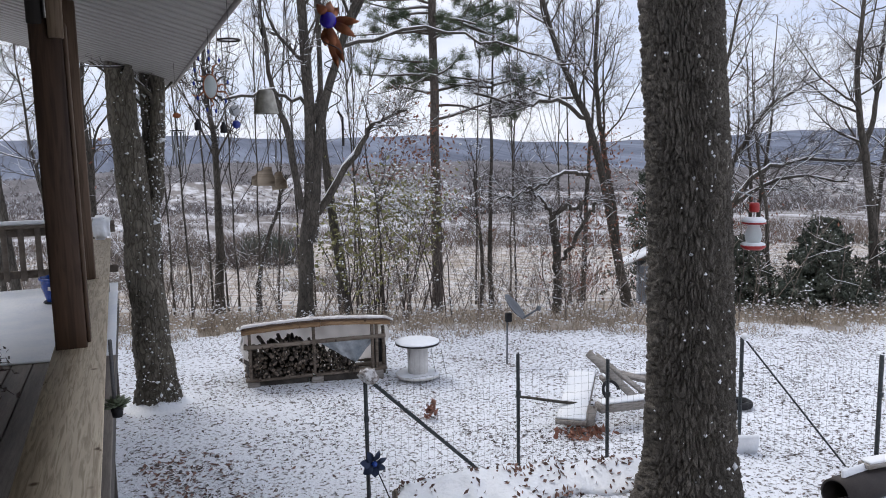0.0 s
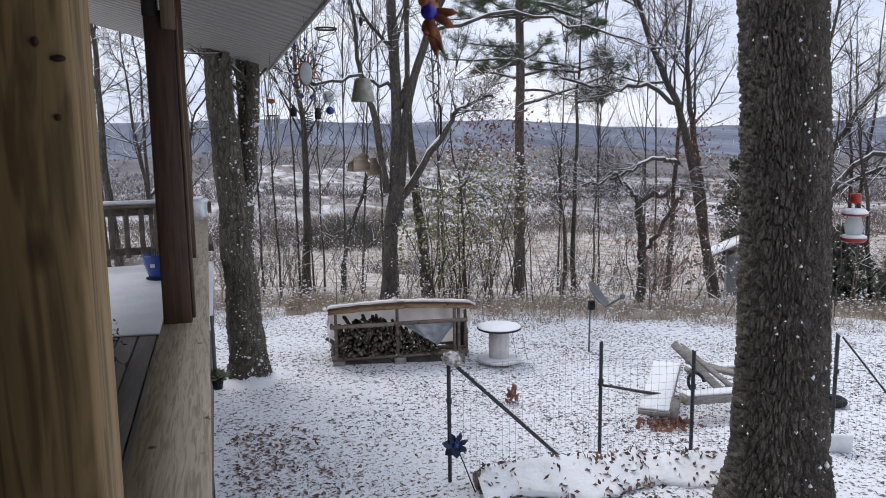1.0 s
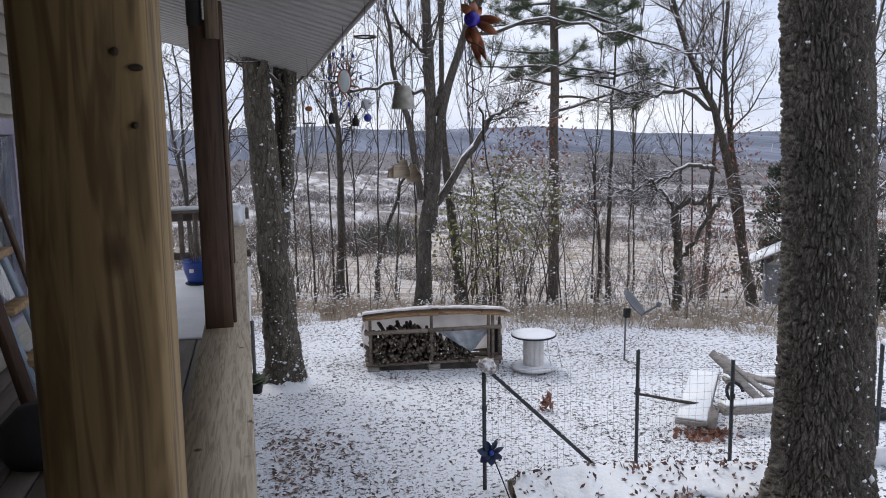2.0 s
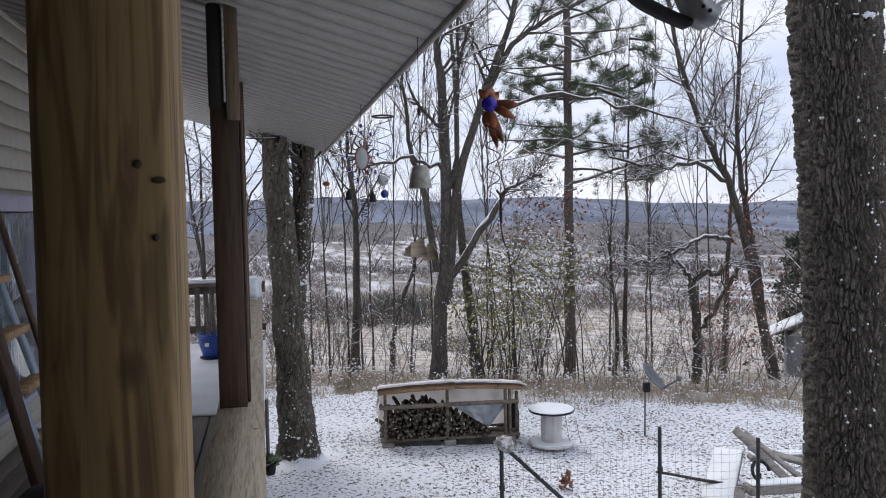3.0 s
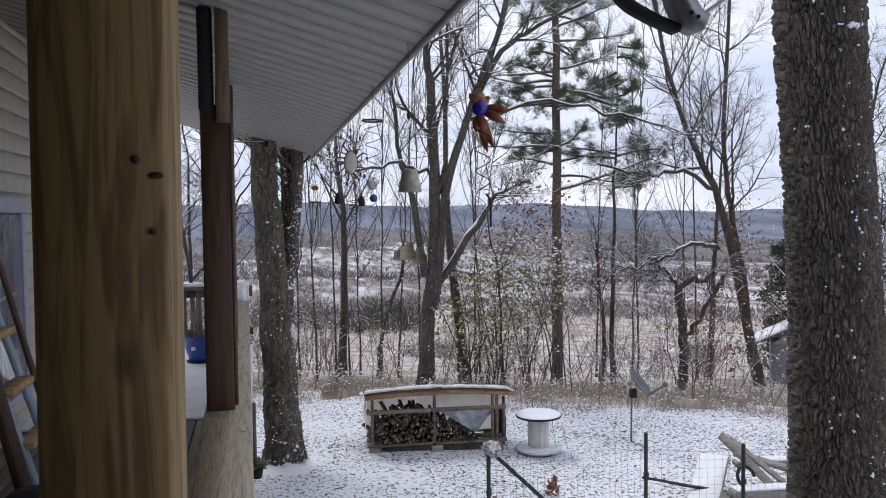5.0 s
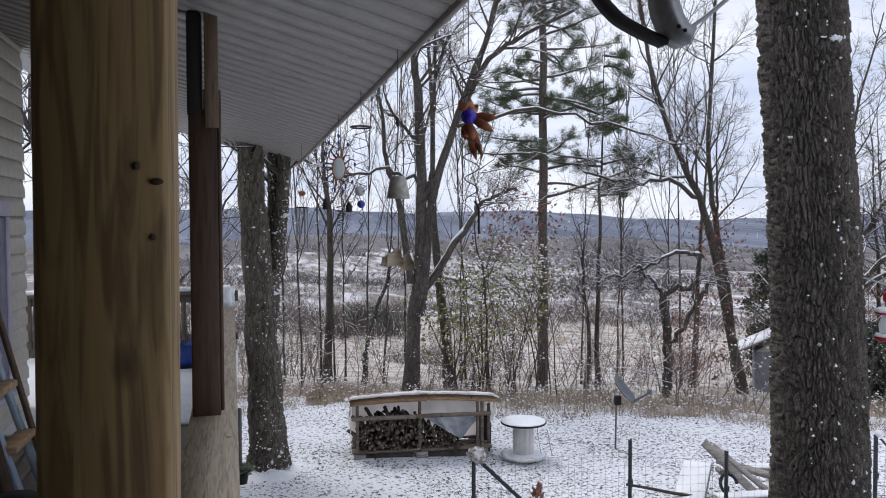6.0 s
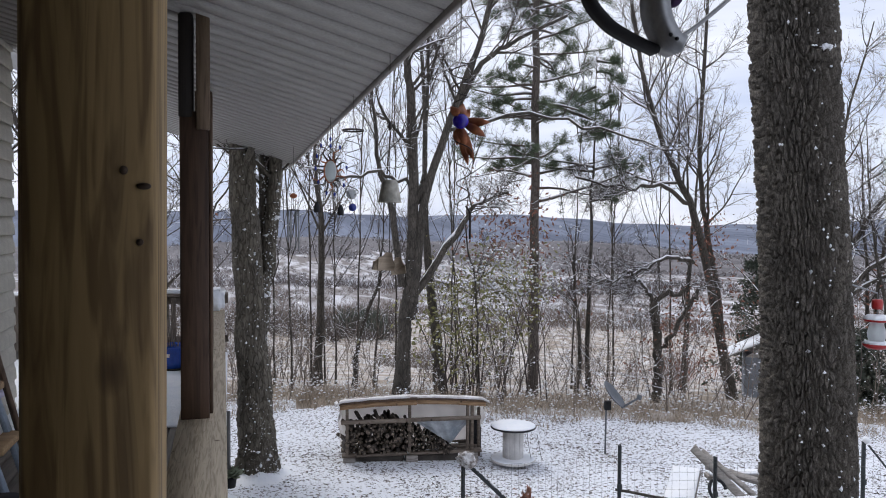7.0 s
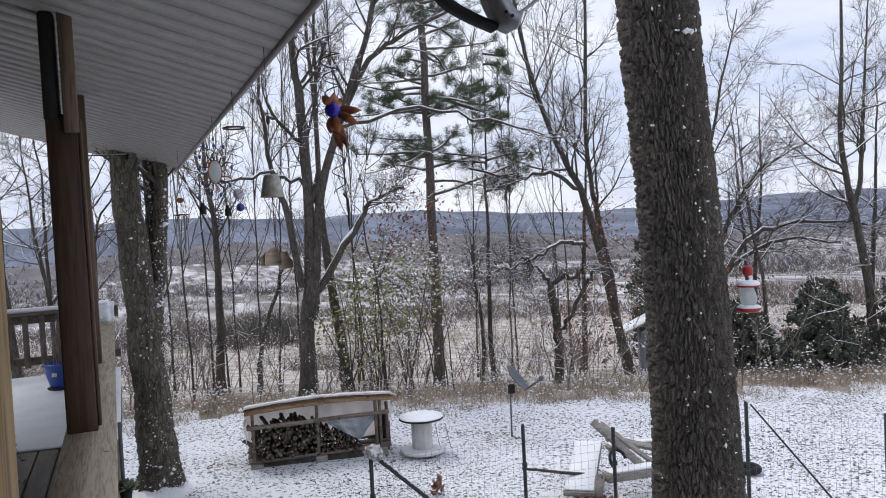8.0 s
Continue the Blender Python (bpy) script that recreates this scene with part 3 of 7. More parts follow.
def build_wall():
    """The house wall of lapped vinyl siding with a lilac-framed window."""
    x, y0, y1 = -1.8, -1.5, 7.3
    wall = tagged(new("wall_house", Shape().box((0.14, y1 - y0, 5.2), pose(x - 0.09, (y0 + y1) / 2, 2.6), 0.002).mesh("wall_house")),
                  "cream lapped vinyl siding house wall", "wall", kind="structure")
    wall.data.materials.append(SIDING)
    lap = 0.155
    sh = Shape()
    prof = [(0.0, 0.0), (0.02, 0.0), (0.021, 0.012), (0.018, lap * 0.55), (0.007, lap * 0.72), (0.004, lap), (0.0, lap)]
    pts = [(x - 0.02 + px, yy, pz) for yy in (y0, y1) for px, pz in prof]
    n = len(prof)
    sh.add(pts, [(i, (i + 1) % n, n + (i + 1) % n, n + i) for i in range(n)])
    me = sh.mesh("siding_course")
    me.materials.append(SIDING)
    for i in range(31):
        ob = part("siding_course", me, SIDING, wall)
        ob.location = (0, 0, 0.0 + i * lap)
    w = thing("window_1", (x, 5.9, 2.0), "window in a painted lilac frame with dim glass", "window", kind="structure")
    part("head", Shape().box((0.05, 1.5, 0.12), pose(x + 0.03, 5.9, 3.31), 0.004), LILAC, w)
    for yy in (5.2, 6.58):
        part("jamb", Shape().box((0.045, 0.1, 1.35), pose(x + 0.028, yy, 2.575), 0.004), LILAC, w)
    part("sill", Shape().box((0.08, 1.5, 0.05), pose(x + 0.045, 5.9, 1.88), 0.004), LILAC, w)
    for i in range(9):
        part("slat", Shape().box((0.02, 0.11, 1.32), pose(x + 0.024, 5.32 + 0.14 * i, 2.58, 0, 0, 12), 0.003), PALE_BLUE, w, "pale blue vertical blind slat")
    part("pane", Shape().box((0.006, 1.28, 1.32), pose(x + 0.045, 5.89, 2.58)), GLASS, w)


build_deck()
build_deck_snow()
build_rail()
build_far_rail()
build_posts()
build_roof()
build_wall()
build_house()


# ---- trees ----
def grow(rng, start, way, length, radius, P, wiggle, rise, tip=0.25):
    """N branches at once: paths (N, P, 3) and radii (N, P)."""
    N = len(start)
    way = way / (np.linalg.norm(way, axis=1, keepdims=True) + 1e-9)
    paths, d = [start], way.copy()
    step = (length / (P - 1))[:, None]
    for _ in range(P - 1):
        d = d + rng.normal(0, wiggle, (N, 3)) + np.array([0, 0, rise])
        d /= np.linalg.norm(d, axis=1, keepdims=True) + 1e-9
        paths.append(paths[-1] + d * step)
    taper = np.linspace(1, tip, P)[None]
    return np.stack(paths, 1), radius[:, None] * taper


def sprout(rng, paths, radii, each, lo, hi, angle, length, thin):
    """Starts for children along each path between the fractions lo and hi."""
    N, P = paths.shape[:2]
    who = np.repeat(np.arange(N), each)
    f = rng.uniform(lo, hi, len(who)) * (P - 1)
    i = np.minimum(f.astype(int), P - 2)
    g = (f - i)[:, None]
    p = paths[who, i] * (1 - g) + paths[who, i + 1] * g
    d = paths[who, i + 1] - paths[who, i]
    seg = np.linalg.norm(d, axis=1, keepdims=True)
    d = d / (seg + 1e-9)
    side = rng.normal(0, 1, d.shape)
    side -= (side * d).sum(1, keepdims=True) * d
    side /= np.linalg.norm(side, axis=1, keepdims=True) + 1e-9
    a = np.radians(rng.normal(angle, 12, len(who)))[:, None]
    way = d * np.cos(a) + side * np.sin(a)
    total = np.linalg.norm(np.diff(paths, axis=1), axis=2).sum(1)
    left = 1 - f / (P - 1) * 0.55
    ln = total[who] * length * left * rng.uniform(0.6, 1.25, len(who))
    r_ = np.minimum((radii[who, i] * (1 - g[:, 0]) + radii[who, i + 1] * g[:, 0]) * thin, 0.2) * rng.uniform(0.75, 1.15, len(who))
    return p, way, ln, r_


def snow_on(sh, rng, paths, radii, share, lift=0.7, least=0.003):
    """Snow lying along the upper side of level branches."""
    run = paths[:, -1] - paths[:, 0]
    level = np.abs(run[:, 2]) / (np.linalg.norm(run, axis=1) + 1e-9)
    pick = (level < 0.72) & (rng.random(len(paths)) < share)
    if not pick.any():
        return
    p, r_ = paths[pick].copy(), radii[pick]
    thick = r_ * 0.6 + least
    thick = thick * rng.uniform(0.55, 1.1, thick.shape)
    thick[:, 0] *= 0.3
    thick[:, -1] *= 0.3
    p[:, :, 2] += r_ * (lift + 0.15) + least * 0.4
    sh.tubes(p, thick, 4)


def clumps(rng, centres, size, flat=0.6):
    """Small eight-faced lumps, as points and triangles."""
    n = len(centres)
    base = np.array([(1, 0, 0), (-1, 0, 0), (0, 1, 0), (0, -1, 0), (0, 0, flat), (0, 0, -flat)], float)
    sizes = size * rng.uniform(0.5, 1.5, (n, 1, 1)) * rng.uniform(0.4, 1.6, (n, 6, 1))
    v = centres[:, None] + base[None] * sizes
    f = np.array([(0, 2, 4), (2, 1, 4), (1, 3, 4), (3, 0, 4), (2, 0, 5), (1, 2, 5), (3, 1, 5), (0, 3, 5)])
    return v.reshape(-1, 3), (f[None] + 6 * np.arange(n)[:, None, None]).reshape(-1, 3)


def leaves(rng, centres, size, droop=0.3):
    """Bent four-cornered leaves at random turns."""
    n = len(centres)
    u = rng.normal(0, 1, (n, 3))
    u[:, 2] -= droop
    u /= np.linalg.norm(u, axis=1, keepdims=True)
    w = np.cross(u, rng.normal(0, 1, (n, 3)))
    w /= np.linalg.norm(w, axis=1, keepdims=True)
    s = size * rng.uniform(0.6, 1.4, (n, 1))
    lift = np.cross(u, w) * s * rng.uniform(-0.25, 0.25, (n, 1))
    v = np.stack([centres - u * s, centres + w * s * 0.45 + lift, centres + u * s, centres - w * s * 0.45 + lift], 1)
    q = np.array([(0, 1, 2), (0, 2, 3)])
    return v.reshape(-1, 3), (q[None] + 4 * np.arange(n)[:, None, None]).reshape(-1, 3)


def furrowed(sh, rng, path, radii, sides=64, rows=260, wide=0.028, tall=0.16, deep=0.16):
    """A trunk whose interlacing ridges and furrows are real relief."""
    pp = smooth_path(path, rows)
    rr = np.interp(np.linspace(0, 1, rows), np.linspace(0, 1, len(radii)), radii)
    length = np.linalg.norm(np.diff(pp, axis=0), axis=1).sum()

    def lattice(nz, nw):
        g = rng.normal(0, 1, (nz + 2, nw))
        a, b = np.linspace(0, nz, rows), np.arange(sides) * nw / sides
        i, j = a.astype(int), b.astype(int)
        f, k = (a - i)[:, None], (b - j)[None]
        f, k = f * f * (3 - 2 * f), k * k * (3 - 2 * k)
        j2 = (j + 1) % nw
        return (g[i][:, j] * (1 - f) + g[i + 1][:, j] * f) * (1 - k) + (g[i][:, j2] * (1 - f) + g[i + 1][:, j2] * f) * k

    nw = max(6, int(2 * math.pi * float(np.mean(rr)) / wide / 1.6))
    n = lattice(int(length / tall), nw) + 0.5 * lattice(int(length / tall * 2.2), nw * 2)
    ridge = np.clip(np.abs(n) / 0.55, 0, 1) ** 0.7
    lump = lattice(max(4, int(length / 0.5)), 5)
    R = rr[:, None] * (1 - deep * (1 - ridge) + 0.035 * lump + 0.02 * rng.normal(0, 1, ridge.shape))
    w = np.arange(sides) * 2 * math.pi / sides
    v = pp[:, None] + R[:, :, None] * np.stack([np.cos(w), np.sin(w), np.zeros(sides)], 1)[None]
    i, j = np.meshgrid(np.arange(rows - 1), np.arange(sides), indexing="ij")
    j2 = (j + 1) % sides
    return sh.add(v, np.stack([i * sides + j, i * sides + j2, (i + 1) * sides + j2, (i + 1) * sides + j], -1))


def tree(seed, stems, label, bark=None, twig_level=3, counts=(10, 9, 7), angle=(48, 45, 42), span=(0.42, 0.42, 0.4), rise=0.05,
         snowy=0.7, lo=0.3, limbs=(), category="bare tree", group="woodland trees", sides=10, tw=1.0, trunk_snow=0, snow_dir=0.6, leaf=0, leaf_spots=()):
    """A bare winter tree from its main stems [(points, base radius, top radius)], with limbs, branches, twigs and lying snow."""
    rng = np.random.default_rng(seed)
    bark = bark or GREY_BARK
    foot = stems[0][0][0]
    root = thing("tree", tuple(foot), label, category, group)
    crown, twigs, snow, trunks = Shape(), Shape(), Shape(), []
    paths, radii = [], []
    for pts, r0, r1 in stems:
        p = smooth_path(pts, 16, rng, 0.012)
        r_ = np.linspace(r0, r1, 16)
        if pts is stems[0][0]:
            r_[0] *= 1.35
            r_[1] *= 1.08
        trunks.append((p, r_))
        paths.append(p)
        radii.append(r_)
    sh = Shape()
    fine = []
    for p, r_ in trunks:
        pp = smooth_path(p, 40)
        rr = np.interp(np.linspace(0, 1, 40), np.linspace(0, 1, 16), r_) * (1 + rng.normal(0, 0.03, 40))
        fine.append((pp, rr))
        if trunk_snow and r_[0] > 0.07:
            furrowed(sh, rng, p, r_, sides * 3)
        else:
            sh.tubes(pp, rr, sides)
    part("trunk", sh, bark, root, smooth=not trunk_snow)
    for pts, r0, r1 in limbs:
        p = smooth_path(pts, 16, rng, 0.03)
        r_ = np.linspace(r0, r1, 16)
        crown.tubes(p, r_, 6)
        paths.append(p)
        radii.append(r_)
        snow_on(snow, rng, p[None], r_[None], 1.0 if snowy else 0.0, 0.75, 0.004)
    paths, radii = np.stack(paths), np.stack(radii) * 0.75
    los = lo
    for lev in range(twig_level):
        s = sprout(rng, paths, radii, counts[lev], los, 0.98, angle[lev], span[lev], 0.55)
        P = (9, 6, 4, 4)[lev]
        floor_ = (0.011, 0.005, 0.0028, 0.0025)[lev] * tw
        r0 = np.maximum(s[3], floor_)
        paths, radii = grow(rng, s[0], s[1], np.maximum(s[2], 0.25), r0, P, (0.13, 0.17, 0.2, 0.2)[lev], rise, (0.14, 0.22, 0.35, 0.35)[lev])
        (crown if lev == 0 else twigs).tubes(paths, radii, (6, 4, 3, 3)[lev])
        snow_on(snow, rng, paths, radii, snowy * (0.9, 0.6, 0.35, 0.2)[lev], 0.7, (0.006, 0.004, 0.003, 0.002)[lev] * tw)
        los = 0.15
    part("branch_crown", crown, bark, root, kind="stuff")
    part("twig_crown", twigs, TWIG, root, kind="stuff")
    if trunk_snow:
        pts = []
        for pp, rr in fine:
            k = (39 * rng.random(trunk_snow) ** 3.0).astype(int)
            w = rng.normal(-math.pi / 2 + snow_dir, 0.75, trunk_snow)
            base = pp[k] + (pp[k + 1] - pp[k]) * rng.random((trunk_snow, 1))
            pts.append(base + np.stack([np.cos(w), np.sin(w), np.zeros_like(w)], 1) * rr[k][:, None] * 1.0)
        v, f = clumps(rng, np.vstack(pts), 0.0068 * np.exp(rng.normal(0, 0.5, (len(stems) * trunk_snow, 1, 1))), 0.9)
        snow.add(v, None, f)
    if snowy or trunk_snow:
        part("lying_snow", snow, SNOW_BIT, root, "thin lines of snow on the branches", kind="stuff")
    if leaf:
        ends = paths[:, -1]
        pick = ends[rng.integers(0, len(ends), leaf)]
        if leaf_spots:
            spot = np.asarray(leaf_spots, float)
            c = rng.integers(0, len(spot), leaf)
            pick = spot[c, :3] + rng.normal(0, 1, (leaf, 3)) * spot[c, 3:4]
        v, f = leaves(rng, pick, 0.042)
        part("dead_leaves", Shape().add(v, None, f), RUST_LEAF, root, "clinging rust-brown dead leaves", kind="stuff")
    return root


def gz(x, y):
    return float(ground_z(x, y))


def oak():
    """The big furrowed oak: its bark plates are real relief on the trunk."""
    rng = np.random.default_rng(11)
    root = thing("tree", (4.41, 5.06, 0), "massive dark oak with plated bark and snow flecks", "oak tree")
    rows, cols = 720, 340
    zs = np.linspace(-0.1, 5.8, rows)
    cx = np.interp(zs, [0, 1.5, 3, 4.3, 7], [4.42, 4.41, 4.335, 4.225, 4.03])
    cy = np.full(rows, 5.06)
    R = np.interp(zs, [-0.1, 0.15, 0.5, 1.2, 3, 4.6, 7], [0.53, 0.45, 0.39, 0.36, 0.332, 0.325, 0.30])
    # columns lie closer on the side towards the porch
    w = np.concatenate([np.linspace(-math.pi * 0.98, math.pi * 0.02, 300, endpoint=False), np.linspace(math.pi * 0.02, math.pi * 1.02, cols - 300, endpoint=False)])
    u = np.stack([np.cos(w), np.sin(w)], 1)
    verts = np.zeros((rows, cols, 3))
    for i in range(rows):
        for j in range(cols):
            q = Vector((u[j, 0] * 0.34 * 29, u[j, 1] * 0.34 * 29, zs[i] * 7.0))
            q += 0.55 * noise.noise_vector(q * 0.45) + 0.3 * noise.noise_vector(q * 1.9)
            d, near = noise.voronoi(q)
            gap = min(max((d[1] - d[0]) - 0.05, 0.0) / 0.17, 1.0)
            gap = gap * gap * (3 - 2 * gap)
            q2 = Vector((q.x * 1.1 + 9, q.y * 1.1, q.z * 2.6)) + 0.9 * noise.noise_vector(q * 1.1)
            e, tip = noise.voronoi(q2)
            split = min(max((e[1] - e[0]) - 0.02, 0.0) / 0.12, 1.0)
            plate = 0.045 + 0.016 * noise.noise(near[0] * 3.7) + 0.011 * noise.noise(tip[0] * 5.3)
            grain = noise.noise(Vector((q.x * 4.2, q.y * 4.2, q.z * 0.7)))
            h = plate * gap * (0.66 + 0.34 * split) + 0.006 * grain * gap + 0.004 * noise.noise(q * 6.1) + 0.012 * noise.noise(q * 0.22)
            rr = R[i] + h - 0.046
            if zs[i] < 0.6:
                rr += 0.05 * (0.6 - zs[i]) * math.sin(5 * w[j] + 0.6)
            verts[i, j] = (cx[i] + u[j, 0] * rr, cy[i] + u[j, 1] * rr, zs[i])
    i, j = np.meshgrid(np.arange(rows - 1), np.arange(cols), indexing="ij")
    j2 = (j + 1) % cols
    sh = Shape().add(verts, np.stack([i * cols + j, i * cols + j2, (i + 1) * cols + j2, (i + 1) * cols + j], -1))
    part("trunk", sh, OAK_BARK, root)
    n = 330
    k = rng.integers(8, rows - 2, n)
    a = rng.normal(-math.pi / 2 + 0.15, 0.65, n)
    c = np.clip((a / math.pi + 0.98) * 300, 0, 299).astype(int)
    pts = verts[k, c]
    v, f = clumps(rng, pts, 0.0075 * np.exp(rng.normal(0, 0.55, (n, 1, 1))) + 0.002, 0.9)
    big = rng.integers(0, n, 26)
    v2, f2 = clumps(rng, pts[big], 0.015, 0.9)
    # a snow tuft on a knot high on the trunk
    tuft = np.array([4.2, 4.73, 4.53]) + rng.normal(0, 0.025, (16, 3)) * (1.3, 0.4, 0.5)
    v3, f3 = clumps(rng, tuft, 0.018, 0.7)
    part("lying_snow", Shape().add(v, None, f).add(v2, None, f2).add(v3, None, f3), SNOW_BIT, root, "flecks of snow caught in the bark", kind="stuff")


def pine(seed, stem, r0, label, tufts_from=0.45, boughs=30, reach=1.7, extra=(), bark=None):
    """A tall pine: bare lower trunk, level boughs with needle tufts above."""
    rng = np.random.default_rng(seed)
    root = thing("tree", tuple(stem[0]), label, "pine tree", "woodland trees")
    p = smooth_path(stem, 16, rng, 0.01)
    r_ = np.linspace(r0, r0 * (0.45 if r0 > 0.1 else 0.1), 16)
    part("trunk", Shape().tubes(smooth_path(p, 40), np.interp(np.linspace(0, 1, 40), np.linspace(0, 1, 16), r_), 12), bark or PINE_BARK, root, smooth=True)
    f = np.sort(rng.uniform(tufts_from, 0.99, boughs)) * 15
    i = np.minimum(f.astype(int), 14)
    start = p[i] + (p[i + 1] - p[i]) * (f - i)[:, None]
    a = rng.uniform(0, 2 * math.pi, boughs)
    way = np.stack([np.cos(a), np.sin(a), rng.uniform(-0.1, 0.25, boughs)], 1)
    ln = reach * rng.uniform(0.5, 1.2, boughs) * (1.1 - 0.35 * f / 15)
    for x, y, z, dx, dy, dz, le in extra:
        start = np.vstack([start, (x, y, z)])
        way = np.vstack([way, (dx, dy, dz)])
        ln = np.append(ln, le)
    paths, radii = grow(rng, start, way, ln, np.full(len(ln), 0.03), 8, 0.09, 0.0, 0.3)
    wood, snow, green = Shape(), Shape(), Shape()
    wood.tubes(paths, radii, 5)
    snow_on(snow, rng, paths, radii, 0.8, 0.7, 0.005)
    s = sprout(rng, paths, radii, 7, 0.3, 1.0, 50, 0.35, 0.5)
    tp, tr = grow(rng, s[0], s[1], np.maximum(s[2], 0.15), np.maximum(s[3] * 0.6, 0.005), 4, 0.15, 0.06, 0.4)
    wood.tubes(tp, tr, 3)
    ends = np.vstack([tp[:, -1], tp[:, 2], tp[:, 1], paths[:, -1], paths[:, -2]])
    k = 44
    c = np.repeat(ends, k, axis=0)
    d = rng.normal(0, 1, c.shape)
    d[:, 2] = np.abs(d[:, 2]) * 0.7 + 0.05
    d /= np.linalg.norm(d, axis=1, keepdims=True)
    side = np.cross(d, rng.normal(0, 1, c.shape))
    side /= np.linalg.norm(side, axis=1, keepdims=True)
    L = rng.uniform(0.09, 0.17, (len(c), 1))
    c = c + rng.normal(0, 0.03, c.shape)
    v = np.stack([c - side * 0.0036, c + side * 0.0036, c + d * L], 1)
    green.add(v, None, np.arange(len(c) * 3).reshape(-1, 3))
    part("bough_crown", wood, bark or PINE_BARK, root, kind="stuff")
    part("needles", green, NEEDLE, root, "dark green needle tufts", kind="stuff")
    part("lying_snow", snow, SNOW_BIT, root, kind="stuff")


def cedar(seed, x, y, h, w):
    """A dense dark cedar with drooping sprays and a little snow."""
    rng = np.random.default_rng(seed)
    z0 = gz(x, y)
    root = thing("tree", (x, y, z0), "dense dark evergreen cedar dusted with snow", "cedar tree", "cedars")
    part("trunk", Shape().tubes(np.array([(x, y, z0), (x, y, z0 + h)])[None], np.array([[0.07, 0.01]]), 8), PINE_BARK, root)
    n = 110
    f = rng.uniform(0.04, 0.97, n)
    a = rng.uniform(0, 2 * math.pi, n)
    start = np.stack([np.full(n, x), np.full(n, y), z0 + f * h], 1)
    ln = w * (1 - f) ** 0.75 * rng.uniform(0.35, 1.3, n) + 0.12
    way = np.stack([np.cos(a), np.sin(a), rng.uniform(0.0, 0.4, n)], 1)
    paths, radii = grow(rng, start, way, ln, np.full(n, 0.012), 6, 0.08, -0.05, 0.4)
    green, snow = Shape(), Shape()
    green.tubes(paths, radii, 3)
    s = sprout(rng, paths, radii, 9, 0.15, 1.0, 42, 0.35, 0.5)
    tips, tr = grow(rng, s[0], s[1], np.maximum(s[2], 0.1), np.full(len(s[0]), 0.006), 4, 0.12, -0.06, 0.4)
    c = tips.reshape(-1, 3)
    c = np.repeat(c, 2, 0) + rng.normal(0, 0.04, (len(c) * 2, 3))
    v, t = leaves(rng, c, 0.05 * max(1, w / 1.3), 0.8)
    green.add(v, None, t)
    part("foliage", green, CEDAR, root, kind="stuff")
    pick = tips[:, 2][rng.random(len(tips)) < 0.3] + (0, 0, 0.02)
    v, t = clumps(rng, pick, 0.022, 0.35)
    snow.add(v, None, t)
    part("lying_snow", snow, SNOW_BIT, root, kind="stuff")


def up(x, y, *rest):
    return [(x, y, gz(x, y) - 0.05)] + list(rest)


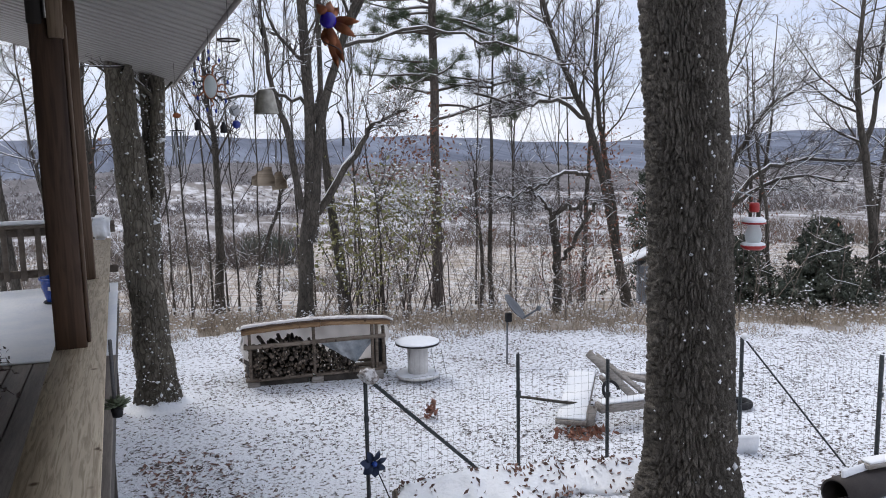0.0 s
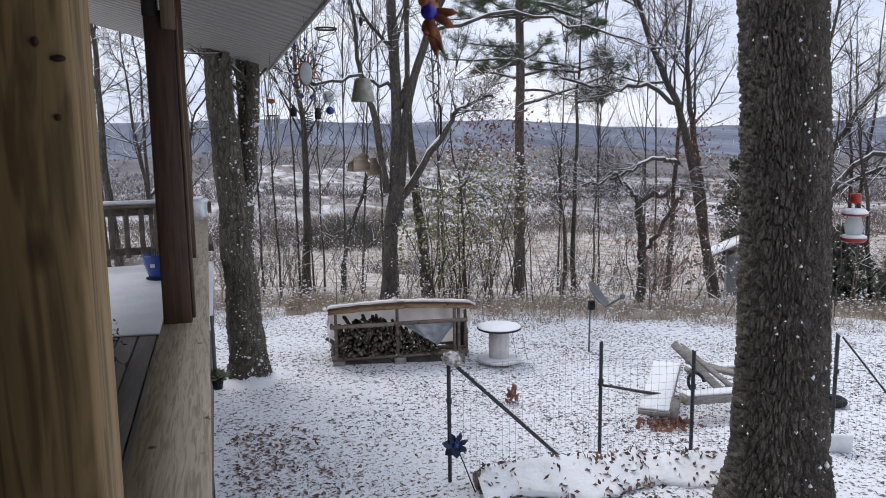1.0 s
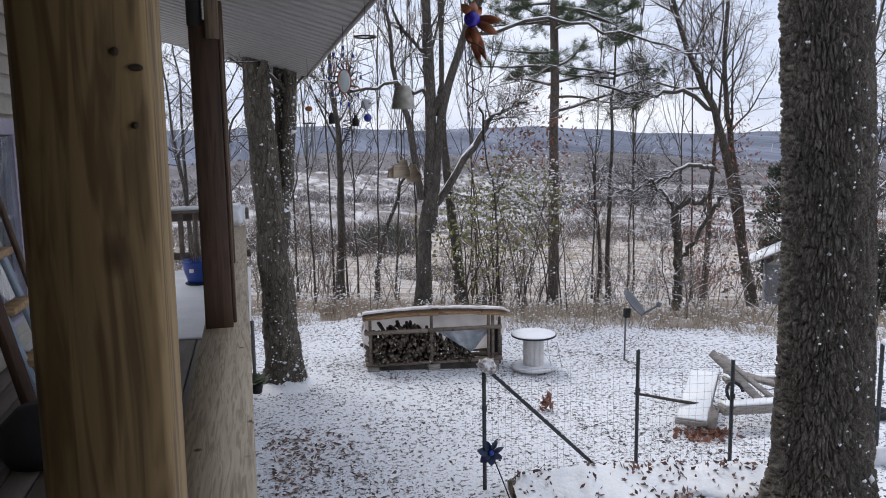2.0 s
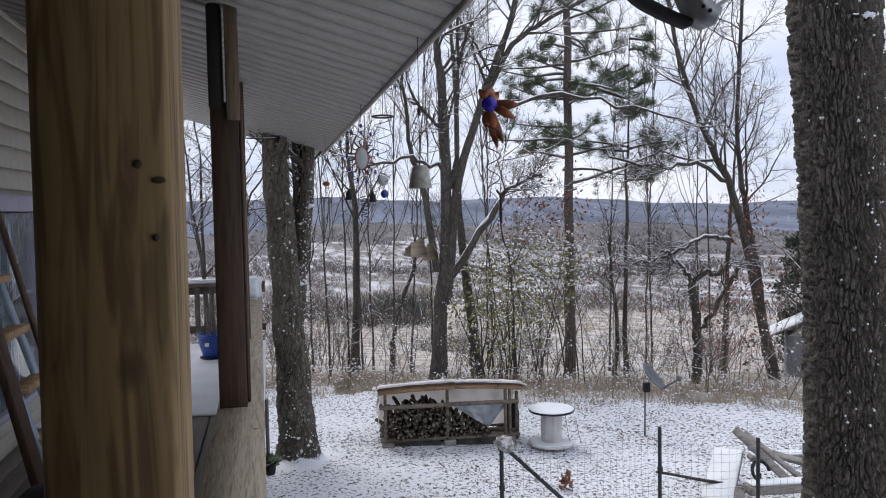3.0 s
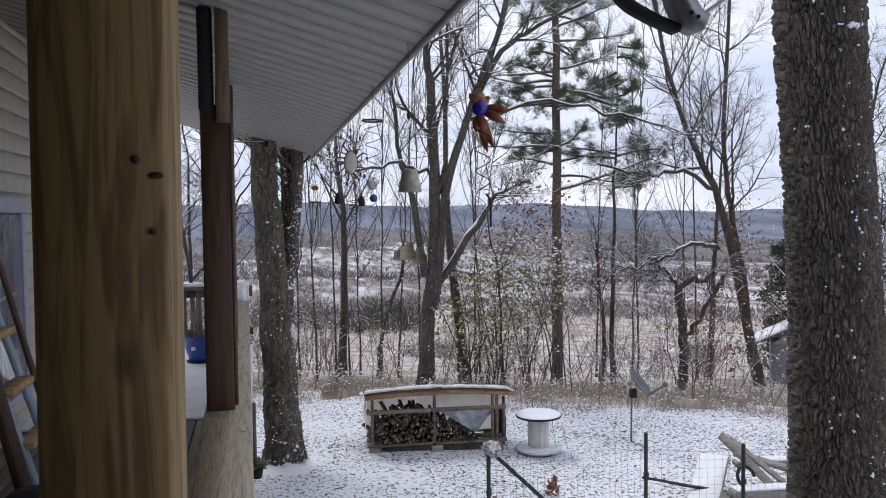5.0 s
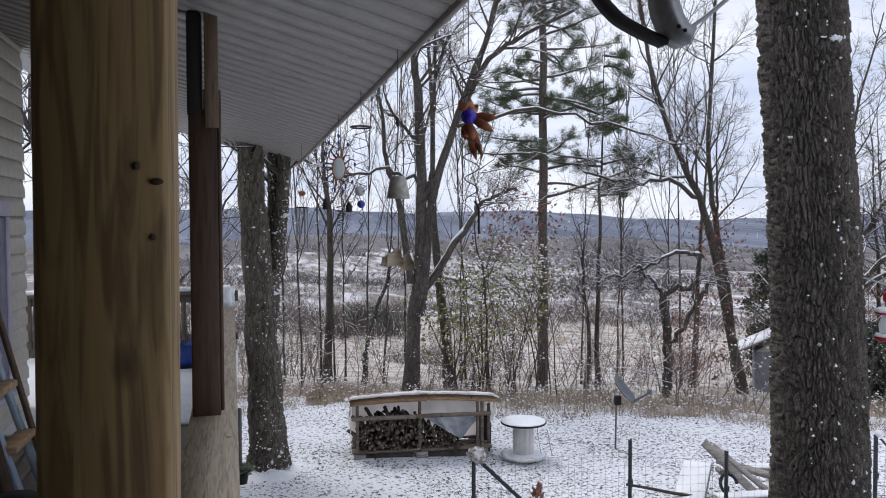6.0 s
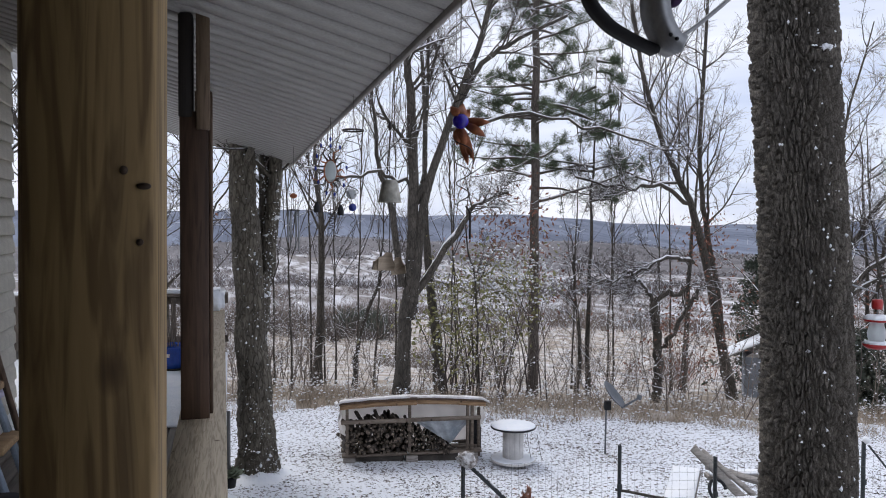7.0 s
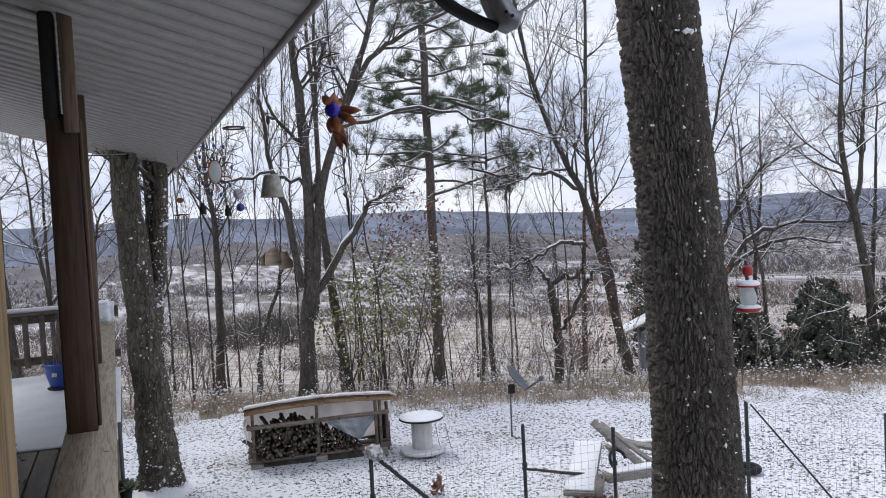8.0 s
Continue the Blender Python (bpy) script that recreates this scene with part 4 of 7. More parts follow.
def woods():
    oak()
    grey = "grey-barked bare tree with snow lying on its branches"
    # three-stemmed tree beside the porch
    tree(21, [(up(0.29, 9.9, (0.26, 9.9, 1.25), (0.19, 9.9, 2.7), (0.1, 9.9, 4.1), (0.0, 9.9, 6.5), (-0.1, 9.9, 8.5)), 0.235, 0.1),
              ([(0.27, 10.05, 1.6), (0.38, 10.1, 2.89), (0.4, 10.1, 4.0), (0.5, 10.1, 6.5)], 0.09, 0.05),
              ([(0.3, 9.95, 1.7), (0.45, 10.0, 2.89), (0.53, 10.0, 3.9), (0.62, 10.0, 6.8)], 0.115, 0.07)],
         "three-stemmed grey tree, snow flecks on its bark", lo=0.55, counts=(7, 6, 4), trunk_snow=620, snow_dir=0.4, sides=18, bark=OLIVE_BARK)
    # forked tree behind the wood store
    tree(22, [(up(2.93, 13.5, (3.0, 13.5, 1.3), (3.12, 13.5, 2.5), (3.17, 13.5, 3.6), (3.08, 13.5, 5.4), (3.03, 13.5, 6.1), (2.9, 13.5, 8.6)), 0.14, 0.05),
              ([(3.08, 13.42, 1.5), (3.2, 13.42, 2.11), (3.33, 13.45, 3.52), (3.75, 13.45, 4.93), (4.19, 13.45, 6.04), (4.47, 13.45, 6.95), (4.9, 13.4, 8.6)], 0.092, 0.045),
              ([(3.2, 13.5, 3.5), (3.35, 13.5, 4.3), (3.4, 13.5, 5.6), (3.45, 13.5, 7.5)], 0.035, 0.025)],
         "dark forked tree with several stems and snowy limbs", lo=0.5, counts=(9, 9, 7), trunk_snow=70, sides=14,
         limbs=(([(3.2, 13.5, 3.6), (3.69, 13.5, 4.63), (4.35, 13.5, 6.05), (4.95, 13.5, 6.57), (6.05, 13.5, 7.1)], 0.075, 0.03),
                ([(2.95, 13.5, 2.1), (2.74, 13.5, 3.53), (2.55, 13.5, 4.13), (2.42, 13.5, 5.2), (2.45, 13.5, 6.6)], 0.07, 0.018),
                ([(3.22, 13.5, 2.0), (4.04, 13.5, 3.21), (4.31, 13.5, 3.51), (4.91, 13.5, 3.81)], 0.075, 0.02),
                ([(3.75, 13.5, 4.9), (5.2, 13.3, 5.2), (6.6, 13.2, 5.05), (8.2, 13.0, 4.6)], 0.035, 0.014),
                ([(3.1, 13.5, 3.9), (2.5, 13.3, 4.1), (1.6, 13.0, 4.0), (0.9, 12.8, 4.3)], 0.035, 0.014)))
    tree(23, [(up(4.12, 15, (3.97, 15, 1.06), (3.82, 15, 2.43), (3.76, 15, 3.56), (3.7, 15, 6.0), (3.62, 15, 8.6)), 0.12, 0.02)], grey, lo=0.5, counts=(6, 6, 4), leaf=900, leaf_spots=((4.9, 14.6, 2.9, 0.4), (5.5, 15.0, 3.5, 0.45), (5.9, 15.1, 3.0, 0.4), (5.6, 15.0, 2.6, 0.45), (6.9, 15.2, 2.0, 0.4)))
    pine(24, up(6.3, 15.5, (6.3, 15.5, 1.6), (6.31, 15.5, 4.6), (6.3, 15.5, 7.5), (6.28, 15.5, 9.6)), 0.125, "tall red-barked pine with needle tufts high up", 0.45, 60, 1.7,
         extra=((6.3, 15.5, 3.7, 1, -0.1, 0.12, 3.0), (6.3, 15.5, 4.0, 1, 0.2, 0.08, 2.6), (6.3, 15.5, 4.3, 1, -0.2, 0.15, 2.0), (6.3, 15.5, 4.6, -1, 0.2, 0.1, 1.6)))
    pine(26, up(7.38, 15, (7.33, 15, 0.76), (7.39, 15, 2.2), (7.41, 15, 3.9), (7.46, 15, 5.2), (7.5, 15, 6.8)), 0.06, "slender dark young pine with thin boughs", 0.58, 15, 1.25, bark=GREY_BARK)
    tree(25, [(up(7.02, 14.8, (7.05, 14.8, 0.9), (6.95, 14.8, 1.8), (6.9, 14.8, 2.6)), 0.05, 0.02)], "small dark shrubby tree with thin forking stems", lo=0.35, counts=(9, 7, 4), angle=(34, 40, 42))
    # leaning pair
    tree(27, [(up(10.98, 15, (10.21, 15, 2.49), (9.8, 15, 3.72), (9.33, 15, 4.56), (8.68, 15, 6.1), (8.3, 15, 8.0)), 0.105, 0.035),
              ([(11.1, 15.5, -0.3), (10.9, 15.5, 1.4), (10.62, 15.5, 2.97), (10.41, 15.5, 3.98), (10.38, 15.5, 5.85), (10.5, 15.5, 8.5)], 0.09, 0.035)],
         "leaning pair of bare trees with fine twigs and rust leaves", lo=0.4, counts=(16, 11, 8), rise=0.08, leaf=1100,
         leaf_spots=((10.2, 15, 2.9, 0.35), (10.7, 15.2, 1.6, 0.5), (9.6, 14.8, 1.2, 0.5), (9.2, 14.6, 0.6, 0.5)),
         limbs=(([(9.9, 15, 2.4), (8.9, 14.5, 2.5), (8.0, 14.2, 2.2), (7.05, 14, 2.05)], 0.045, 0.016),
                ([(9.8, 15, 3.7), (8.9, 14.8, 4.1), (8.0, 14.6, 4.0), (6.8, 14.5, 4.2)], 0.05, 0.02)))
    tree(28, [(up(8.42, 14, (8.45, 14, 0.63), (8.33, 14, 1.66)), 0.1, 0.085)], "gnarled short tree with crooked snow-laden limbs", lo=0.5, counts=(5, 5, 4), rise=0.0,
         limbs=(([(8.33, 14, 1.6), (8.6, 13.9, 1.85), (9.0, 13.9, 1.9), (9.15, 13.9, 2.5)], 0.06, 0.03),
                ([(8.42, 14, 0.6), (8.8, 13.9, 1.1), (9.2, 13.9, 1.7), (9.6, 13.9, 2.1)], 0.055, 0.03),
                ([(8.33, 14, 1.6), (8.0, 14, 2.1), (7.6, 14, 2.3)], 0.045, 0.02)), leaf=120, leaf_spots=((8.9, 13.8, 0.6, 0.4),))
    # right of the oak
    tree(29, [(up(11.2, 13, (11.6, 13, 1.4), (12.1, 13, 2.5), (12.7, 13, 3.4), (13.4, 13, 4.0), (14.7, 13, 4.5)), 0.09, 0.012),
              ([(11.5, 13.2, 1.2), (11.9, 13.2, 3.0), (12.0, 13.2, 4.4), (12.3, 13.2, 5.5), (12.9, 13.2, 7.5)], 0.07, 0.012)], grey, lo=0.3, counts=(14, 11, 7), rise=0.04, leaf=260, leaf_spots=((11.9, 12.8, 1.7, 0.45), (12.4, 12.6, 1.2, 0.5)),
         limbs=(([(11.7, 12.8, 1.6), (12.5, 12.5, 2.5), (13.6, 12.2, 2.7), (15.2, 12, 2.6)], 0.06, 0.02),
                ([(11.6, 12.8, 1.4), (12.4, 12.6, 2.1), (13.4, 12.4, 2.35), (14.6, 12.2, 2.2)], 0.05, 0.02)))
    tree(30, [(up(14.2, 11, (14.0, 11, 1.2), (13.65, 11, 2.89), (13.33, 11, 4.18), (13.4, 11, 5.8), (13.5, 11, 8.0)), 0.1, 0.02),
              ([(13.65, 11.1, 2.7), (14.0, 11.1, 3.8), (14.1, 11.1, 5.2), (14.4, 11.1, 7.5)], 0.06, 0.012)], "dark bare tree with crooked limbs", lo=0.35, counts=(15, 11, 7))
    # left and behind the wood store
    tree(31, [(up(1.92, 18, (2.03, 18, 2.88), (1.87, 18, 4.58), (1.9, 18, 7)), 0.1, 0.015)], grey, lo=0.3, counts=(10, 6, 4))
    tree(32, [(up(2.6, 17, (2.73, 17, 0.61), (3.15, 17, 1.86), (3.4, 17, 2.6)), 0.055, 0.035)], "thin leaning dead stem coated with snow", lo=0.6, counts=(3, 4, 3), snowy=1.0, trunk_snow=260, snow_dir=-0.4)
    rng = np.random.default_rng(5)
    spots = [(-1.5, 13.5, 0.085), (-2.2, 15.0, 0.11), (-0.7, 15.5, 0.1), (-3.4, 14.0, 0.14), (-2.9, 17.5, 0.12), (0.6, 16.5, 0.06),
             (12.9, 16.5, 0.07), (14.8, 15.0, 0.07), (16.5, 13.0, 0.08), (17.5, 10.5, 0.08), (15.8, 9.6, 0.07),
             (4.6, 14.2, 0.03),  (-4.5, 12.5, 0.15), (13.6, 13.8, 0.06), (12.3, 11.9, 0.05), (11.9, 18.5, 0.09), (-1.85, 14.3, 0.06), (-1.15, 15.2, 0.05), (-0.95, 13.6, 0.045), (-0.35, 14.6, 0.055)]
    for k, (x, y, r0) in enumerate(spots):
        z = gz(x, y)
        h = 4.2 + 38 * r0 * rng.uniform(0.8, 1.1)
        lx, ly = rng.normal(0, 0.35, 2)
        pts = [(x, y, z - 0.05), (x + lx * 0.4, y + ly * 0.4, z + h * 0.35), (x + lx * 0.6 + rng.normal(0, 0.12), y + ly, z + h * 0.65), (x + lx * 1.5, y + ly * 1.3, z + h)]
        tree(40 + k, [(pts, r0, r0 * 0.1)], "slim bare woodland tree with snowy twigs" if r0 < 0.09 else grey, lo=0.3, counts=(10, 8, 5) if r0 < 0.09 else (10, 9, 6), snowy=0.6,
             leaf=40 if k % 5 == 2 else 0, sides=8)
    # tall slender saplings with steep fine branches
    for k in range(17):
        x = (1.2, 2.2, 2.8, 3.5, 4.4, 9.4, 10.6, 11.8, 0.4, 0.9, 1.6, 2.45, 3.2, 4.9, 5.5, 8.4, 9.0)[k]
        y = 16.2 + 0.37 * ((k * 7) % 10)
        z = gz(x, y)
        h = rng.uniform(7.5, 10.5)
        lx = rng.normal(0, 0.3)
        tree(90 + k, [([(x, y, z - 0.05), (x + lx * 0.3, y, z + h * 0.4), (x + lx, y, z + h)], 0.026, 0.008)], "tall slender sapling with steep fine twigs", lo=0.35, counts=(13, 6, 4),
             angle=(24, 28, 32), span=(0.34, 0.42, 0.42), rise=0.09, snowy=0.45, sides=6)
    for k, (x, y, h, w) in enumerate([(12.3, 10.8, 1.6, 0.9), (13.4, 11.6, 1.9, 1.1), (14.8, 10.4, 2.2, 1.3), (15.8, 11.2, 2.6, 1.3), (11.9, 12.4, 1.6, 0.9), (16.9, 9.2, 2.4, 1.3),
                                       (13.4, 17.0, 4.2, 1.4)]):
        cedar(70 + k, x, y, h, w)


def drift(x, y, r0, r1, h, seed, label):
    """A low ring of drifted snow round a trunk."""
    vs, n, m = [], 40, 8
    for i in range(n):
        w = 2 * math.pi * i / n
        reach = r1 * (1 + 0.3 * noise.noise(Vector((math.cos(w) * 1.6, math.sin(w) * 1.6, seed))))
        for j in range(m):
            t = j / (m - 1)
            rr = r0 + (reach - r0) * t
            px, py = x + rr * math.cos(w), y + rr * math.sin(w)
            vs.append((px, py, gz(px, py) + h * (1 - t) ** 1.6 * (1 + 0.4 * noise.noise(Vector((px * 5, py * 5, seed)))) - 0.012 * t))
    q = [(i * m + j, ((i + 1) % n) * m + j, ((i + 1) % n) * m + j + 1, i * m + j + 1) for i in range(n) for j in range(m - 1)]
    single("snow_drift", Shape().add(vs, [tuple(reversed(f)) for f in q]), SNOW, label, "snow", smooth=True)


drift(0.29, 9.9, 0.2, 0.5, 0.11, 3, "low drift of snow round the trunk foot")
FAR_TWIG = mat("far_twigs", (0.135, 0.105, 0.088), (0.25, 0.20, 0.168), 0.05, 0.9, per_island=0.2)

# greyer version of the far twigs, with distance haze mixed into the colour
HAZE_TWIG = mat("haze_toned_twigs", (0.125, 0.108, 0.104), (0.205, 0.18, 0.175), 0.02, 0.9, per_island=0.25)


def understory():
    """Uncountable brush, dead grass, saplings and far woods, each one mesh of many stems."""
    rng = np.random.default_rng(77)

    def along(n, s0, s1, t0, t1):
        s, t = rng.uniform(s0, s1, n), rng.uniform(t0, t1, n)
        return s * 0.415 + t * 0.91, s * 0.91 - t * 0.415

    # dead grass on the lip
    n = 22000
    hub = rng.integers(0, 1500, n)
    hs, ht = 12.5 + np.abs(rng.normal(0, 1.6, 1500)), rng.uniform(-9, 13, 1500)
    hs = hs + 0.35 * np.sin(ht * 1.3) + 0.2 * np.sin(ht * 3.7)
    s = hs[hub] + rng.normal(0, 0.1, n)
    t = ht[hub] + rng.normal(0, 0.1, n)
    x, y = s * 0.415 + t * 0.91, s * 0.91 - t * 0.415
    z = ground_z(x, y)
    c = np.stack([x, y, z], 1)
    h = rng.uniform(0.05, 0.34, n)[:, None] * np.clip((s - 12.1) / 1.2, 0.3, 1)[:, None]
    d = rng.normal(0, 0.55, (n, 3))
    d[:, 2] = 1
    w = rng.normal(0, 1, (n, 3)) * (1, 1, 0)
    w /= np.linalg.norm(w, axis=1, keepdims=True)
    v = np.stack([c - w * 0.006, c + w * 0.006, c + d * h], 1)
    single("dead_grass", Shape().add(v, None, np.arange(3 * n).reshape(-1, 3)), GRASS, "tan dead grass along the yard edge", "grass", kind="stuff")
    tops = (c + d * h)[rng.random(n) < 0.16]
    v, f = clumps(rng, tops, 0.022, 0.5)
    single("snow_on_grass", Shape().add(v, None, f), SNOW_BIT, "snow caught in the dead grass", "snow", kind="stuff")
    # brush: stems with side twigs
    n = 980
    x, y = along(n, 12.9, 23.0, -12, 15)
    clear = ~((x / y > 0.66) & (x / y < 0.80) & (y > 12.5)) & ~((x / y > 0.11) & (x / y < 0.225) & (y > 14.5) & (rng.random(n) < 0.7))
    x, y = x[clear], y[clear]
    n = len(x)
    start = np.stack([x, y, ground_z(x, y)], 1)
    way = rng.normal(0, 0.28, (n, 3))
    way[:, 2] = 1
    paths, radii = grow(rng, start, way, 0.4 + 2.3 * rng.random(n) ** 1.4, rng.uniform(0.005, 0.014, n), 6, 0.13, 0.0, 0.3)
    sh, snow = Shape().tubes(paths, radii, 3), Shape()
    s1 = sprout(rng, paths, radii, 8, 0.2, 1.0, 42, 0.4, 0.6)
    p1, r1 = grow(rng, s1[0], s1[1], s1[2], np.maximum(s1[3], 0.0032), 4, 0.2, 0.02, 0.4)
    sh.tubes(p1, r1, 3)
    s2 = sprout(rng, p1, r1, 4, 0.2, 1.0, 42, 0.5, 0.7)
    p2, r2 = grow(rng, s2[0], s2[1], s2[2], np.maximum(s2[3], 0.0028), 2, 0.2, 0.02, 0.5)
    sh.tubes(p2, r2, 3)
    single("brush", sh, BRUSH, "tangled leafless brush below the trees", "brush", kind="stuff")
    snow_on(snow, rng, p1, r1, 0.42, 0.7, 0.004)
    v, f = clumps(rng, p2[rng.random(len(p2)) < 0.4][:, -1], 0.016, 0.6)
    snow.add(v, None, f)
    single("snow_on_brush", snow, SNOW_BIT, "snow caught in the brush", "snow", kind="stuff")
    # a leafy thicket, snow on its leaves
    c = np.array([(4.2, 14.3, 1.8), (4.9, 14.5, 2.2), (5.6, 14.4, 2.0), (4.3, 14.0, 0.9), (5.2, 14.6, 1.2), (3.8, 14.2, 1.3)])
    k = rng.integers(0, len(c), 1800)
    pts = c[k] + rng.normal(0, 1, (1800, 3)) * (0.45, 0.3, 0.36)
    v, f = leaves(rng, pts, 0.05, 0.6)
    shrub = thing("shrub", (5, 14.3, gz(5, 14.3)), "tall leafy thicket of pale green leaves topped with snow", "shrub")
    part("leaves", Shape().add(v, None, f), PALE_LEAF, shrub, kind="stuff")
    white = rng.normal(0, 1, (620, 3)) * (0.62, 0.25, 0.3) + (5.4, 14.3, 2.25)
    v, f = clumps(rng, np.vstack([pts[:420] + (0, -0.02, 0.03), white]), 0.026, 0.6)
    part("lying_snow", Shape().add(v, None, f), SNOW_BIT, shrub, kind="stuff")
    base = np.stack([rng.uniform(3.8, 6.1, 30), rng.uniform(14.0, 14.8, 30), np.zeros(30)], 1)
    base[:, 2] = ground_z(base[:, 0], base[:, 1])
    way = rng.normal(0, 0.16, (30, 3))
    way[:, 2] = 1
    p, r_ = grow(rng, base, way, rng.uniform(1.6, 2.9, 30), np.full(30, 0.018), 7, 0.08, 0, 0.3)
    part("stem_clump", Shape().tubes(p, r_, 4), TWIG, shrub, kind="stuff")
    # bare woods down the slope and in the valley
    def fans(name, x, y, hlo, hhi, k, wide, material, white_share, label):
        """Bushes as fans of thin stems, some of them white with snow."""
        n = len(x)
        h = np.repeat(rng.uniform(hlo, hhi, n), k)[:, None]
        c = np.repeat(np.stack([x, y, ground_z(x, y)], 1), k, axis=0)
        c = c + rng.normal(0, 1, c.shape) * (0.16, 0.16, 0) * h
        c[:, 2:] += h * rng.uniform(0, 0.6, h.shape) ** 1.5
        d = rng.normal(0, 0.55, c.shape)
        d[:, 2] = 1
        d /= np.linalg.norm(d, axis=1, keepdims=True)
        w = rng.normal(0, 1, c.shape)
        w -= (w * d).sum(1, keepdims=True) * d
        w *= wide * rng.uniform(0.5, 1.1, h.shape) / (np.linalg.norm(w, axis=1, keepdims=True) + 1e-9)
        v = np.stack([c - w, c + w, c + d * h * rng.uniform(0.25, 0.6, h.shape)], 1)
        white = rng.random(len(c)) < white_share
        for nm, rows, m_, lab, cat in ((name, v[~white], material, label, "woods"), ("snow_on_woods", v[white], SNOW_BIT, "snow lying on the far bare branches", "snow")):
            single(nm, Shape().add(rows, None, np.arange(3 * len(rows)).reshape(-1, 3)), m_, lab, cat, kind="stuff")

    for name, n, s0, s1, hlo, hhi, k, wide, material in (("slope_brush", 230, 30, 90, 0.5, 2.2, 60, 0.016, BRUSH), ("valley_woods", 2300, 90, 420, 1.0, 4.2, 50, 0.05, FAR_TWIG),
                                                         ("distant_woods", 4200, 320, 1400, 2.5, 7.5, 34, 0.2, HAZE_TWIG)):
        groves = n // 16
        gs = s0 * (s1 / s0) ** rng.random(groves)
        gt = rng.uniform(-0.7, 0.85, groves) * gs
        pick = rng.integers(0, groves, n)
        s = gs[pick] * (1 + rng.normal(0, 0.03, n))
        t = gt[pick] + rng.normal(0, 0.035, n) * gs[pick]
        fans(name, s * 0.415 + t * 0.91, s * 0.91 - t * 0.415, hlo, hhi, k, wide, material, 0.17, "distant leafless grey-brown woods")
    # a dark hedgerow across the foot of the meadow, with scrub evergreens in it
    y = rng.uniform(74, 104, 120)
    fans("hedgerow", y * rng.uniform(-0.02, 0.215, 120), y, 0.8, 4.2, 70, 0.03, TWIG, 0.06, "dark leafless hedgerow below the meadow")
    y = rng.uniform(80, 86, 9)
    fans("scrub_evergreens", y * rng.normal(0.172, 0.012, 9), y, 2.6, 4.2, 420, 0.07, CEDAR, 0.05, "dark scrub evergreens in the hedgerow")
    y = rng.uniform(22, 34, 16)
    fans("russet_scrub", y * rng.uniform(0.56, 0.74, 16), y, 1.0, 2.6, 55, 0.011, RUST_LEAF, 0.25, "russet scrub on the slope")
    # fallen leaves poking through the yard snow
    n = 190000
    x, y = rng.uniform(-1.5, 13, n), rng.uniform(1.5, 13.5, n)
    patchy = np.sin(x * 1.7 + 0.8 * np.sin(y * 1.1)) * np.sin(y * 1.9 + 1) + 0.5 * np.sin(x * 4.1 + y * 3.3)
    keep = (0.415 * x + 0.91 * y < 13.0) & (x > -0.1) & (rng.random(n) < (0.5 + 0.33 * patchy) * np.clip(0.62 + 0.1 * x, 0, 1))
    x, y = x[keep], y[keep]
    pts = np.stack([x, y, ground_z(x, y) + 0.006], 1)
    v, f = leaves(rng, pts, 0.007 + 0.0125 * rng.random((len(pts), 1)) ** 0.8 + 0.014 * (rng.random((len(pts), 1)) < 0.08), 0.0)
    v = v.reshape(-1, 4, 3)
    mid = v.mean(1, keepdims=True)
    v = mid + (v - mid) * (1, 1, 0.35)
    single("fallen_leaves", Shape().add(v, None, f), LITTER, "dark fallen leaves poking through thin snow", "leaves", kind="stuff")


woods()
understory()


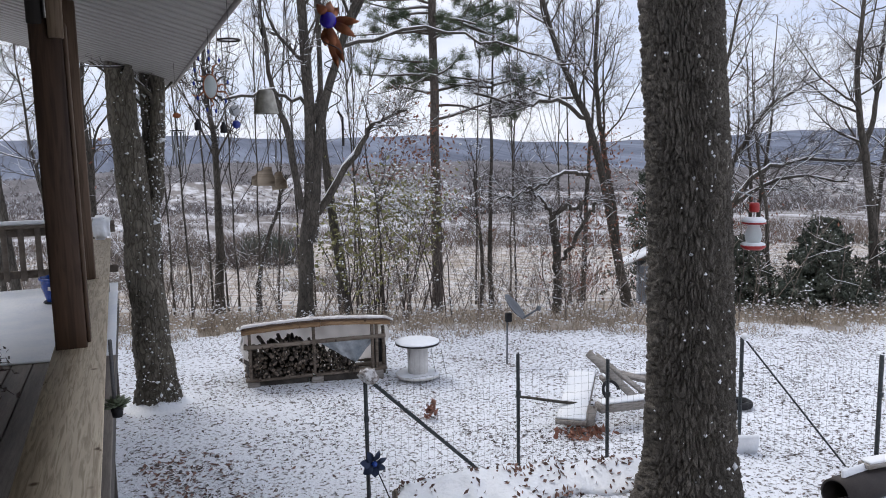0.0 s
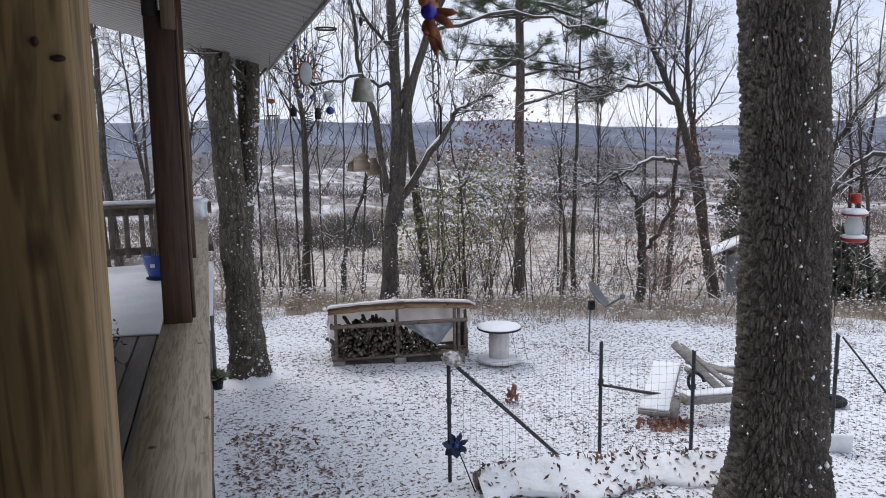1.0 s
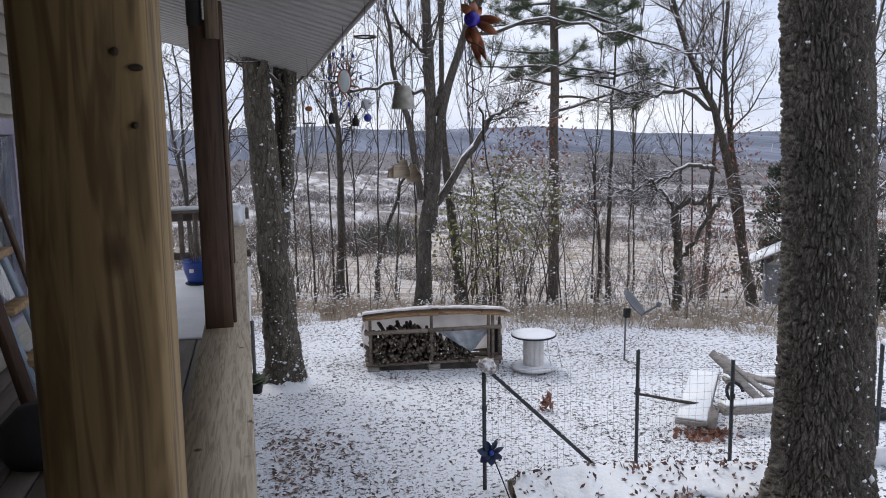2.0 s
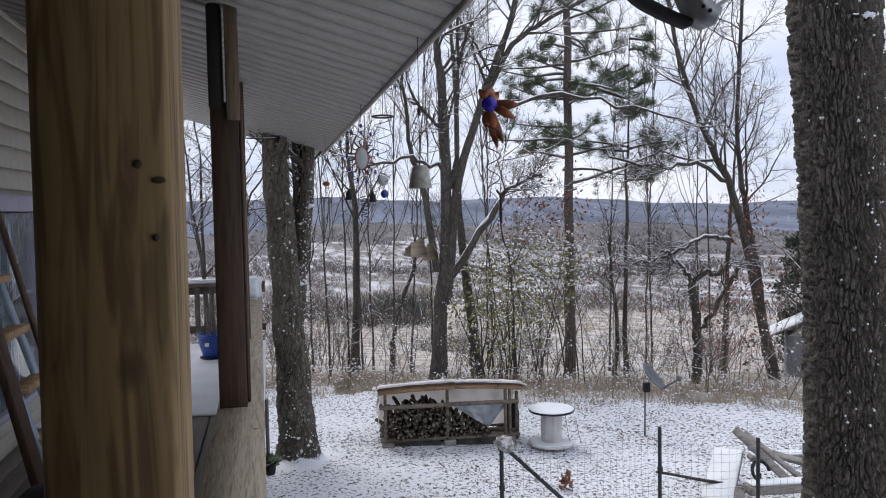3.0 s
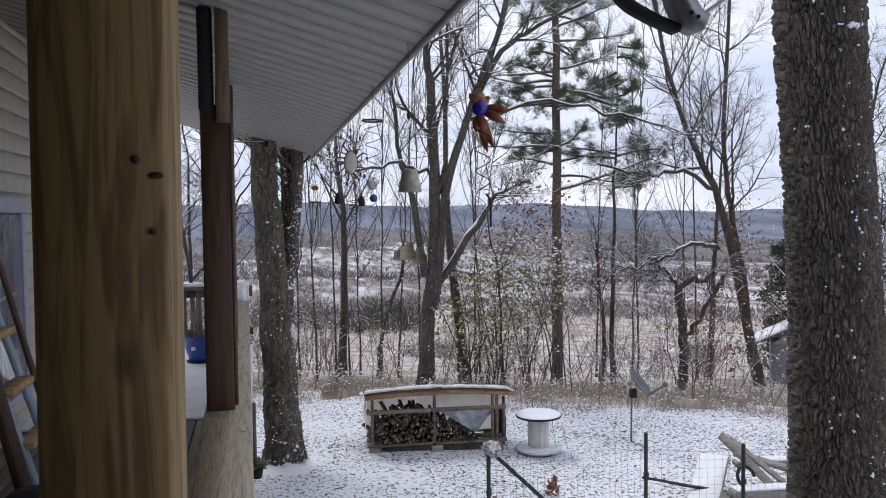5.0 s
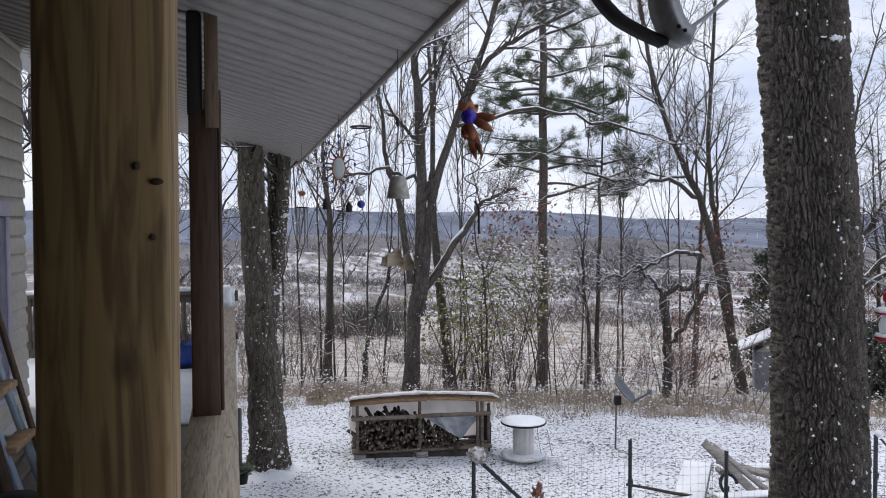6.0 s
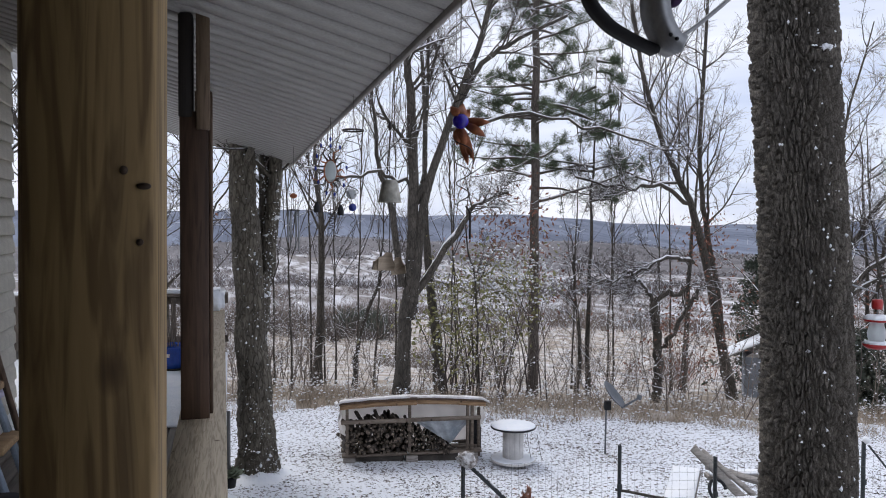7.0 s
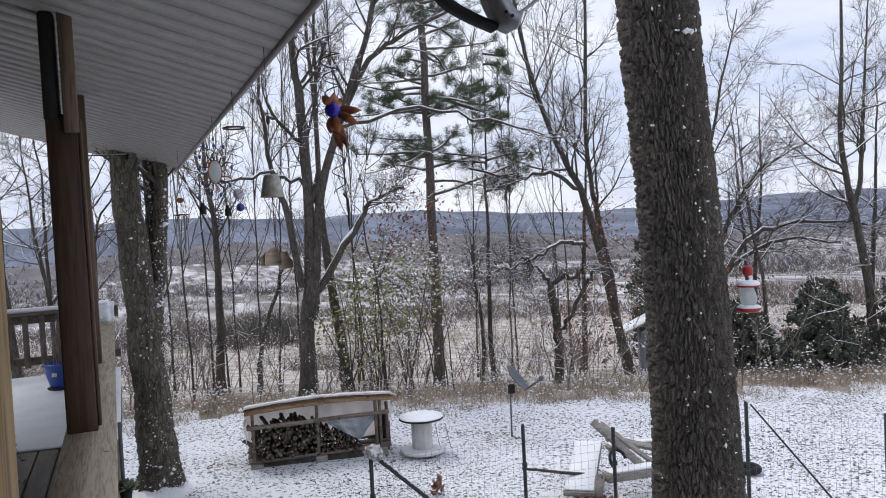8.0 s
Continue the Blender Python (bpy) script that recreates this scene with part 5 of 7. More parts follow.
# ---- yard things ----
def wood_store():
    root = thing("wood_store", (2.35, 10.3, 0), "low pallet wood store with plastic sheet back and snowy roof", "wood store")
    a, b = Vector((1.42, 10.14, 0)), Vector((3.28, 9.95, 0))
    along = (b - a).normalized()
    back = Vector((-along.y, along.x, 0))
    turn = Matrix.Rotation(math.atan2(along.y, along.x), 4, "Z")

    def at(u, v, z):
        return a + along * u + back * v + Vector((0, 0, z))

    def slab(name, u0, u1, v0, v1, z0, z1, material, label="", bev=0.005):
        c = at((u0 + u1) / 2, (v0 + v1) / 2, (z0 + z1) / 2)
        return part(name, Shape().box((u1 - u0, v1 - v0, z1 - z0), Matrix.Translation(c) @ turn, bev), material, root, label)

    L = (b - a).length

    def bow(u):
        return 0.055 - 0.02 * u / L + 0.045 * (1 - (2 * u / L - 1) ** 2)

    def strip(name, u0, u1, v0, v1, z0, z1, material, label="", seed=0):
        """A board that follows the bowed roof."""
        n, vs = 14, []
        for k in range(n):
            u = u0 + (u1 - u0) * k / (n - 1)
            w = 0.006 * noise.noise(Vector((u * 6, seed, 0)))
            vs += [at(u, v0, z0 + bow(u) + w), at(u, v1, z0 + bow(u) + w), at(u, v1, z1 + bow(u) - w), at(u, v0, z1 + bow(u) - w)]
        q = [(k * 4 + m_, k * 4 + (m_ + 1) % 4, k * 4 + 4 + (m_ + 1) % 4, k * 4 + 4 + m_) for k in range(n - 1) for m_ in range(4)]
        return part(name, Shape().add(vs, q + [(0, 3, 2, 1), (4 * n - 4, 4 * n - 3, 4 * n - 2, 4 * n - 1)]), material, root, label)

    for u in (0.0, 0.84, L - 0.2):
        slab("pallet_block", u, u + 0.16, -0.04, 0.08, -0.03, 0.085, WEATHER_GREY)
        slab("pallet_block", u, u + 0.14, 0.5, 0.6, -0.03, 0.085, PALLET_WOOD)
    for i, (u0, u1) in enumerate(((-0.02, 0.86), (0.9, L + 0.02))):
        slab("pallet_board", u0, u1, -0.02, 0.1, 0.09, 0.125, PALLET_WOOD)
        slab("pallet_board", u0, u1, 0.22, 0.34, 0.09, 0.125, PALLET_WOOD)
        slab("pallet_board", u0, u1, 0.5, 0.62, 0.09, 0.125, PALLET_WOOD)
        slab("pallet_runner", u0 + 0.1, u1 - 0.06, 0.02, 0.06, -0.02, 0.085, UNDER_WOOD)
    for u, lift in ((0.03, 0.06), (0.87, 0.09), (1.67, 0.06), (1.73, 0.06)):
        slab("upright", u, u + 0.04, -0.025, 0.02, 0.125, 0.70 + lift, PALLET_WOOD)
    slab("upright", L - 0.02, L + 0.02, 0.1, 0.14, 0.0, 0.68, PALLET_WOOD)
    for u in (0.02, 0.93, 1.8):
        slab("upright", u, u + 0.05, 0.58, 0.63, 0.125, 0.65, PALLET_WOOD)
    slab("cross_bar", -0.03, 0.84, -0.055, -0.028, 0.545, 0.60, PALLET_WOOD)
    slab("cross_bar", 0.845, L + 0.0, -0.057, -0.03, 0.55, 0.605, PALLET_WOOD)
    strip("fascia_board", -0.05, 0.98, -0.06, -0.03, 0.69, 0.765, FASCIA_WOOD, "raw orange sawn board", 1)
    strip("fascia_board", 0.985, L + 0.06, -0.062, -0.032, 0.70, 0.77, FASCIA_WOOD, "raw orange sawn board", 4)
    strip("edge_batten", -0.06, L + 0.07, -0.085, -0.055, 0.762, 0.788, STAIN_WOOD, "reddish-brown roof edge batten", 7)
    for i in range(4):
        strip("roof_board", -0.07, L + 0.08, -0.1 + 0.2 * i, 0.09 + 0.2 * i, 0.79 - 0.045 * i, 0.805 - 0.045 * i, PALLET_WOOD, "", 9 + i)

    def cloth(name, point, nu, nz, material, label):
        """A thin sheet over a grid of points, 4 mm thick along the store's depth."""
        vs = [point(i / (nu - 1), j / (nz - 1)) + back * (0.004 * side) for side in (0, 1) for i in range(nu) for j in range(nz)]
        q = [(i * nz + j, (i + 1) * nz + j, (i + 1) * nz + j + 1, i * nz + j + 1) for i in range(nu - 1) for j in range(nz - 1)]
        return part(name, Shape().add(vs, q + [tuple(k + nu * nz for k in reversed(f)) for f in q]), material, root, label, True)

    def fold(u, z):
        return 0.014 * math.sin(u * 23 + z * 6) + 0.012 * math.sin(u * 9 - z * 14) + 0.012 * noise.noise(Vector((u * 8, z * 8, 2)))

    cloth("back_sheet", lambda f, g: at(-0.03 + (L + 0.06) * f, 0.44 + fold(f * L, g), 0.14 + (0.58 + bow(f * L)) * g), 50, 16, TARP, "milky sheet of plastic")
    cloth("side_sheet", lambda f, g: at(-0.05 + 0.02 * math.sin(g * 9) + 0.03 * f, -0.02 + 0.5 * f, 0.36 + 0.08 * math.sin(f * 7) + (0.36 - 0.08 * f) * g), 16, 12, TARP, "torn milky plastic at the end")
    cloth("side_sheet", lambda f, g: at(L + 0.05 - 0.02 * math.sin(g * 9), 0.0 + 0.5 * f, 0.42 + 0.06 * math.sin(f * 9) + (0.3 - 0.08 * f) * g), 16, 12, TARP, "torn milky plastic at the end")

    def slack(f, g):
        low = 0.2 + (0.36 * (1 - f / 0.7) if f < 0.7 else 0.95 * (f - 0.7))
        return at(0.92 + 0.78 * f, 0.05 + 0.03 * math.sin(f * 3.1) * (1 - g) + fold(f, g) * 0.8, low + (0.56 - low) * g)

    cloth("hanging_plastic", slack, 40, 16, TARP_GREY, "grey-blue plastic hanging in a slack corner")
    # a snow-dusted sheet draped over the roof, drooping at its front edge
    nu, nv, vs = 70, 18, []
    for side in (0, 1):
        for i in range(nu):
            for j in range(nv):
                f, g = i / (nu - 1), j / (nv - 1)
                u, v = -0.1 + (L + 0.2) * f, -0.105 + 0.82 * g
                ragged = 0.03 * noise.noise(Vector((u * 5, 3, 0))) + 0.015 * noise.noise(Vector((u * 17, 5, 0)))
                lip = -0.016 * max(0, 1 - g * 9) * (1 + 14 * ragged) - 0.04 * max(0, 1 - f * 30) - 0.03 * max(0, 1 - (1 - f) * 24)
                z = 0.81 + bow(u) - 0.21 * (v + 0.1) + lip + 0.008 * noise.noise(Vector((u * 7, v * 7, 1))) + (0.026 + 0.4 * ragged if side else 0.0)
                vs.append(at(u, v + (ragged * 0.5 if j == 0 else 0), z))
    q = [(i * nv + j, (i + 1) * nv + j, (i + 1) * nv + j + 1, i * nv + j + 1) for i in range(nu - 1) for j in range(nv - 1)]
    edge = [i * nv for i in range(nu)] + [(nu - 1) * nv + j for j in range(1, nv)] + [i * nv + nv - 1 for i in range(nu - 2, -1, -1)] + list(range(nv - 2, 0, -1))
    rim = [(edge[k], edge[(k + 1) % len(edge)], edge[(k + 1) % len(edge)] + nu * nv, edge[k] + nu * nv) for k in range(len(edge))]
    single("snow_cover", Shape().add(vs, [tuple(reversed(f)) for f in q] + [tuple(k + nu * nv for k in f) for f in q] + rim), ROOF_SNOW, "thin snow over the draped wood store roof", "snow", smooth=True)
    # firewood: a heap that is high towards one end and slopes away
    rng = np.random.default_rng(9)
    z = 0.15
    while z < 0.6:
        u = 0.05 + 0.35 * max(0, z - 0.42)
        while u < 1.5:
            r_ = rng.uniform(0.017, 0.036) if u < 0.95 else rng.uniform(0.012, 0.025)
            top = np.interp(u, [0.05, 0.2, 0.4, 0.75, 1.0, 1.3, 1.5], [0.42, 0.5, 0.585, 0.59, 0.44, 0.3, 0.18])
            if z < top + rng.uniform(-0.03, 0.015):
                n, w0 = 8, rng.uniform(0, 6)
                c0 = at(u, 0.07 + rng.uniform(-0.13, 0.04), z + rng.uniform(-0.024, 0.024))
                ax = (back + Vector(tuple(rng.normal(0, 0.2, 3)))).normalized()
                ex, ez = along, ax.cross(along)
                prof = [(r_ * rng.uniform(0.7, 1.15)) for _ in range(n)]
                vs = [c0 + ax * d + (ex * math.cos(w0 + 2 * math.pi * k / n) + ez * math.sin(w0 + 2 * math.pi * k / n)) * prof[k] * g
                      for d, g in ((0.0, 0.86), (0.006, 1.0), (0.32, 1.0)) for k in range(n)]
                sh = Shape().add(vs, [(m_ * n + k, m_ * n + (k + 1) % n, m_ * n + n + (k + 1) % n, m_ * n + n + k) for m_ in (0, 1) for k in range(n)],
                                 [(0, k + 1, k) for k in range(1, n - 1)] + [(2 * n, 2 * n + k, 2 * n + k + 1) for k in range(1, n - 1)])
                log_ = single("firewood_log", sh, FIREWOOD, "split dark firewood log stacked under the roof", "log", "stacked firewood")
                log_.data.materials.append(CUT_END)
                for face in list(log_.data.polygons)[2 * n:]:
                    face.material_index = 1
            u += r_ * 2.0
        z += 0.047
    # loose sticks lying on the heap
    for k in range(26):
        u = rng.uniform(0.3, 1.45)
        top = np.interp(u, [0.05, 0.2, 0.4, 0.75, 1.0, 1.3, 1.5], [0.42, 0.5, 0.585, 0.59, 0.44, 0.3, 0.18])
        foot = at(u, -0.06, top - rng.uniform(0.05, 0.22))
        head = foot + along * rng.normal(0, 0.06) + back * 0.09 + Vector((0, 0, rng.uniform(0.08, 0.17)))
        single("kindling_stick", Shape().tubes(smooth_path([foot, (foot + head) / 2 + Vector((0.006, 0, 0)), head], 5), np.linspace(0.009, 0.006, 5), 6, True), FIREWOOD if k % 3 else CUT_END,
               "thin dark stick lying on the firewood", "stick", "stacked firewood")
    barrel = thing("drum", (3.3, 10.3, 0), "black plastic drum beside the wood store", "drum")
    part("body", Shape().lathe([(0.0, 0.0), (0.09, 0.0), (0.1, 0.03), (0.1, 0.44), (0.08, 0.47), (0.0, 0.47)], 20, pose(3.3, 10.3, 0)), BLACK, barrel, smooth=True)


ROOF_SNOW = mat("snow_dusted_sheet", (0.50, 0.45, 0.435), (0.76, 0.735, 0.73), 6.0, 0.7, bump_scale=40.0, low=0.28, high=0.46)
FIREWOOD = mat("firewood_bark", (0.035, 0.028, 0.023), (0.10, 0.08, 0.065), 20.0, 0.9, per_object=1.0)
CUT_END = mat("firewood_cut", (0.07, 0.055, 0.044), (0.25, 0.20, 0.155), 30.0, 0.85, per_object=1.0)
TARP_GREY = mat("grey_plastic", (0.26, 0.30, 0.34), (0.48, 0.51, 0.54), 5.0, 0.3)


def spool():
    x, y = 3.68, 9.74
    root = thing("cable_spool", (x, y, 0), "white-drummed wooden cable spool used as a table", "cable spool")
    part("bottom_flange", Shape().lathe([(0.0, 0.0), (0.30, 0.0), (0.305, 0.004), (0.305, 0.026), (0.3, 0.03), (0.0, 0.03)], 36, pose(x, y, 0.005)), SPOOL_WHITE, root, smooth=False)
    part("drum", Shape().lathe([(0.135, 0.03), (0.135, 0.45)], 30, pose(x, y, 0)), SPOOL_WHITE, root, smooth=True)
    for k in range(12):
        w = 2 * math.pi * k / 12
        part("stave", Shape().box((0.006, 0.066, 0.418), pose(x + 0.136 * math.cos(w), y + 0.136 * math.sin(w), 0.24, 0, 0, math.degrees(w)), 0.002), SPOOL_WHITE, root)
    part("top_flange", Shape().lathe([(0.0, 0.0), (0.302, 0.0), (0.308, 0.004), (0.308, 0.022), (0.302, 0.026), (0.0, 0.026)], 36, pose(x, y, 0.455)), BLACK, root, "dark-rimmed round top")
    single("snow_mound", Shape().lathe([(0.303, 0.0), (0.3, 0.01), (0.28, 0.016), (0.0, 0.02)], 36, pose(x, y, 0.482)), SNOW, "round cap of snow on the spool", "snow", smooth=True)
    single("snow_mound", Shape().lathe([(0.296, 0.0), (0.29, 0.01), (0.25, 0.014), (0.14, 0.016)], 36, pose(x, y, 0.036)), SNOW, "ring of snow on the spool foot", "snow", smooth=True)
    for dx in (0.19, 0.34):
        part("bent_wire", Shape().tubes(smooth_path([(x + dx - 0.03, y - 0.1, 0.41 if dx < 0.3 else 0.36), (x + dx, y - 0.1, 0.2), (x + dx + 0.03, y - 0.12, 0.02)], 8), np.full(8, 0.004), 5), WIRE, root)


def dish():
    root = thing("satellite_dish", (5.04, 9.7, 0), "grey satellite dish on a thin pole", "satellite dish")
    part("pole", Shape().tubes(np.array([(5.04, 9.7, 0), (5.06, 9.72, 0.66)])[None], np.array([[0.013, 0.012]]), 10, True), DISH_GREY, root)
    n = Vector((0.59, -0.45, 0.62)).normalized()
    m = Matrix.Translation((5.17, 9.7, 0.83)) @ n.to_track_quat("Z", "Y").to_matrix().to_4x4()
    prof = [(0.0, -0.04), (0.08, -0.036), (0.16, -0.018), (0.22, 0.006), (0.225, 0.012), (0.218, 0.014), (0.155, -0.01), (0.0, -0.032)]
    part("reflector", Shape().lathe([(r_ * 1.0, z) for r_, z in prof], 30, m), DISH_GREY, root, smooth=True)
    part("arm", beam(Shape(), (5.24, 9.62, 0.66), (5.47, 9.55, 0.8), 0.025, 0.025), DISH_GREY, root)
    part("receiver", Shape().box((0.06, 0.05, 0.07), pose(5.48, 9.55, 0.81, 0, 20, 0), 0.008), DISH_GREY, root)
    part("bracket", Shape().box((0.09, 0.07, 0.13), pose(5.08, 9.72, 0.68), 0.01), BLACK, root)


SACKING = mat("snowy_sacking", (0.24, 0.205, 0.18), (0.74, 0.73, 0.73), 26.0, 0.9, low=0.40, high=0.60, bump_scale=90.0)
FENCE = [(1.93, 6.33, 1.17), (3.5, 6.44, 1.14), (4.37, 6.2, 1.04), (5.83, 5.95, 1.15), (6.55, 4.93, 1.13), (7.4, 3.6, 1.13)]


def fence():
    root = thing("wire_fence", (4, 6.2, 0), "dark steel post fence with welded wire mesh", "fence")
    for x, y, h in FENCE:
        sh = Shape().box((0.036, 0.008, h + 0.1), pose(x, y, h / 2 - 0.05), 0.002).box((0.008, 0.03, h + 0.1), pose(x, y + 0.018, h / 2 - 0.05), 0.002)
        p = part("post", sh, STEEL, root)
        for k in range(int(h / 0.07)):
            part("stud", Shape().box((0.014, 0.012, 0.014), pose(x, y - 0.008, 0.1 + 0.07 * k), 0.002), STEEL, p)
        part("clip", Shape().box((0.045, 0.03, 0.05), pose(x, y - 0.004, h * 0.66), 0.004), STEEL, p)
    rng = np.random.default_rng(3)
    for (x0, y0, h0), (x1, y1, h1) in zip(FENCE[:-1], FENCE[1:]):
        a, b = np.array((x0, y0)), np.array((x1, y1))
        L = np.linalg.norm(b - a)
        top = min(h0, h1) - 0.05
        mesh_ = Shape()
        for i in range(13):
            z = 0.04 + (top - 0.04) * i / 12
            t = np.linspace(0, 1, 9)
            p = np.column_stack([a + (b - a) * t[:, None], z - 0.02 * np.sin(math.pi * t) + rng.normal(0, 0.003, 9)])
            p[:, 1] -= 0.014
            mesh_.tubes(p, np.full(9, 0.0012), 3)
        n = int(L / 0.065)
        for i in range(n):
            t = i / n
            q = a + (b - a) * t
            j = rng.normal(0, 0.004, 5)
            p = np.column_stack([np.full(5, q[0]) + j, np.full(5, q[1] - 0.014), np.linspace(0.02, top - 0.02 * math.sin(math.pi * t), 5)])
            mesh_.tubes(p, np.full(5, 0.0011), 3)
        tagged(part("wire_mesh", mesh_, WIRE, root, "rectangular welded wire mesh"), kind="stuff")
    brace = beam(Shape(), (1.97, 6.3, 1.12), (3.08, 6.42, 0.03), 0.035, 0.035)
    part("brace", brace, STEEL, root, "dark diagonal brace pole")
    part("brace", beam(Shape(), (5.85, 5.92, 1.12), (6.3, 5.06, 0.03), 0.017, 0.017), STEEL, root, "thin diagonal brace pole")
    f = rng.uniform(0, 1, 90)
    pts = np.array((1.97, 6.3, 1.12)) + f[:, None] * (np.array((3.08, 6.42, 0.03)) - np.array((1.97, 6.3, 1.12))) + np.array((0.012, -0.016, 0.016))
    v, t = clumps(rng, pts, 0.009, 0.7)
    tagged(part("lying_snow", Shape().add(v, None, t), SNOW_BIT, root), kind="stuff")
    # a wad of snow-covered sacking tied over the corner post
    bm = bmesh.new()
    bmesh.ops.create_icosphere(bm, subdivisions=4, radius=0.066)
    for v in bm.verts:
        v.co *= 1 + 0.5 * noise.noise(v.co * 19) + 0.22 * noise.noise(v.co * 47)
        v.co.x *= 1.25
    single("post_cover", Shape().take(bm, pose(1.96, 6.3, 1.17)), SACKING, "wad of snow-covered sacking on the corner post", "post cover", smooth=True)
    for x, y, h in (FENCE[3],):
        bm = bmesh.new()
        bmesh.ops.create_icosphere(bm, subdivisions=2, radius=0.035)
        single("snow_mound", Shape().take(bm, pose(x + 0.02, y, h + 0.01)), SNOW, "small cap of snow on a fence post", "snow", smooth=True)


def pinwheel():
    x, y, z = 1.93, 6.15, 0.43
    root = thing("pinwheel", (2.08, 6.05, 0), "dark blue metal flower pinwheel on a thin stake", "pinwheel")
    part("stake", Shape().tubes(smooth_path([(x, y + 0.01, z), (2.0, 6.12, 0.25), (2.09, 6.06, -0.02)], 8), np.full(8, 0.006), 6), BLACK, root)
    for k in range(7):
        w = 2 * math.pi * k / 7 + 0.25
        d = Vector((math.cos(w), 0, math.sin(w)))
        s = Vector((-math.sin(w), 0, math.cos(w)))
        vs = []
        for yy in (0.0, 0.003):
            for i in range(6):
                t = i / 5
                half = 0.032 * math.sin(math.pi * min(t * 0.92 + 0.08, 1)) + 0.003
                c = Vector((x, y - 0.015 + yy, z)) + d * (0.02 + 0.105 * t)
                vs += [c + s * half + Vector((0, -0.025 * math.sin(math.pi * t), 0)), c - s * half + Vector((0, 0.012, 0))]
        q = [(2 * i, 2 * i + 1, 2 * i + 3, 2 * i + 2) for i in range(5)]
        part("petal", Shape().add(vs, q + [tuple(12 + j for j in reversed(f)) for f in q]), NAVY, root)
    part("hub", Shape().lathe([(0.0, 0.03), (0.022, 0.02), (0.028, 0.0), (0.0, -0.01)], 12, pose(x, y - 0.02, z, 90)), BLUE_GLAZE, root, smooth=True)


def snow_log(p0, p1, r_, seed, label, heap=0.09):
    rng = np.random.default_rng(seed)
    path = smooth_path([p0, tuple((np.array(p0) + p1) / 2 + (0, 0.02, 0.015)), p1], 30, rng, 0.006)
    rr = np.full(30, r_) * (1 + rng.normal(0, 0.04, 30))
    root = single("log", Shape().tubes(path, rr, 14, True), OAK_BARK, label, "log")
    n, m = 90, 22
    pp = smooth_path(path, n)
    d = np.array(p1) - np.array(p0)
    d = d / np.linalg.norm(d)
    side = np.array((-d[1], d[0], 0))
    vs = []
    for i in range(n):
        e = min(1, min(i, n - 1 - i) / 4)
        for j in range(m):
            w = -0.15 + (math.pi + 0.3) * j / (m - 1)
            bulge = heap * e * (0.6 + 1.1 * noise.noise(Vector(pp[i] * 2.2) + Vector((0, 0, seed))) + 0.55 * noise.noise(Vector(pp[i] * 7.0) + Vector((0, math.cos(w), seed)))) * math.sin(max(0, min(math.pi, w))) ** 0.7
            rad = r_ * 1.02 + max(bulge, -0.02)
            spread = rad + 0.1 * math.cos(w) ** 4 * (1 + noise.noise(Vector(pp[i] * 2.5) + Vector((3 * math.cos(w), 0, 0))))
            if math.cos(w) < 0:
                spread += 0.26 * (-math.cos(w)) ** 3 * (0.8 + 0.9 * noise.noise(Vector(pp[i] * 3.1) + Vector((5, 0, 0))))
            vs.append(pp[i] + side * math.cos(w) * (spread + 0.02 * noise.noise(Vector(pp[i] * 9))) + np.array((0, 0, 1)) * math.sin(w) * rad)
    q = [(i * m + j, i * m + j + 1, (i + 1) * m + j + 1, (i + 1) * m + j) for i in range(n - 1) for j in range(m - 1)]
    single("snow_cover", Shape().add(vs, q), SNOW, "rounded snow lying along a fallen log", "snow", smooth=True)
    return np.array(vs).reshape(n, m, 3)


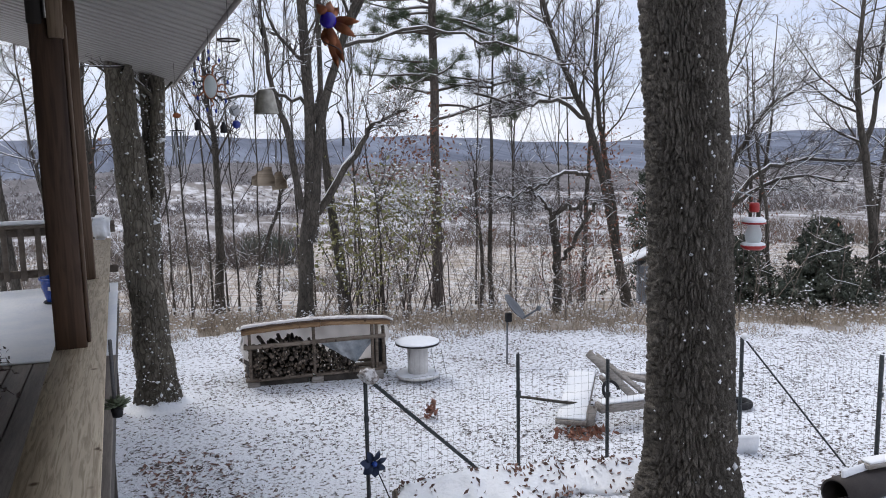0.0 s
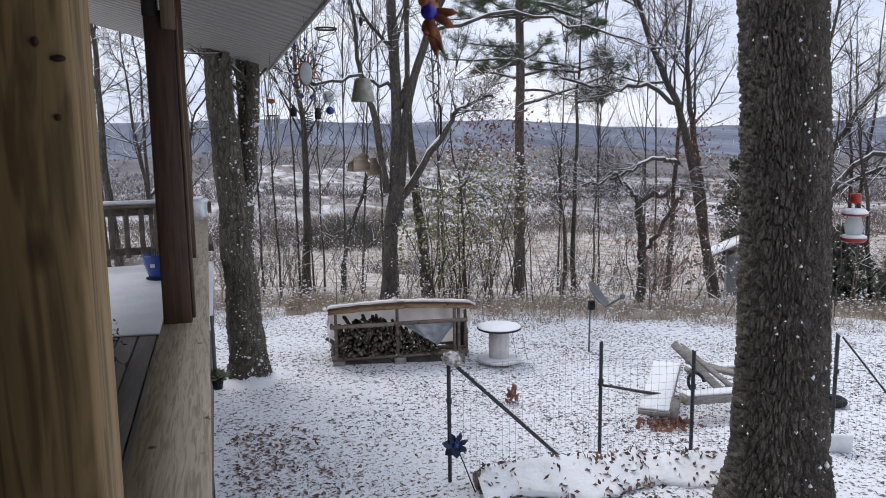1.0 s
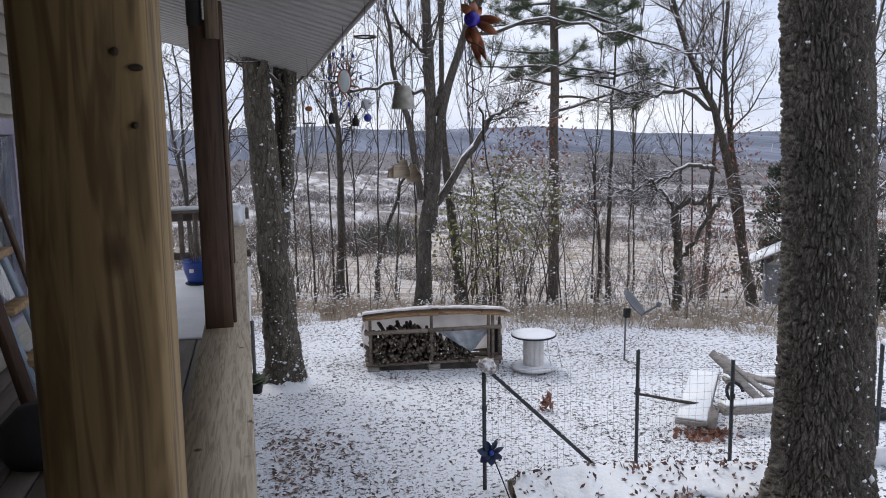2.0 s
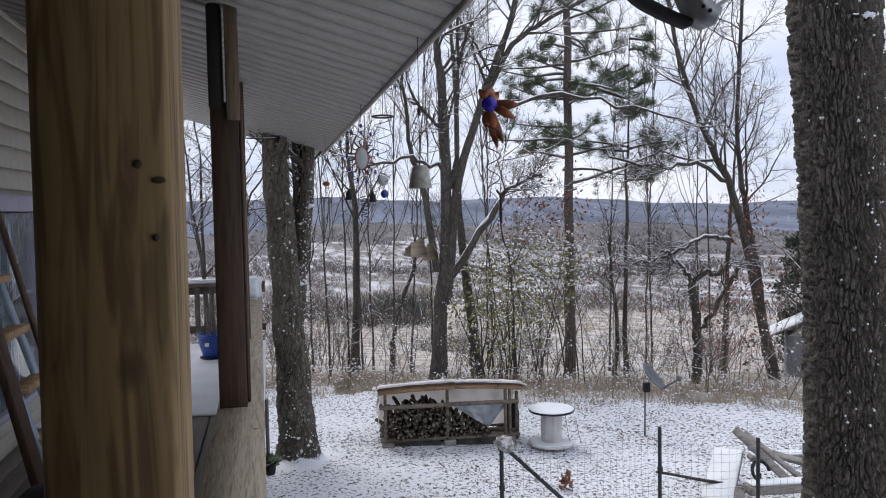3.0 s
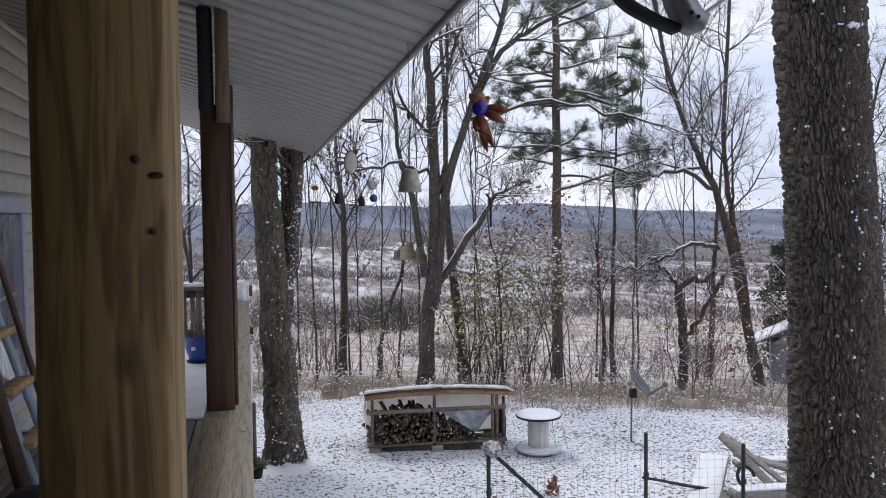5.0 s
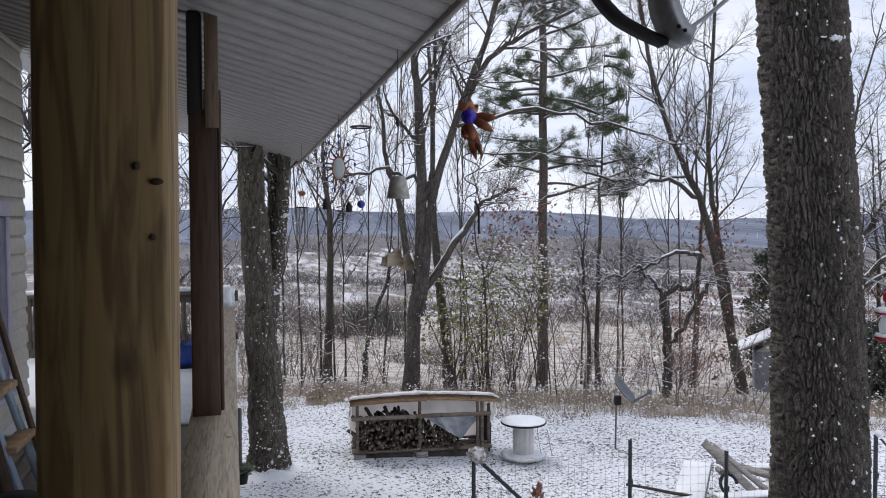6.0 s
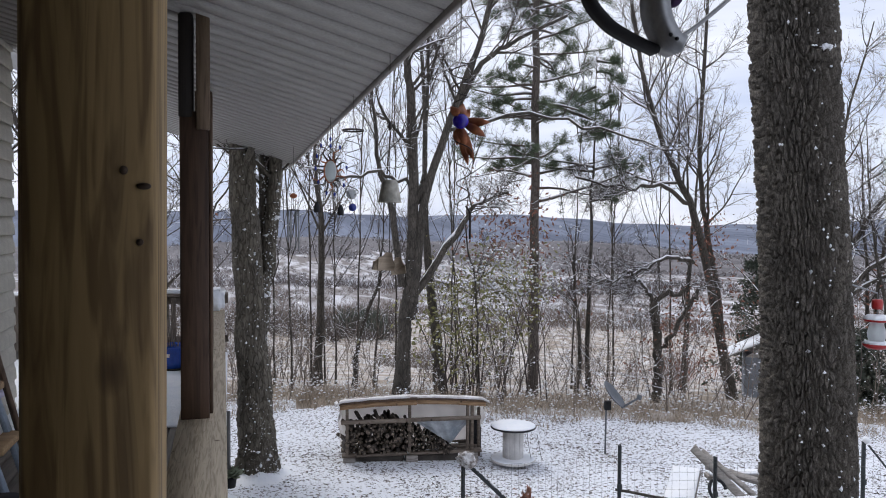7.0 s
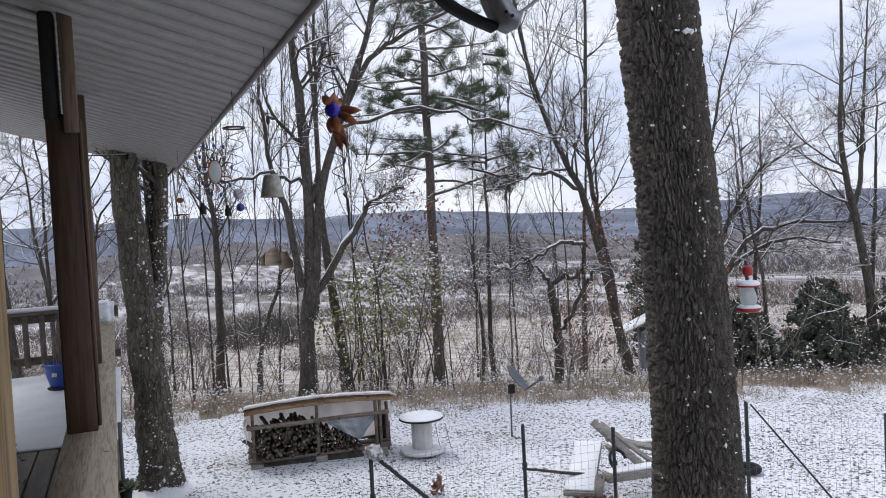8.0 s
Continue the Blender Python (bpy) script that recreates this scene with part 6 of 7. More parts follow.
def lumber():
    g = "scrap lumber pile"
    def plank(p0, p1, w, h, roll, label, material=WEATHER_GREY, snow=True):
        root = single("plank", beam(Shape(), p0, p1, w, h, roll), material, label, "plank", g)
        if snow:
            up_ = Vector((0, 0, h / 2 + 0.014))
            sh = beam(Shape(), Vector(p0) * 0.985 + Vector(p1) * 0.015 + up_, Vector(p1) * 0.985 + Vector(p0) * 0.015 + up_, w * 0.96, 0.03, roll, 0.011)
            single("snow_cover", sh, SNOW, "thick snow lying on a plank", "snow")
    plank((4.42, 6.97, 0.12), (5.2, 7.95, 0.3), 0.33, 0.05, 0, "wide board capped with smooth snow")
    plank((4.78, 6.98, 0.24), (6.3, 6.75, 0.26), 0.16, 0.09, 0, "snow-capped timber lying across the pile")
    plank((4.85, 7.3, 0.78), (5.35, 6.95, 0.2), 0.085, 0.035, 0.9, "weathered grey board leaning on the pile", snow=False)
    plank((5.0, 7.35, 0.72), (5.62, 7.0, 0.14), 0.07, 0.03, 0.5, "weathered grey board leaning on the pile", snow=False)
    plank((5.15, 7.5, 0.5), (6.2, 7.0, 0.2), 0.1, 0.04, 0.3, "weathered grey board slanting across the pile", snow=False)
    plank((4.62, 6.92, 0.02), (4.72, 7.0, 0.26), 0.1, 0.05, 0.4, "broken pale timber standing in the pile", snow=False)
    plank((5.3, 7.7, 0.3), (6.9, 7.3, 0.34), 0.14, 0.05, 0, "dark board under the snow")
    single("branch", Shape().tubes(smooth_path([(3.98, 7.4, 0.36), (4.2, 7.42, 0.3), (4.45, 7.3, 0.26), (4.75, 7.25, 0.2)], 12), np.linspace(0.014, 0.02, 12), 8, True), GREY_BARK, "grey fallen branch resting on the pile", "branch")
    hose = [(5.0 + 0.1 * math.cos(w), 7.05 + 0.05 * math.sin(w), 0.38 + 0.1 * math.sin(w)) for w in np.linspace(0, 5.6, 20)]
    single("hose", Shape().tubes(np.array(hose), np.full(20, 0.018), 8, True), BLACK, "looped black rubber hose on the pile", "hose")
    tyre = [(6.66 + 0.13 * math.cos(w), 6.85 + 0.12 * math.sin(w), 0.05) for w in np.linspace(0, 2 * math.pi, 25)]
    single("tyre", Shape().tubes(np.array(tyre), np.full(25, 0.042), 10), BLACK, "worn black tyre lying in the snow", "tyre")
    single("snow_block", Shape().box((0.26, 0.05, 0.22), pose(5.72, 5.75, 0.1, 14, 0, -25), 0.02), SNOW, "pale snow-covered board at the fence foot", "board")
    # culvert-like hollow log and snowy plank
    root = thing("hollow_log", (5.6, 4.58, 0), "dark hollow log end with snow on top", "log")
    m, L = between((5.58, 4.56, 0.1), (6.5, 4.66, 0.1))
    part("shell", Shape().lathe([(0.125, -L / 2), (0.14, -L / 2), (0.145, 0), (0.14, L / 2), (0.0, L / 2), (0.0, L / 2 - 0.02), (0.11, L / 2 - 0.02), (0.125, -L / 2)], 22, m), IRON, root)
    single("snow_cover", beam(Shape(), (5.66, 4.57, 0.242), (6.45, 4.65, 0.242), 0.035, 0.13, 0.0, 0.016), SNOW, "snow along the hollow log", "snow")
    plank((5.95, 4.6, 0.285), (7.3, 4.5, 0.285), 0.12, 0.04, 0, "snow-capped board on the log")
    bank = snow_log((2.13, 6.16, 0.02), (4.5, 5.82, 0.02), 0.105, 2, "fallen log with a pale sawn end", 0.085)
    part_end = Shape().lathe([(0.0, 0.004), (0.07, 0.004), (0.085, 0.0), (0.085, -0.02), (0.0, -0.02)], 16, Matrix.Translation((2.12, 6.162, 0.06)) @ Vector((-1, 0.14, 0)).to_track_quat("Z", "Y").to_matrix().to_4x4())
    single("log_end", part_end, CUT_END, "brown sawn end slab of the log", "log end")
    # leaf tufts on the log and a rust-coloured clod
    rng = np.random.default_rng(8)
    row = np.clip(rng.choice((0.03, 0.12, 0.3, 0.42, 0.5, 0.58, 0.66, 0.8, 0.9), 460) + rng.normal(0, 0.03, 460), 0, 0.99)[:270]
    pts = bank[(row * 90).astype(int), rng.integers(9, 22, 270)] + rng.normal(0, 1, (270, 3)) * (0.015, 0.01, 0.006) + (0, -0.008, 0.012)
    v, f = leaves(rng, pts, 0.03, 0)
    single("leaf_tufts", Shape().add(v, None, f), RUST_LEAF2, "dead leaves caught along the log", "leaves", kind="stuff")
    pts = np.vstack([np.array((3.23, 8.14, 0.06)) + rng.normal(0, 0.05, (40, 3)), np.array((4.55, 6.85, 0.04)) + rng.normal(0, 1, (120, 3)) * (0.16, 0.1, 0.03),
                     np.array((2.0, 5.2, 0.03)) + rng.normal(0, 1, (30, 3)) * (0.07, 0.05, 0.02)])
    v, f = leaves(rng, pts, 0.045, 0)
    single("rust_leaves", Shape().add(v, None, f), RUST_LEAF, "clumps of rust-brown leaves on the snow", "leaves", kind="stuff")
    n = 760
    x = np.abs(rng.normal(0, 0.55, n)) + 0.05
    y = rng.uniform(4.2, 8.2, n)
    pts = np.stack([x + 0.01, y, ground_z(x, y) + 0.012], 1)
    v, f = leaves(rng, pts, 0.036, 0)
    v = v.reshape(-1, 4, 3)
    mid = v.mean(1, keepdims=True)
    single("bare_leaves", Shape().add(mid + (v - mid) * (1, 1, 0.4), None, f), RUST_LEAF2, "brown leaves bare of snow along the deck", "leaves", kind="stuff")


RUST_LEAF2 = mat("brown_leaves", (0.11, 0.062, 0.05), (0.22, 0.125, 0.095), 2.0, 0.85, per_island=0.4)


def hut():
    """Built square to itself, then turned to face the yard."""
    root = thing("hut", (11.15, 16.0, 0.0), "small grey gabled hut with a snowy roof", "hut")
    x0, x1, y0, y1, zb, ze, zr = 0.45, 1.95, 0.0, 0.95, -1.4, 0.08, 0.66
    xm = (x0 + x1) / 2
    made = []
    made.append(part("wall", Shape().box((x1 - x0, 0.06, ze - zb), pose(xm, y1, (ze + zb) / 2), 0.004), HUT_GREY, root))
    made.append(part("wall", Shape().box((0.06, y1 - y0, ze - zb), pose(x0, (y0 + y1) / 2, (ze + zb) / 2), 0.004), HUT_GREY, root))
    made.append(part("wall", Shape().box((0.06, y1 - y0, ze - zb), pose(x1, (y0 + y1) / 2, (ze + zb) / 2), 0.004), HUT_GREY, root))
    # front wall round a dark opening
    made.append(part("wall", Shape().box((x1 - x0, 0.06, 0.72), pose(xm, y0, zb + 0.36), 0.004), HUT_GREY, root))
    made.append(part("wall", Shape().box((0.62, 0.06, 0.6), pose(x0 + 0.31, y0, zb + 1.02), 0.004), HUT_GREY, root))
    made.append(part("wall", Shape().box((0.5, 0.06, 0.6), pose(x1 - 0.25, y0, zb + 1.02), 0.004), HUT_GREY, root))
    made.append(part("wall", Shape().box((x1 - x0, 0.06, 0.16), pose(xm, y0, ze - 0.08), 0.004), HUT_GREY, root))
    for a, b in (((x0 + 0.6, y0 - 0.03, zb + 0.72), (x1 - 0.5, y0 - 0.03, zb + 0.72)), ((x0 + 0.6, y0 - 0.03, zb + 0.74), (x0 + 0.6, y0 - 0.03, ze - 0.16)), ((x1 - 0.5, y0 - 0.03, zb + 0.74), (x1 - 0.5, y0 - 0.03, ze - 0.16))):
        made.append(part("window_frame", beam(Shape(), a, b, 0.05, 0.03), TRIM, root))
    for yy in (y0, y1):
        made.append(part("gable", Shape().add([(x0, yy - 0.03, ze), (x1, yy - 0.03, ze), (xm, yy - 0.03, zr - 0.04), (x0, yy + 0.03, ze), (x1, yy + 0.03, ze), (xm, yy + 0.03, zr - 0.04)],
                                  [(0, 1, 4, 3), (1, 2, 5, 4), (2, 0, 3, 5)], [(0, 2, 1), (3, 4, 5)]), TRIM, root))
    for sx in (-1, 1):
        xe = xm + sx * ((x1 - x0) / 2 + 0.5)
        for nm, lo_, hi_, mt in (("roof", 0.0, 0.03, GREY_METAL), ("snow_cover", 0.031, 0.055, SNOW)):
            pts = [(px, py, pz + dz) for dz in (lo_, hi_) for px, pz in ((xm, zr), (xe, ze - 0.06)) for py in (y0 - 0.18, y1 + 0.12)]
            sh = Shape().add(pts, [(0, 1, 3, 2), (4, 6, 7, 5), (0, 4, 5, 1), (2, 3, 7, 6), (0, 2, 6, 4), (1, 5, 7, 3)])
            if nm == "roof":
                made.append(part(nm, sh, mt, root))
            else:
                made.append(single(nm, sh, mt, "snow on the hut roof", "snow"))
    turned = Matrix.Translation((11.5, 16.0, 0)) @ Matrix.Rotation(radians(-33), 4, "Z")
    for ob in made:
        ob.data.transform(turned)


def feeder():
    x, y = 4.72, 4.72
    root = thing("hummingbird_feeder", (x, y, 2.28), "red and clear hummingbird feeder hung from the oak", "bird feeder")
    m = pose(x, y, 0)
    part("base_dish", Shape().lathe([(0.0, 2.275), (0.07, 2.28), (0.095, 2.3), (0.097, 2.315), (0.06, 2.325), (0.0, 2.33)], 24, m), RED, root, "red feeding dish", True)
    part("bottle", Shape().lathe([(0.045, 2.325), (0.062, 2.36), (0.066, 2.4), (0.055, 2.44), (0.045, 2.47), (0.045, 2.49)], 24, m), WHITE_FACE, root, "clear ribbed bottle", True)
    part("cap", Shape().lathe([(0.0, 2.485), (0.09, 2.487), (0.097, 2.497), (0.08, 2.51), (0.0, 2.515)], 24, m), RED, root, "", True)
    part("ant_guard", Shape().lathe([(0.0, 2.58), (0.036, 2.58), (0.04, 2.6), (0.04, 2.64), (0.033, 2.655), (0.0, 2.655)], 18, m), RED, root, "small red cup above the bottle", True)
    part("hanger", Shape().tubes(np.array([(x, y, 2.5), (x, y, 2.6), (x, y, 2.7)])[None], np.full((1, 3), 0.004), 6), WIRE, root)
    part("hook_arm", Shape().tubes(smooth_path([(4.5, 4.82, 2.78), (4.62, 4.77, 2.74), (x, y, 2.7)], 8), np.full(8, 0.007), 6), GREY_METAL, root)
    single("snow_mound", Shape().lathe([(0.09, 2.5), (0.095, 2.515), (0.07, 2.535), (0.0, 2.54)], 20, m), SNOW, "snow on the feeder cap", "snow", smooth=True)
    single("snow_mound", Shape().lathe([(0.092, 2.314), (0.095, 2.326), (0.07, 2.338), (0.05, 2.338)], 20, m), SNOW, "snow on the feeder dish", "snow", smooth=True)


# ---- hanging ornaments under the eave ----
def cord(root, x, y, z0, z1, r_=0.0018):
    part("cord", Shape().tubes(np.array([(x, y, z0), (x, y, (z0 + z1) / 2), (x, y, z1)])[None], np.full((1, 3), r_), 5), IRON, root)


def coil(x, y, z0, z1, r0, r1, turns, n=90):
    t = np.linspace(0, 1, n)
    rr = r0 + (r1 - r0) * t
    return np.stack([x + rr * np.cos(2 * math.pi * turns * t), y + rr * np.sin(2 * math.pi * turns * t), z0 + (z1 - z0) * t], 1)


def ball(radius, x, y, z, sx=1, sy=1, sz=1):
    bm = bmesh.new()
    bmesh.ops.create_uvsphere(bm, u_segments=18, v_segments=12, radius=radius)
    return Shape().take(bm, Matrix.Translation((x, y, z)) @ Matrix.Diagonal((sx, sy, sz, 1)))


def ornaments():
    roof_z = lambda x: soffit_z(x)
    # bell with a plywood cut-out below
    x, y = 0.7, 3.5
    b = thing("bell", (x, y, 3.3), "grey patinated metal bell hanging on a cord", "bell", "hanging ornaments")
    part("body", Shape().lathe([(0.056, 3.305), (0.054, 3.312), (0.045, 3.36), (0.038, 3.395), (0.03, 3.41), (0.0, 3.412), (0.0, 3.405), (0.028, 3.402), (0.036, 3.39), (0.05, 3.31), (0.056, 3.305)], 26, pose(x, y, 0.0)), BELL, b, smooth=True)
    cord(b, x, y, 3.41, roof_z(x) + 0.01)
    cord(b, x, y, 3.05, 3.4)
    part("bead", ball(0.009, x, y, 3.66, 1, 1, 2.4), IRON, b)
    cut = thing("plywood_cutout", (x, y, 2.97), "pale plywood cut-out panels hanging below the bell", "ornament", "hanging ornaments")
    for dx, w, h, dz, turn, dy in ((-0.015, 0.08, 0.085, 0.01, 8, 0.0), (0.042, 0.07, 0.08, -0.012, -22, 0.012), (-0.055, 0.045, 0.055, -0.005, 25, 0.02)):
        shape2 = [(-0.5, -0.5), (0.5, -0.5), (0.52, -0.1), (0.38, 0.12), (0.3, 0.5), (-0.05, 0.5), (-0.22, 0.3), (-0.5, 0.22)]
        m_ = pose(x + dx, y + dy, 3.02 + dz, 0, turn * 0.4, turn)
        vs = [m_ @ Vector((px_ * w, yy, pz_ * h)) for yy in (-0.004, 0.004) for px_, pz_ in shape2]
        c_ = len(shape2)
        part("panel", Shape().add(vs, [(i, (i + 1) % c_, c_ + (i + 1) % c_, c_ + i) for i in range(c_)],
                                  [(0, i, i + 1) for i in range(1, c_ - 1)] + [(c_, c_ + i + 1, c_ + i) for i in range(1, c_ - 1)]), CUTOUT, cut)
    # spiral ring
    x, y = 0.7, 4.62
    s = thing("wind_spiral", (x, y, 3.4), "dark wire spiral wind spinner under a ring", "wind spinner", "hanging ornaments")
    ring = np.array([(x + 0.062 * math.cos(w), y + 0.062 * math.sin(w), 3.77) for w in np.linspace(0, 2 * math.pi, 30)])
    part("ring", Shape().tubes(ring, np.full(30, 0.006), 6), IRON, s)
    part("coil", Shape().tubes(coil(x, y, 3.76, 3.38, 0.055, 0.03, 4.2), np.full(90, 0.0022), 4), IRON, s)
    cord(s, x, y, 3.77, roof_z(x) + 0.01)
    # sun-framed glass disc with beads, bottles and a blue ball
    x, y = 0.7, 5.72
    s = thing("sun_catcher", (x, y, 3.2), "sun-shaped suncatcher with pale oval glass and blue beads", "suncatcher", "hanging ornaments")
    part("oval", Shape().lathe([(0.0, 0.012), (0.04, 0.01), (0.056, 0.0), (0.04, -0.006), (0.0, -0.006)], 26, pose(x, y, 3.595, 90, 0, -12) @ Matrix.Diagonal((0.8, 1.45, 1, 1))), WHITE_FACE, s, "pale etched oval glass", True)
    rim = np.array([(x + 0.047 * math.cos(w), y + 0.002, 3.595 + 0.085 * math.sin(w)) for w in np.linspace(0, 2 * math.pi, 34)])
    part("rim", Shape().tubes(rim, np.full(34, 0.006), 6), COPPER, s, "copper rim")
    for k in range(16):
        w = 2 * math.pi * k / 16
        c, q = math.cos(w), math.sin(w)
        a = (x + 0.05 * c, y, 3.595 + 0.09 * q)
        ln = 0.085 if k % 2 else 0.055
        m_ = (x + (0.05 + ln * 0.6) * c - 0.016 * q, y, 3.595 + (0.09 + ln * 0.6) * q + 0.016 * c)
        e = (x + (0.05 + ln) * c + 0.012 * q, y, 3.595 + (0.09 + ln) * q - 0.012 * c)
        part("ray", Shape().tubes(smooth_path([a, m_, e], 7), np.linspace(0.007, 0.003, 7), 5), COPPER if k % 3 == 0 else IRON, s)
    for dx, dz in ((0.0, 0.24), (-0.07, 0.19), (0.07, 0.18), (-0.1, 0.11), (-0.11, 0.02), (0.12, 0.03), (-0.09, -0.08), (0.1, -0.1), (-0.03, -0.16), (0.03, -0.17), (0.0, 0.19)):
        part("bead", ball(0.011, x + dx, y, 3.595 + dz, 0.8, 0.8, 1.5), BLUE_GLASS, s, "small blue glass bead")
    part("hanger", Shape().tubes(np.array([(x, y, 3.68), (x, y, 3.85), (x, y, roof_z(x) + 0.01)])[None], np.full((1, 3), 0.002), 5), IRON, s)
    part("spring", Shape().tubes(coil(x + 0.01, y, 3.32, 3.16, 0.03, 0.02, 6), np.full(90, 0.003), 4), IRON, s)
    for dx, top, low in ((-0.1, 3.36, 3.29), (0.075, 3.34, 3.27)):
        j = part("bottle", Shape().lathe([(0.0, low), (0.022, low), (0.024, low + 0.006), (0.023, low + 0.05), (0.012, low + 0.065), (0.012, low + 0.08), (0.0, low + 0.08)], 14, pose(x + dx, y, 0)), BLACK, s, "dark little bottle", True)
        part("wire", Shape().tubes(np.array([(x + dx, y, low + 0.08), (x + dx * 0.8, y, 3.45), (x + dx * 0.5, y, 3.51)])[None], np.full((1, 3), 0.0016), 4), IRON, j)
    g = part("ball", ball(0.03, x + 0.165, y, 3.33), BLUE_GLASS, s, "cobalt blue glass ball", True)
    part("wire", Shape().tubes(np.array([(x + 0.165, y, 3.36), (x + 0.13, y, 3.45), (x + 0.05, y, 3.52)])[None], np.full((1, 3), 0.0016), 4), IRON, g)
    part("twist", Shape().tubes(coil(x + 0.165, y, 3.3, 3.1, 0.018, 0.012, 3), np.full(90, 0.0022), 4), IRON, g)
    part("plate", Shape().lathe([(0.0, 0.004), (0.035, 0.002), (0.04, 0.0), (0.0, -0.004)], 18, pose(x + 0.16, y + 0.02, 3.43, 80, 15, 0)), GREY_METAL, s, "small round metal plate")
    # tubular chime further along
    x, y = 0.62, 8.2
    c = thing("wind_chime", (x, y, 2.9), "thin tubular wind chime under the eave", "wind chime", "hanging ornaments")
    part("disc", Shape().lathe([(0.0, 3.345), (0.07, 3.345), (0.072, 3.355), (0.0, 3.36)], 18, pose(x, y, 0)), IRON, c)
    for k in range(6):
        w = k * math.pi / 3
        part("tube", Shape().tubes(np.array([(x + 0.055 * math.cos(w), y + 0.055 * math.sin(w), 3.34), (x + 0.055 * math.cos(w), y + 0.055 * math.sin(w), 2.92 + 0.03 * k)])[None], np.full((1, 2), 0.007), 8, True), GREY_METAL, c)
    cord(c, x, y, 3.36, roof_z(x) + 0.01)
    part("ornament", ball(0.03, x, y, 3.5, 1.3, 0.5, 0.9), COPPER, c, "small copper shape")
    # copper flower spinner
    x, y, z = 0.72, 2.42, 3.545
    f = thing("flower_spinner", (x, y, z), "rust-copper flower spinner with a blue glass centre", "wind spinner", "hanging ornaments")
    part("globe", ball(0.027, x, y, z, 1.0, 1.0, 0.95), BLUE_DEEP, f, "blue glass globe", True)
    for k, (ax, az, ln) in enumerate(((0.15, -1.0, 0.125), (0.3, -0.9, 0.115), (1.0, 0.0, 0.075), (0.75, -0.45, 0.075), (-0.5, 0.75, 0.035), (0.2, 0.95, 0.045), (0.6, 0.7, 0.03), (-0.15, -1.0, 0.06))):
        d = Vector((ax, -0.15 + 0.1 * (k % 3), az)).normalized()
        s = d.cross(Vector((0.15, 1, 0.1))).normalized()
        nrm = s.cross(d)
        vs = []
        for off in (0.0, 0.002):
            for i in range(8):
                t = i / 7
                half = 0.016 * math.sin(math.pi * (0.12 + 0.88 * t)) ** 0.8 * (1 - 0.3 * t) + 0.001
                cc = Vector((x, y, z)) + d * (0.022 + ln * t) + nrm * (0.02 * math.sin(t * 3 + k) + off)
                vs += [cc + s * half + nrm * 0.008, cc, cc - s * half + nrm * 0.008]
        q = []
        for i in range(7):
            q += [(3 * i, 3 * i + 1, 3 * i + 4, 3 * i + 3), (3 * i + 1, 3 * i + 2, 3 * i + 5, 3 * i + 4)]
        part("petal", Shape().add(vs, q + [tuple(24 + j for j in reversed(h)) for h in q]), COPPER, f, smooth=True)
    part("upper_coil", Shape().tubes(coil(x, y, z + 0.03, z + 0.2, 0.02, 0.035, 3.2), np.full(90, 0.0022), 5), IRON, f)
    part("lower_coil", Shape().tubes(coil(x + 0.01, y, z - 0.03, z - 0.28, 0.03, 0.02, 3.5), np.full(90, 0.0019), 5), IRON, f)
    part("tail_rod", Shape().tubes(np.array([(x + 0.02, y, z - 0.28), (x + 0.035, y, z - 0.3), (x + 0.035, y, z - 0.39)])[None], np.full((1, 3), 0.004), 6), IRON, f)
    cord(f, x, y, z + 0.2, roof_z(x) + 0.01)
    # strap-metal ornament close to the porch edge
    y = 1.17
    h = thing("strap_ornament", (0.7, y, 3.5), "hanging ornament of black strap and bent galvanised metal", "ornament", "hanging ornaments")
    def strap(name, pts, wide, thick, material, label=""):
        p = smooth_path(pts, 26)
        d = np.gradient(p, axis=0)
        d /= np.linalg.norm(d, axis=1, keepdims=True)
        side = np.array((0, 1.0, 0))
        nr = np.cross(d, side)
        vs = []
        for i in range(26):
            for a_, b_ in ((-1, -1), (1, -1), (1, 1), (-1, 1)):
                vs.append(p[i] + side * a_ * wide / 2 + nr[i] * b_ * thick / 2)
        q = [(i * 4 + k, i * 4 + (k + 1) % 4, (i + 1) * 4 + (k + 1) % 4, (i + 1) * 4 + k) for i in range(25) for k in range(4)]
        q += [(0, 3, 2, 1), (100, 101, 102, 103)]
        return part(name, Shape().add(vs, q), material, h, label)
    strap("black_strap", [(0.55, y, 3.72), (0.565, y, 3.6), (0.6, y, 3.55), (0.645, y, 3.525), (0.7, y, 3.505)], 0.03, 0.012, BLACK, "curved black strap")
    strap("bent_plate", [(0.69, y - 0.02, 3.7), (0.685, y - 0.02, 3.6), (0.69, y - 0.02, 3.555), (0.71, y - 0.02, 3.52), (0.73, y - 0.02, 3.51)], 0.05, 0.03, GREY_METAL, "bent galvanised plate with two rivets")
    strap("thin_bar", [(0.7, y, 3.508), (0.75, y, 3.535), (0.8, y, 3.57), (0.88, y, 3.64), (0.92, y, 3.7)], 0.012, 0.006, GREY_METAL)
    for dx, dz in ((0.0, 0.0), (0.012, -0.006)):
        part("rivet", ball(0.0035, 0.7 + dx, y - 0.047, 3.523 + dz), BLACK, h)
    part("tassel", ball(0.02, 0.733, y, 3.615, 1, 1, 1.6), PURPLE, h, "dark purple tassel")
    for px in (0.57, 0.69, 0.92):
        part("cord", Shape().tubes(np.array([(px, y, 3.69), (0.7, y, 3.85), (0.7, y, soffit_z(0.7) + 0.01)])[None], np.full((1, 3), 0.003), 5), IRON, h)


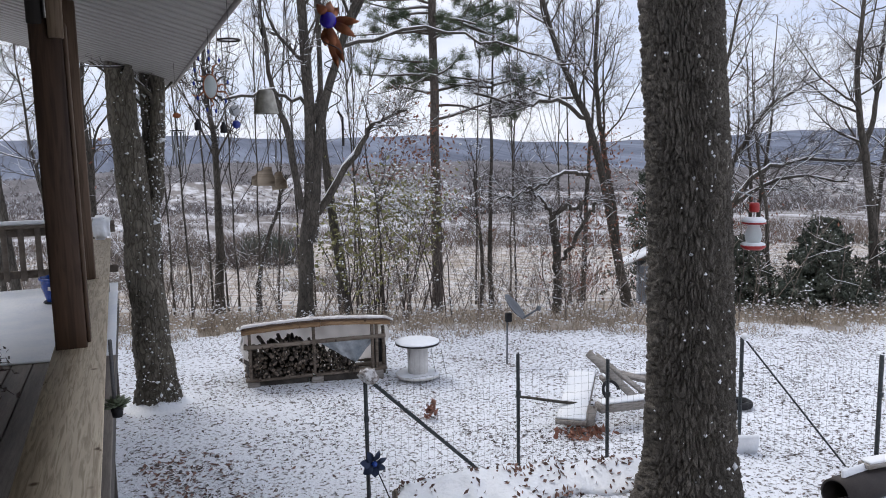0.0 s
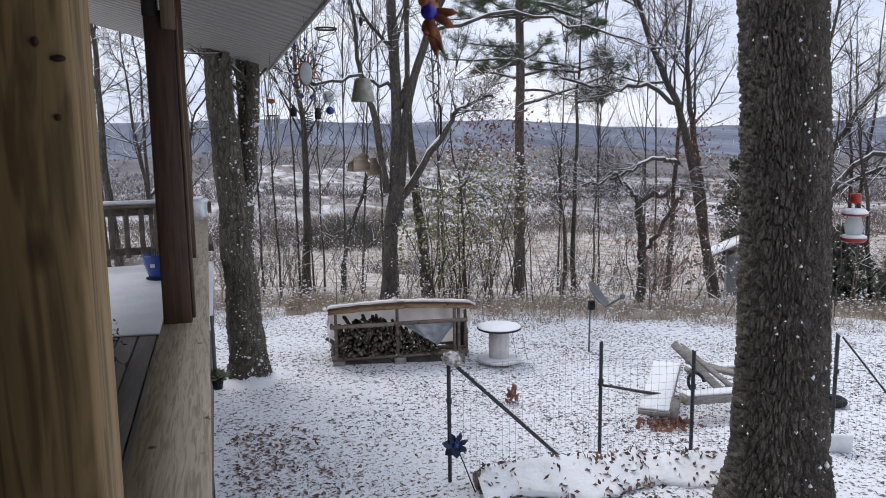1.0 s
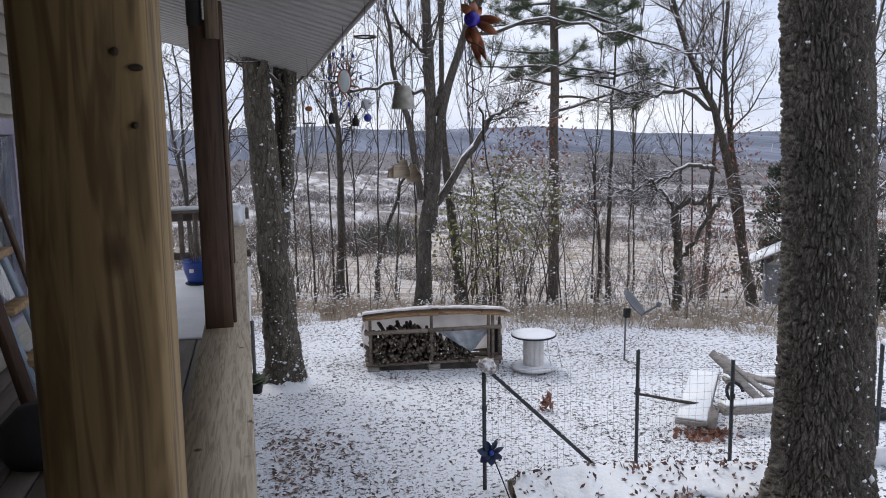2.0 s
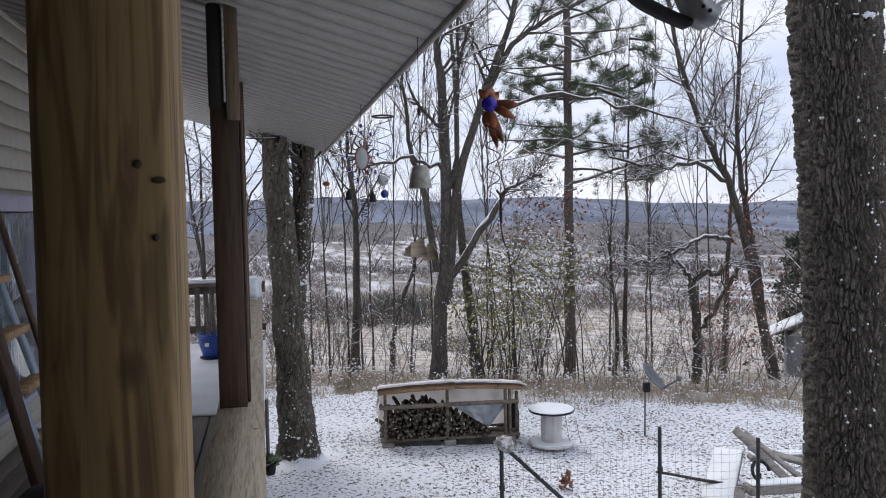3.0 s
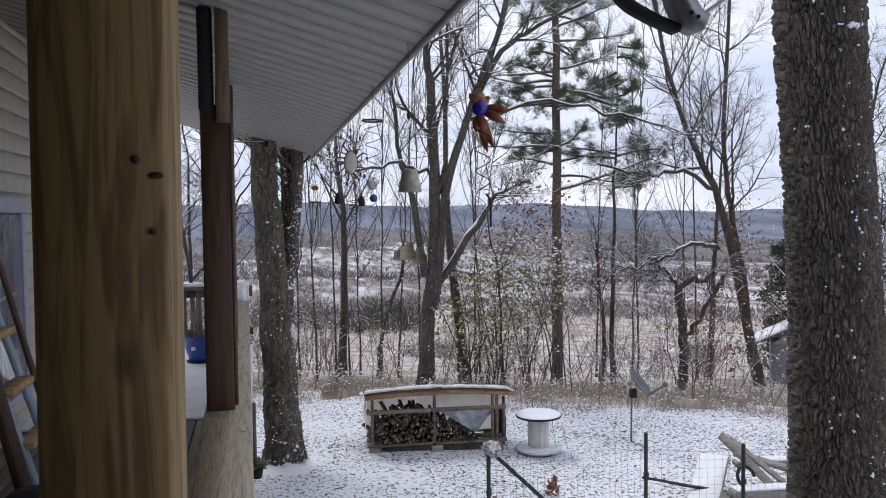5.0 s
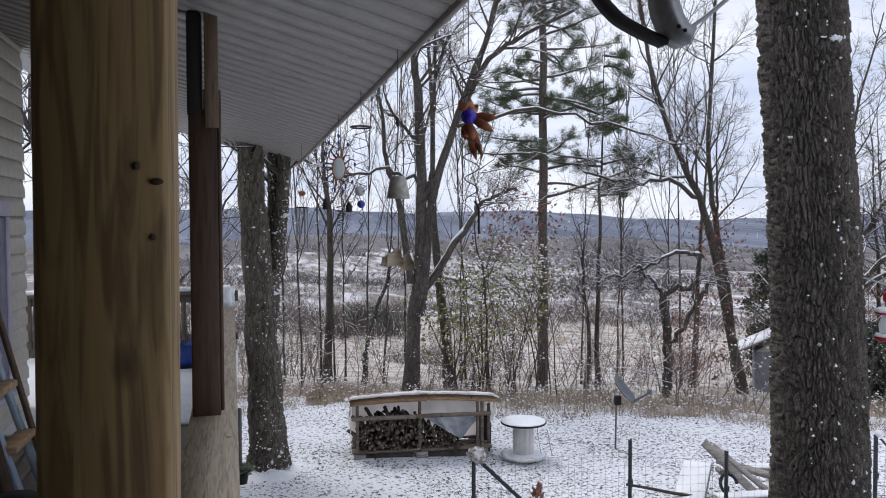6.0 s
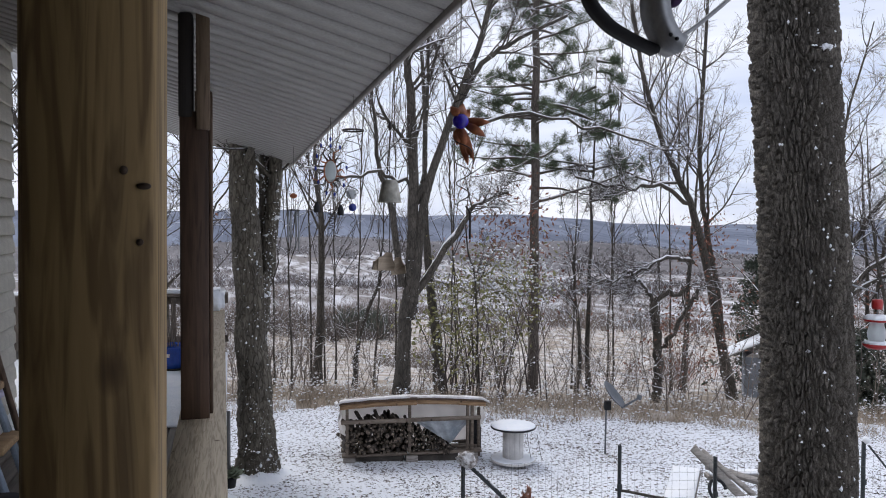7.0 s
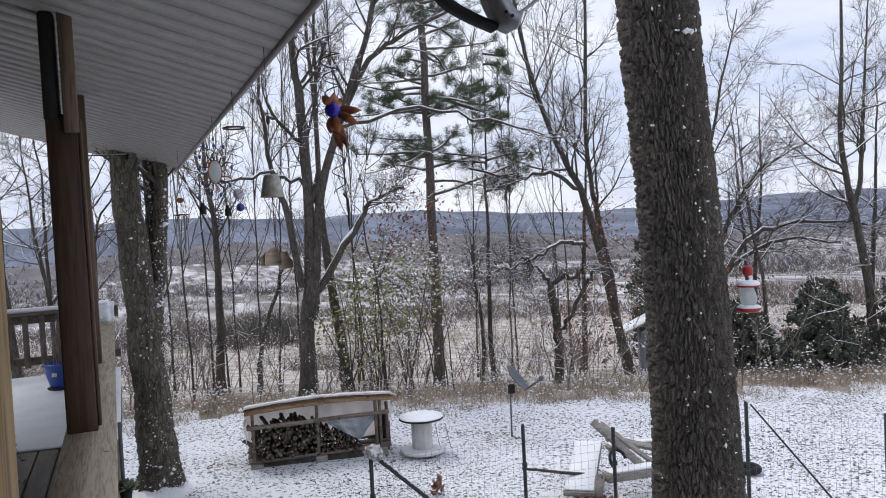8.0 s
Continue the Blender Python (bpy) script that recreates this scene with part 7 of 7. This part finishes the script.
PURPLE = plain("purple_yarn", (0.05, 0.025, 0.08), 0.9)
BLUE_DEEP = plain("deep_blue_globe", (0.03, 0.015, 0.35), 0.12)


# ---- things on the porch ----
def porch_things():
    x, y = -0.62, 8.85
    p = thing("flower_pot", (x, y, DECK), "glazed cobalt blue flower pot on the snowy deck", "flower pot")
    part("pot", Shape().lathe([(0.0, 0.03), (0.1, 0.03), (0.115, 0.05), (0.16, 0.2), (0.168, 0.27), (0.178, 0.275), (0.18, 0.3), (0.165, 0.302), (0.15, 0.25), (0.0, 0.25)], 28, pose(x, y, DECK)), BLUE_GLAZE, p, smooth=True)
    part("saucer", Shape().lathe([(0.0, 0.0), (0.13, 0.0), (0.15, 0.025), (0.14, 0.03), (0.0, 0.03)], 24, pose(x, y, DECK + 0.02)), BLACK, p, smooth=True)
    rng = np.random.default_rng(15)
    st = np.stack([x + rng.normal(0, 0.05, 14), y + rng.normal(0, 0.05, 14), np.full(14, DECK + 0.25)], 1)
    w = rng.normal(0, 0.25, (14, 3))
    w[:, 2] = 1
    a, r_ = grow(rng, st, w, rng.uniform(0.25, 0.6, 14), np.full(14, 0.004), 6, 0.12, 0, 0.5)
    tagged(part("dry_stem", Shape().tubes(a, r_, 4), BRUSH, p, "dry brown plant stems"), kind="stuff")
    part("label_tag", Shape().box((0.05, 0.004, 0.04), pose(x - 0.06, y - 0.158, DECK + 0.2, -15, 0, -20), 0.001), TRIM, p, "small white sticker")
    # withered plant on the boards
    x, y = -0.92, 5.55
    p = thing("withered_plant", (x, y, DECK), "withered dark plant in a low pot on the boards", "potted plant")
    part("pot", Shape().lathe([(0.0, 0.0), (0.11, 0.0), (0.14, 0.16), (0.15, 0.18), (0.13, 0.18), (0.12, 0.14), (0.0, 0.14)], 20, pose(x, y, DECK)), BLACK, p, smooth=True)
    st = np.repeat([[x, y, DECK + 0.14]], 26, 0) + rng.normal(0, 0.03, (26, 3)) * (1, 1, 0)
    w = rng.normal(0, 0.8, (26, 3))
    w[:, 2] = np.abs(w[:, 2]) + 0.3
    a, r_ = grow(rng, st, w, rng.uniform(0.15, 0.34, 26), np.full(26, 0.004), 6, 0.2, -0.1, 0.5)
    sh = Shape().tubes(a, r_, 4)
    v, f = leaves(rng, np.repeat(a[:, 2:].reshape(-1, 3), 2, 0) + rng.normal(0, 0.015, (26 * 8, 3)), 0.022, 0.6)
    tagged(part("foliage", sh.add(v, None, f), LITTER, p, "shrivelled dark leaves"), kind="stuff")
    # sedum rosette hung outside the rail
    x, y, z = -0.02, 4.3, 1.82
    p = thing("hanging_planter", (x, y, z), "grey-green leafy plant in a planter hooked on the rail", "planter")
    part("pot", Shape().lathe([(0.0, -0.06), (0.025, -0.06), (0.035, 0.0), (0.03, 0.0), (0.0, -0.02)], 18, pose(x, y, z)), BLACK, p, smooth=True)
    for k in range(34):
        w, tilt = k * 2.4, 0.25 + 0.035 * k
        d = Vector((math.cos(w) * math.sin(tilt), math.sin(w) * math.sin(tilt), math.cos(tilt)))
        s = d.cross(Vector((0, 0, 1))).normalized()
        ln = 0.06 + 0.0012 * k
        c = Vector((x, y, z - 0.01))
        up_ = s.cross(d) * 0.006
        part("leaf", Shape().add([c, c + d * ln * 0.6 + s * 0.02 + up_, c + d * ln, c + d * ln * 0.6 - s * 0.02 + up_, c + d * ln * 0.5 - up_], None,
                                 [(0, 1, 4), (1, 2, 4), (2, 3, 4), (3, 0, 4), (0, 3, 1), (1, 3, 2)]), GREEN_LEAF, p)
    part("hook", beam(Shape(), (-0.03, y, z - 0.05), (-0.03, y, CAP - 0.04), 0.02, 0.006), WIRE, p)
    # leaning boards and a stepladder against the house wall
    single("leaning_plank", beam(Shape(), (-1.56, 4.45, 3.25), (-1.21, 4.5, DECK + 0.005), 0.1, 0.045, 0.3), DARK_WOOD, "dark stained plank leaning on the wall", "plank")
    single("leaning_pole", beam(Shape(), (-1.62, 5.2, 3.3), (-1.12, 4.95, DECK + 0.005), 0.03, 0.03, 0.2), STAIN_WOOD, "thin brown pole leaning on the wall", "pole")
    lad = thing("stepladder", (-1.2, 4.7, DECK), "folded pale blue metal stepladder with wooden treads", "stepladder")
    for yy in (4.62, 5.0):
        part("side_rail", beam(Shape(), (-1.62, yy, 3.05), (-1.17, yy, DECK + 0.005), 0.07, 0.03, 0.0), PALE_BLUE, lad)
    for k, z in enumerate((2.85, 2.55, 2.25, 1.95)):
        xx = -1.17 - 0.45 * (z - DECK) / (3.05 - DECK)
        part("tread", Shape().box((0.1, 0.4, 0.045), pose(xx + 0.02, 4.81, z), 0.006), RAW_WOOD, lad, "worn wooden tread")
    for k, (yy, zz) in enumerate(((4.2, 2.74), (4.25, 2.13))):
        single("wood_block", Shape().box((0.3, 0.09, 0.09), pose(-1.55, yy, zz, 8, 0, 6), 0.006), PALLET_WOOD, "short wooden bracket block on the wall", "bracket")
    loops = []
    for k in range(4):
        w = np.linspace(-math.pi, math.pi, 26)
        loops.append(np.stack([np.full(26, -1.5 + 0.012 * k), 4.15 + 0.05 * np.sin(w) * (1 + 0.15 * k), 2.46 + 0.22 * np.cos(w) + 0.015 * k], 1))
    single("cord_coil", Shape().tubes(np.stack(loops), np.full((4, 26), 0.004), 5), BLACK, "looped dark electric cord hanging from a bracket", "cord")
    single("bag", Shape().lathe([(0.0, 0.0), (0.16, 0.0), (0.2, 0.08), (0.18, 0.2), (0.1, 0.28), (0.0, 0.29)], 18, pose(-1.1, 4.1, DECK)), BLACK, "dark lumpy sack on the porch floor", "sack", smooth=True)


wood_store()
spool()
dish()
fence()
pinwheel()
lumber()
hut()
feeder()
ornaments()
porch_things()
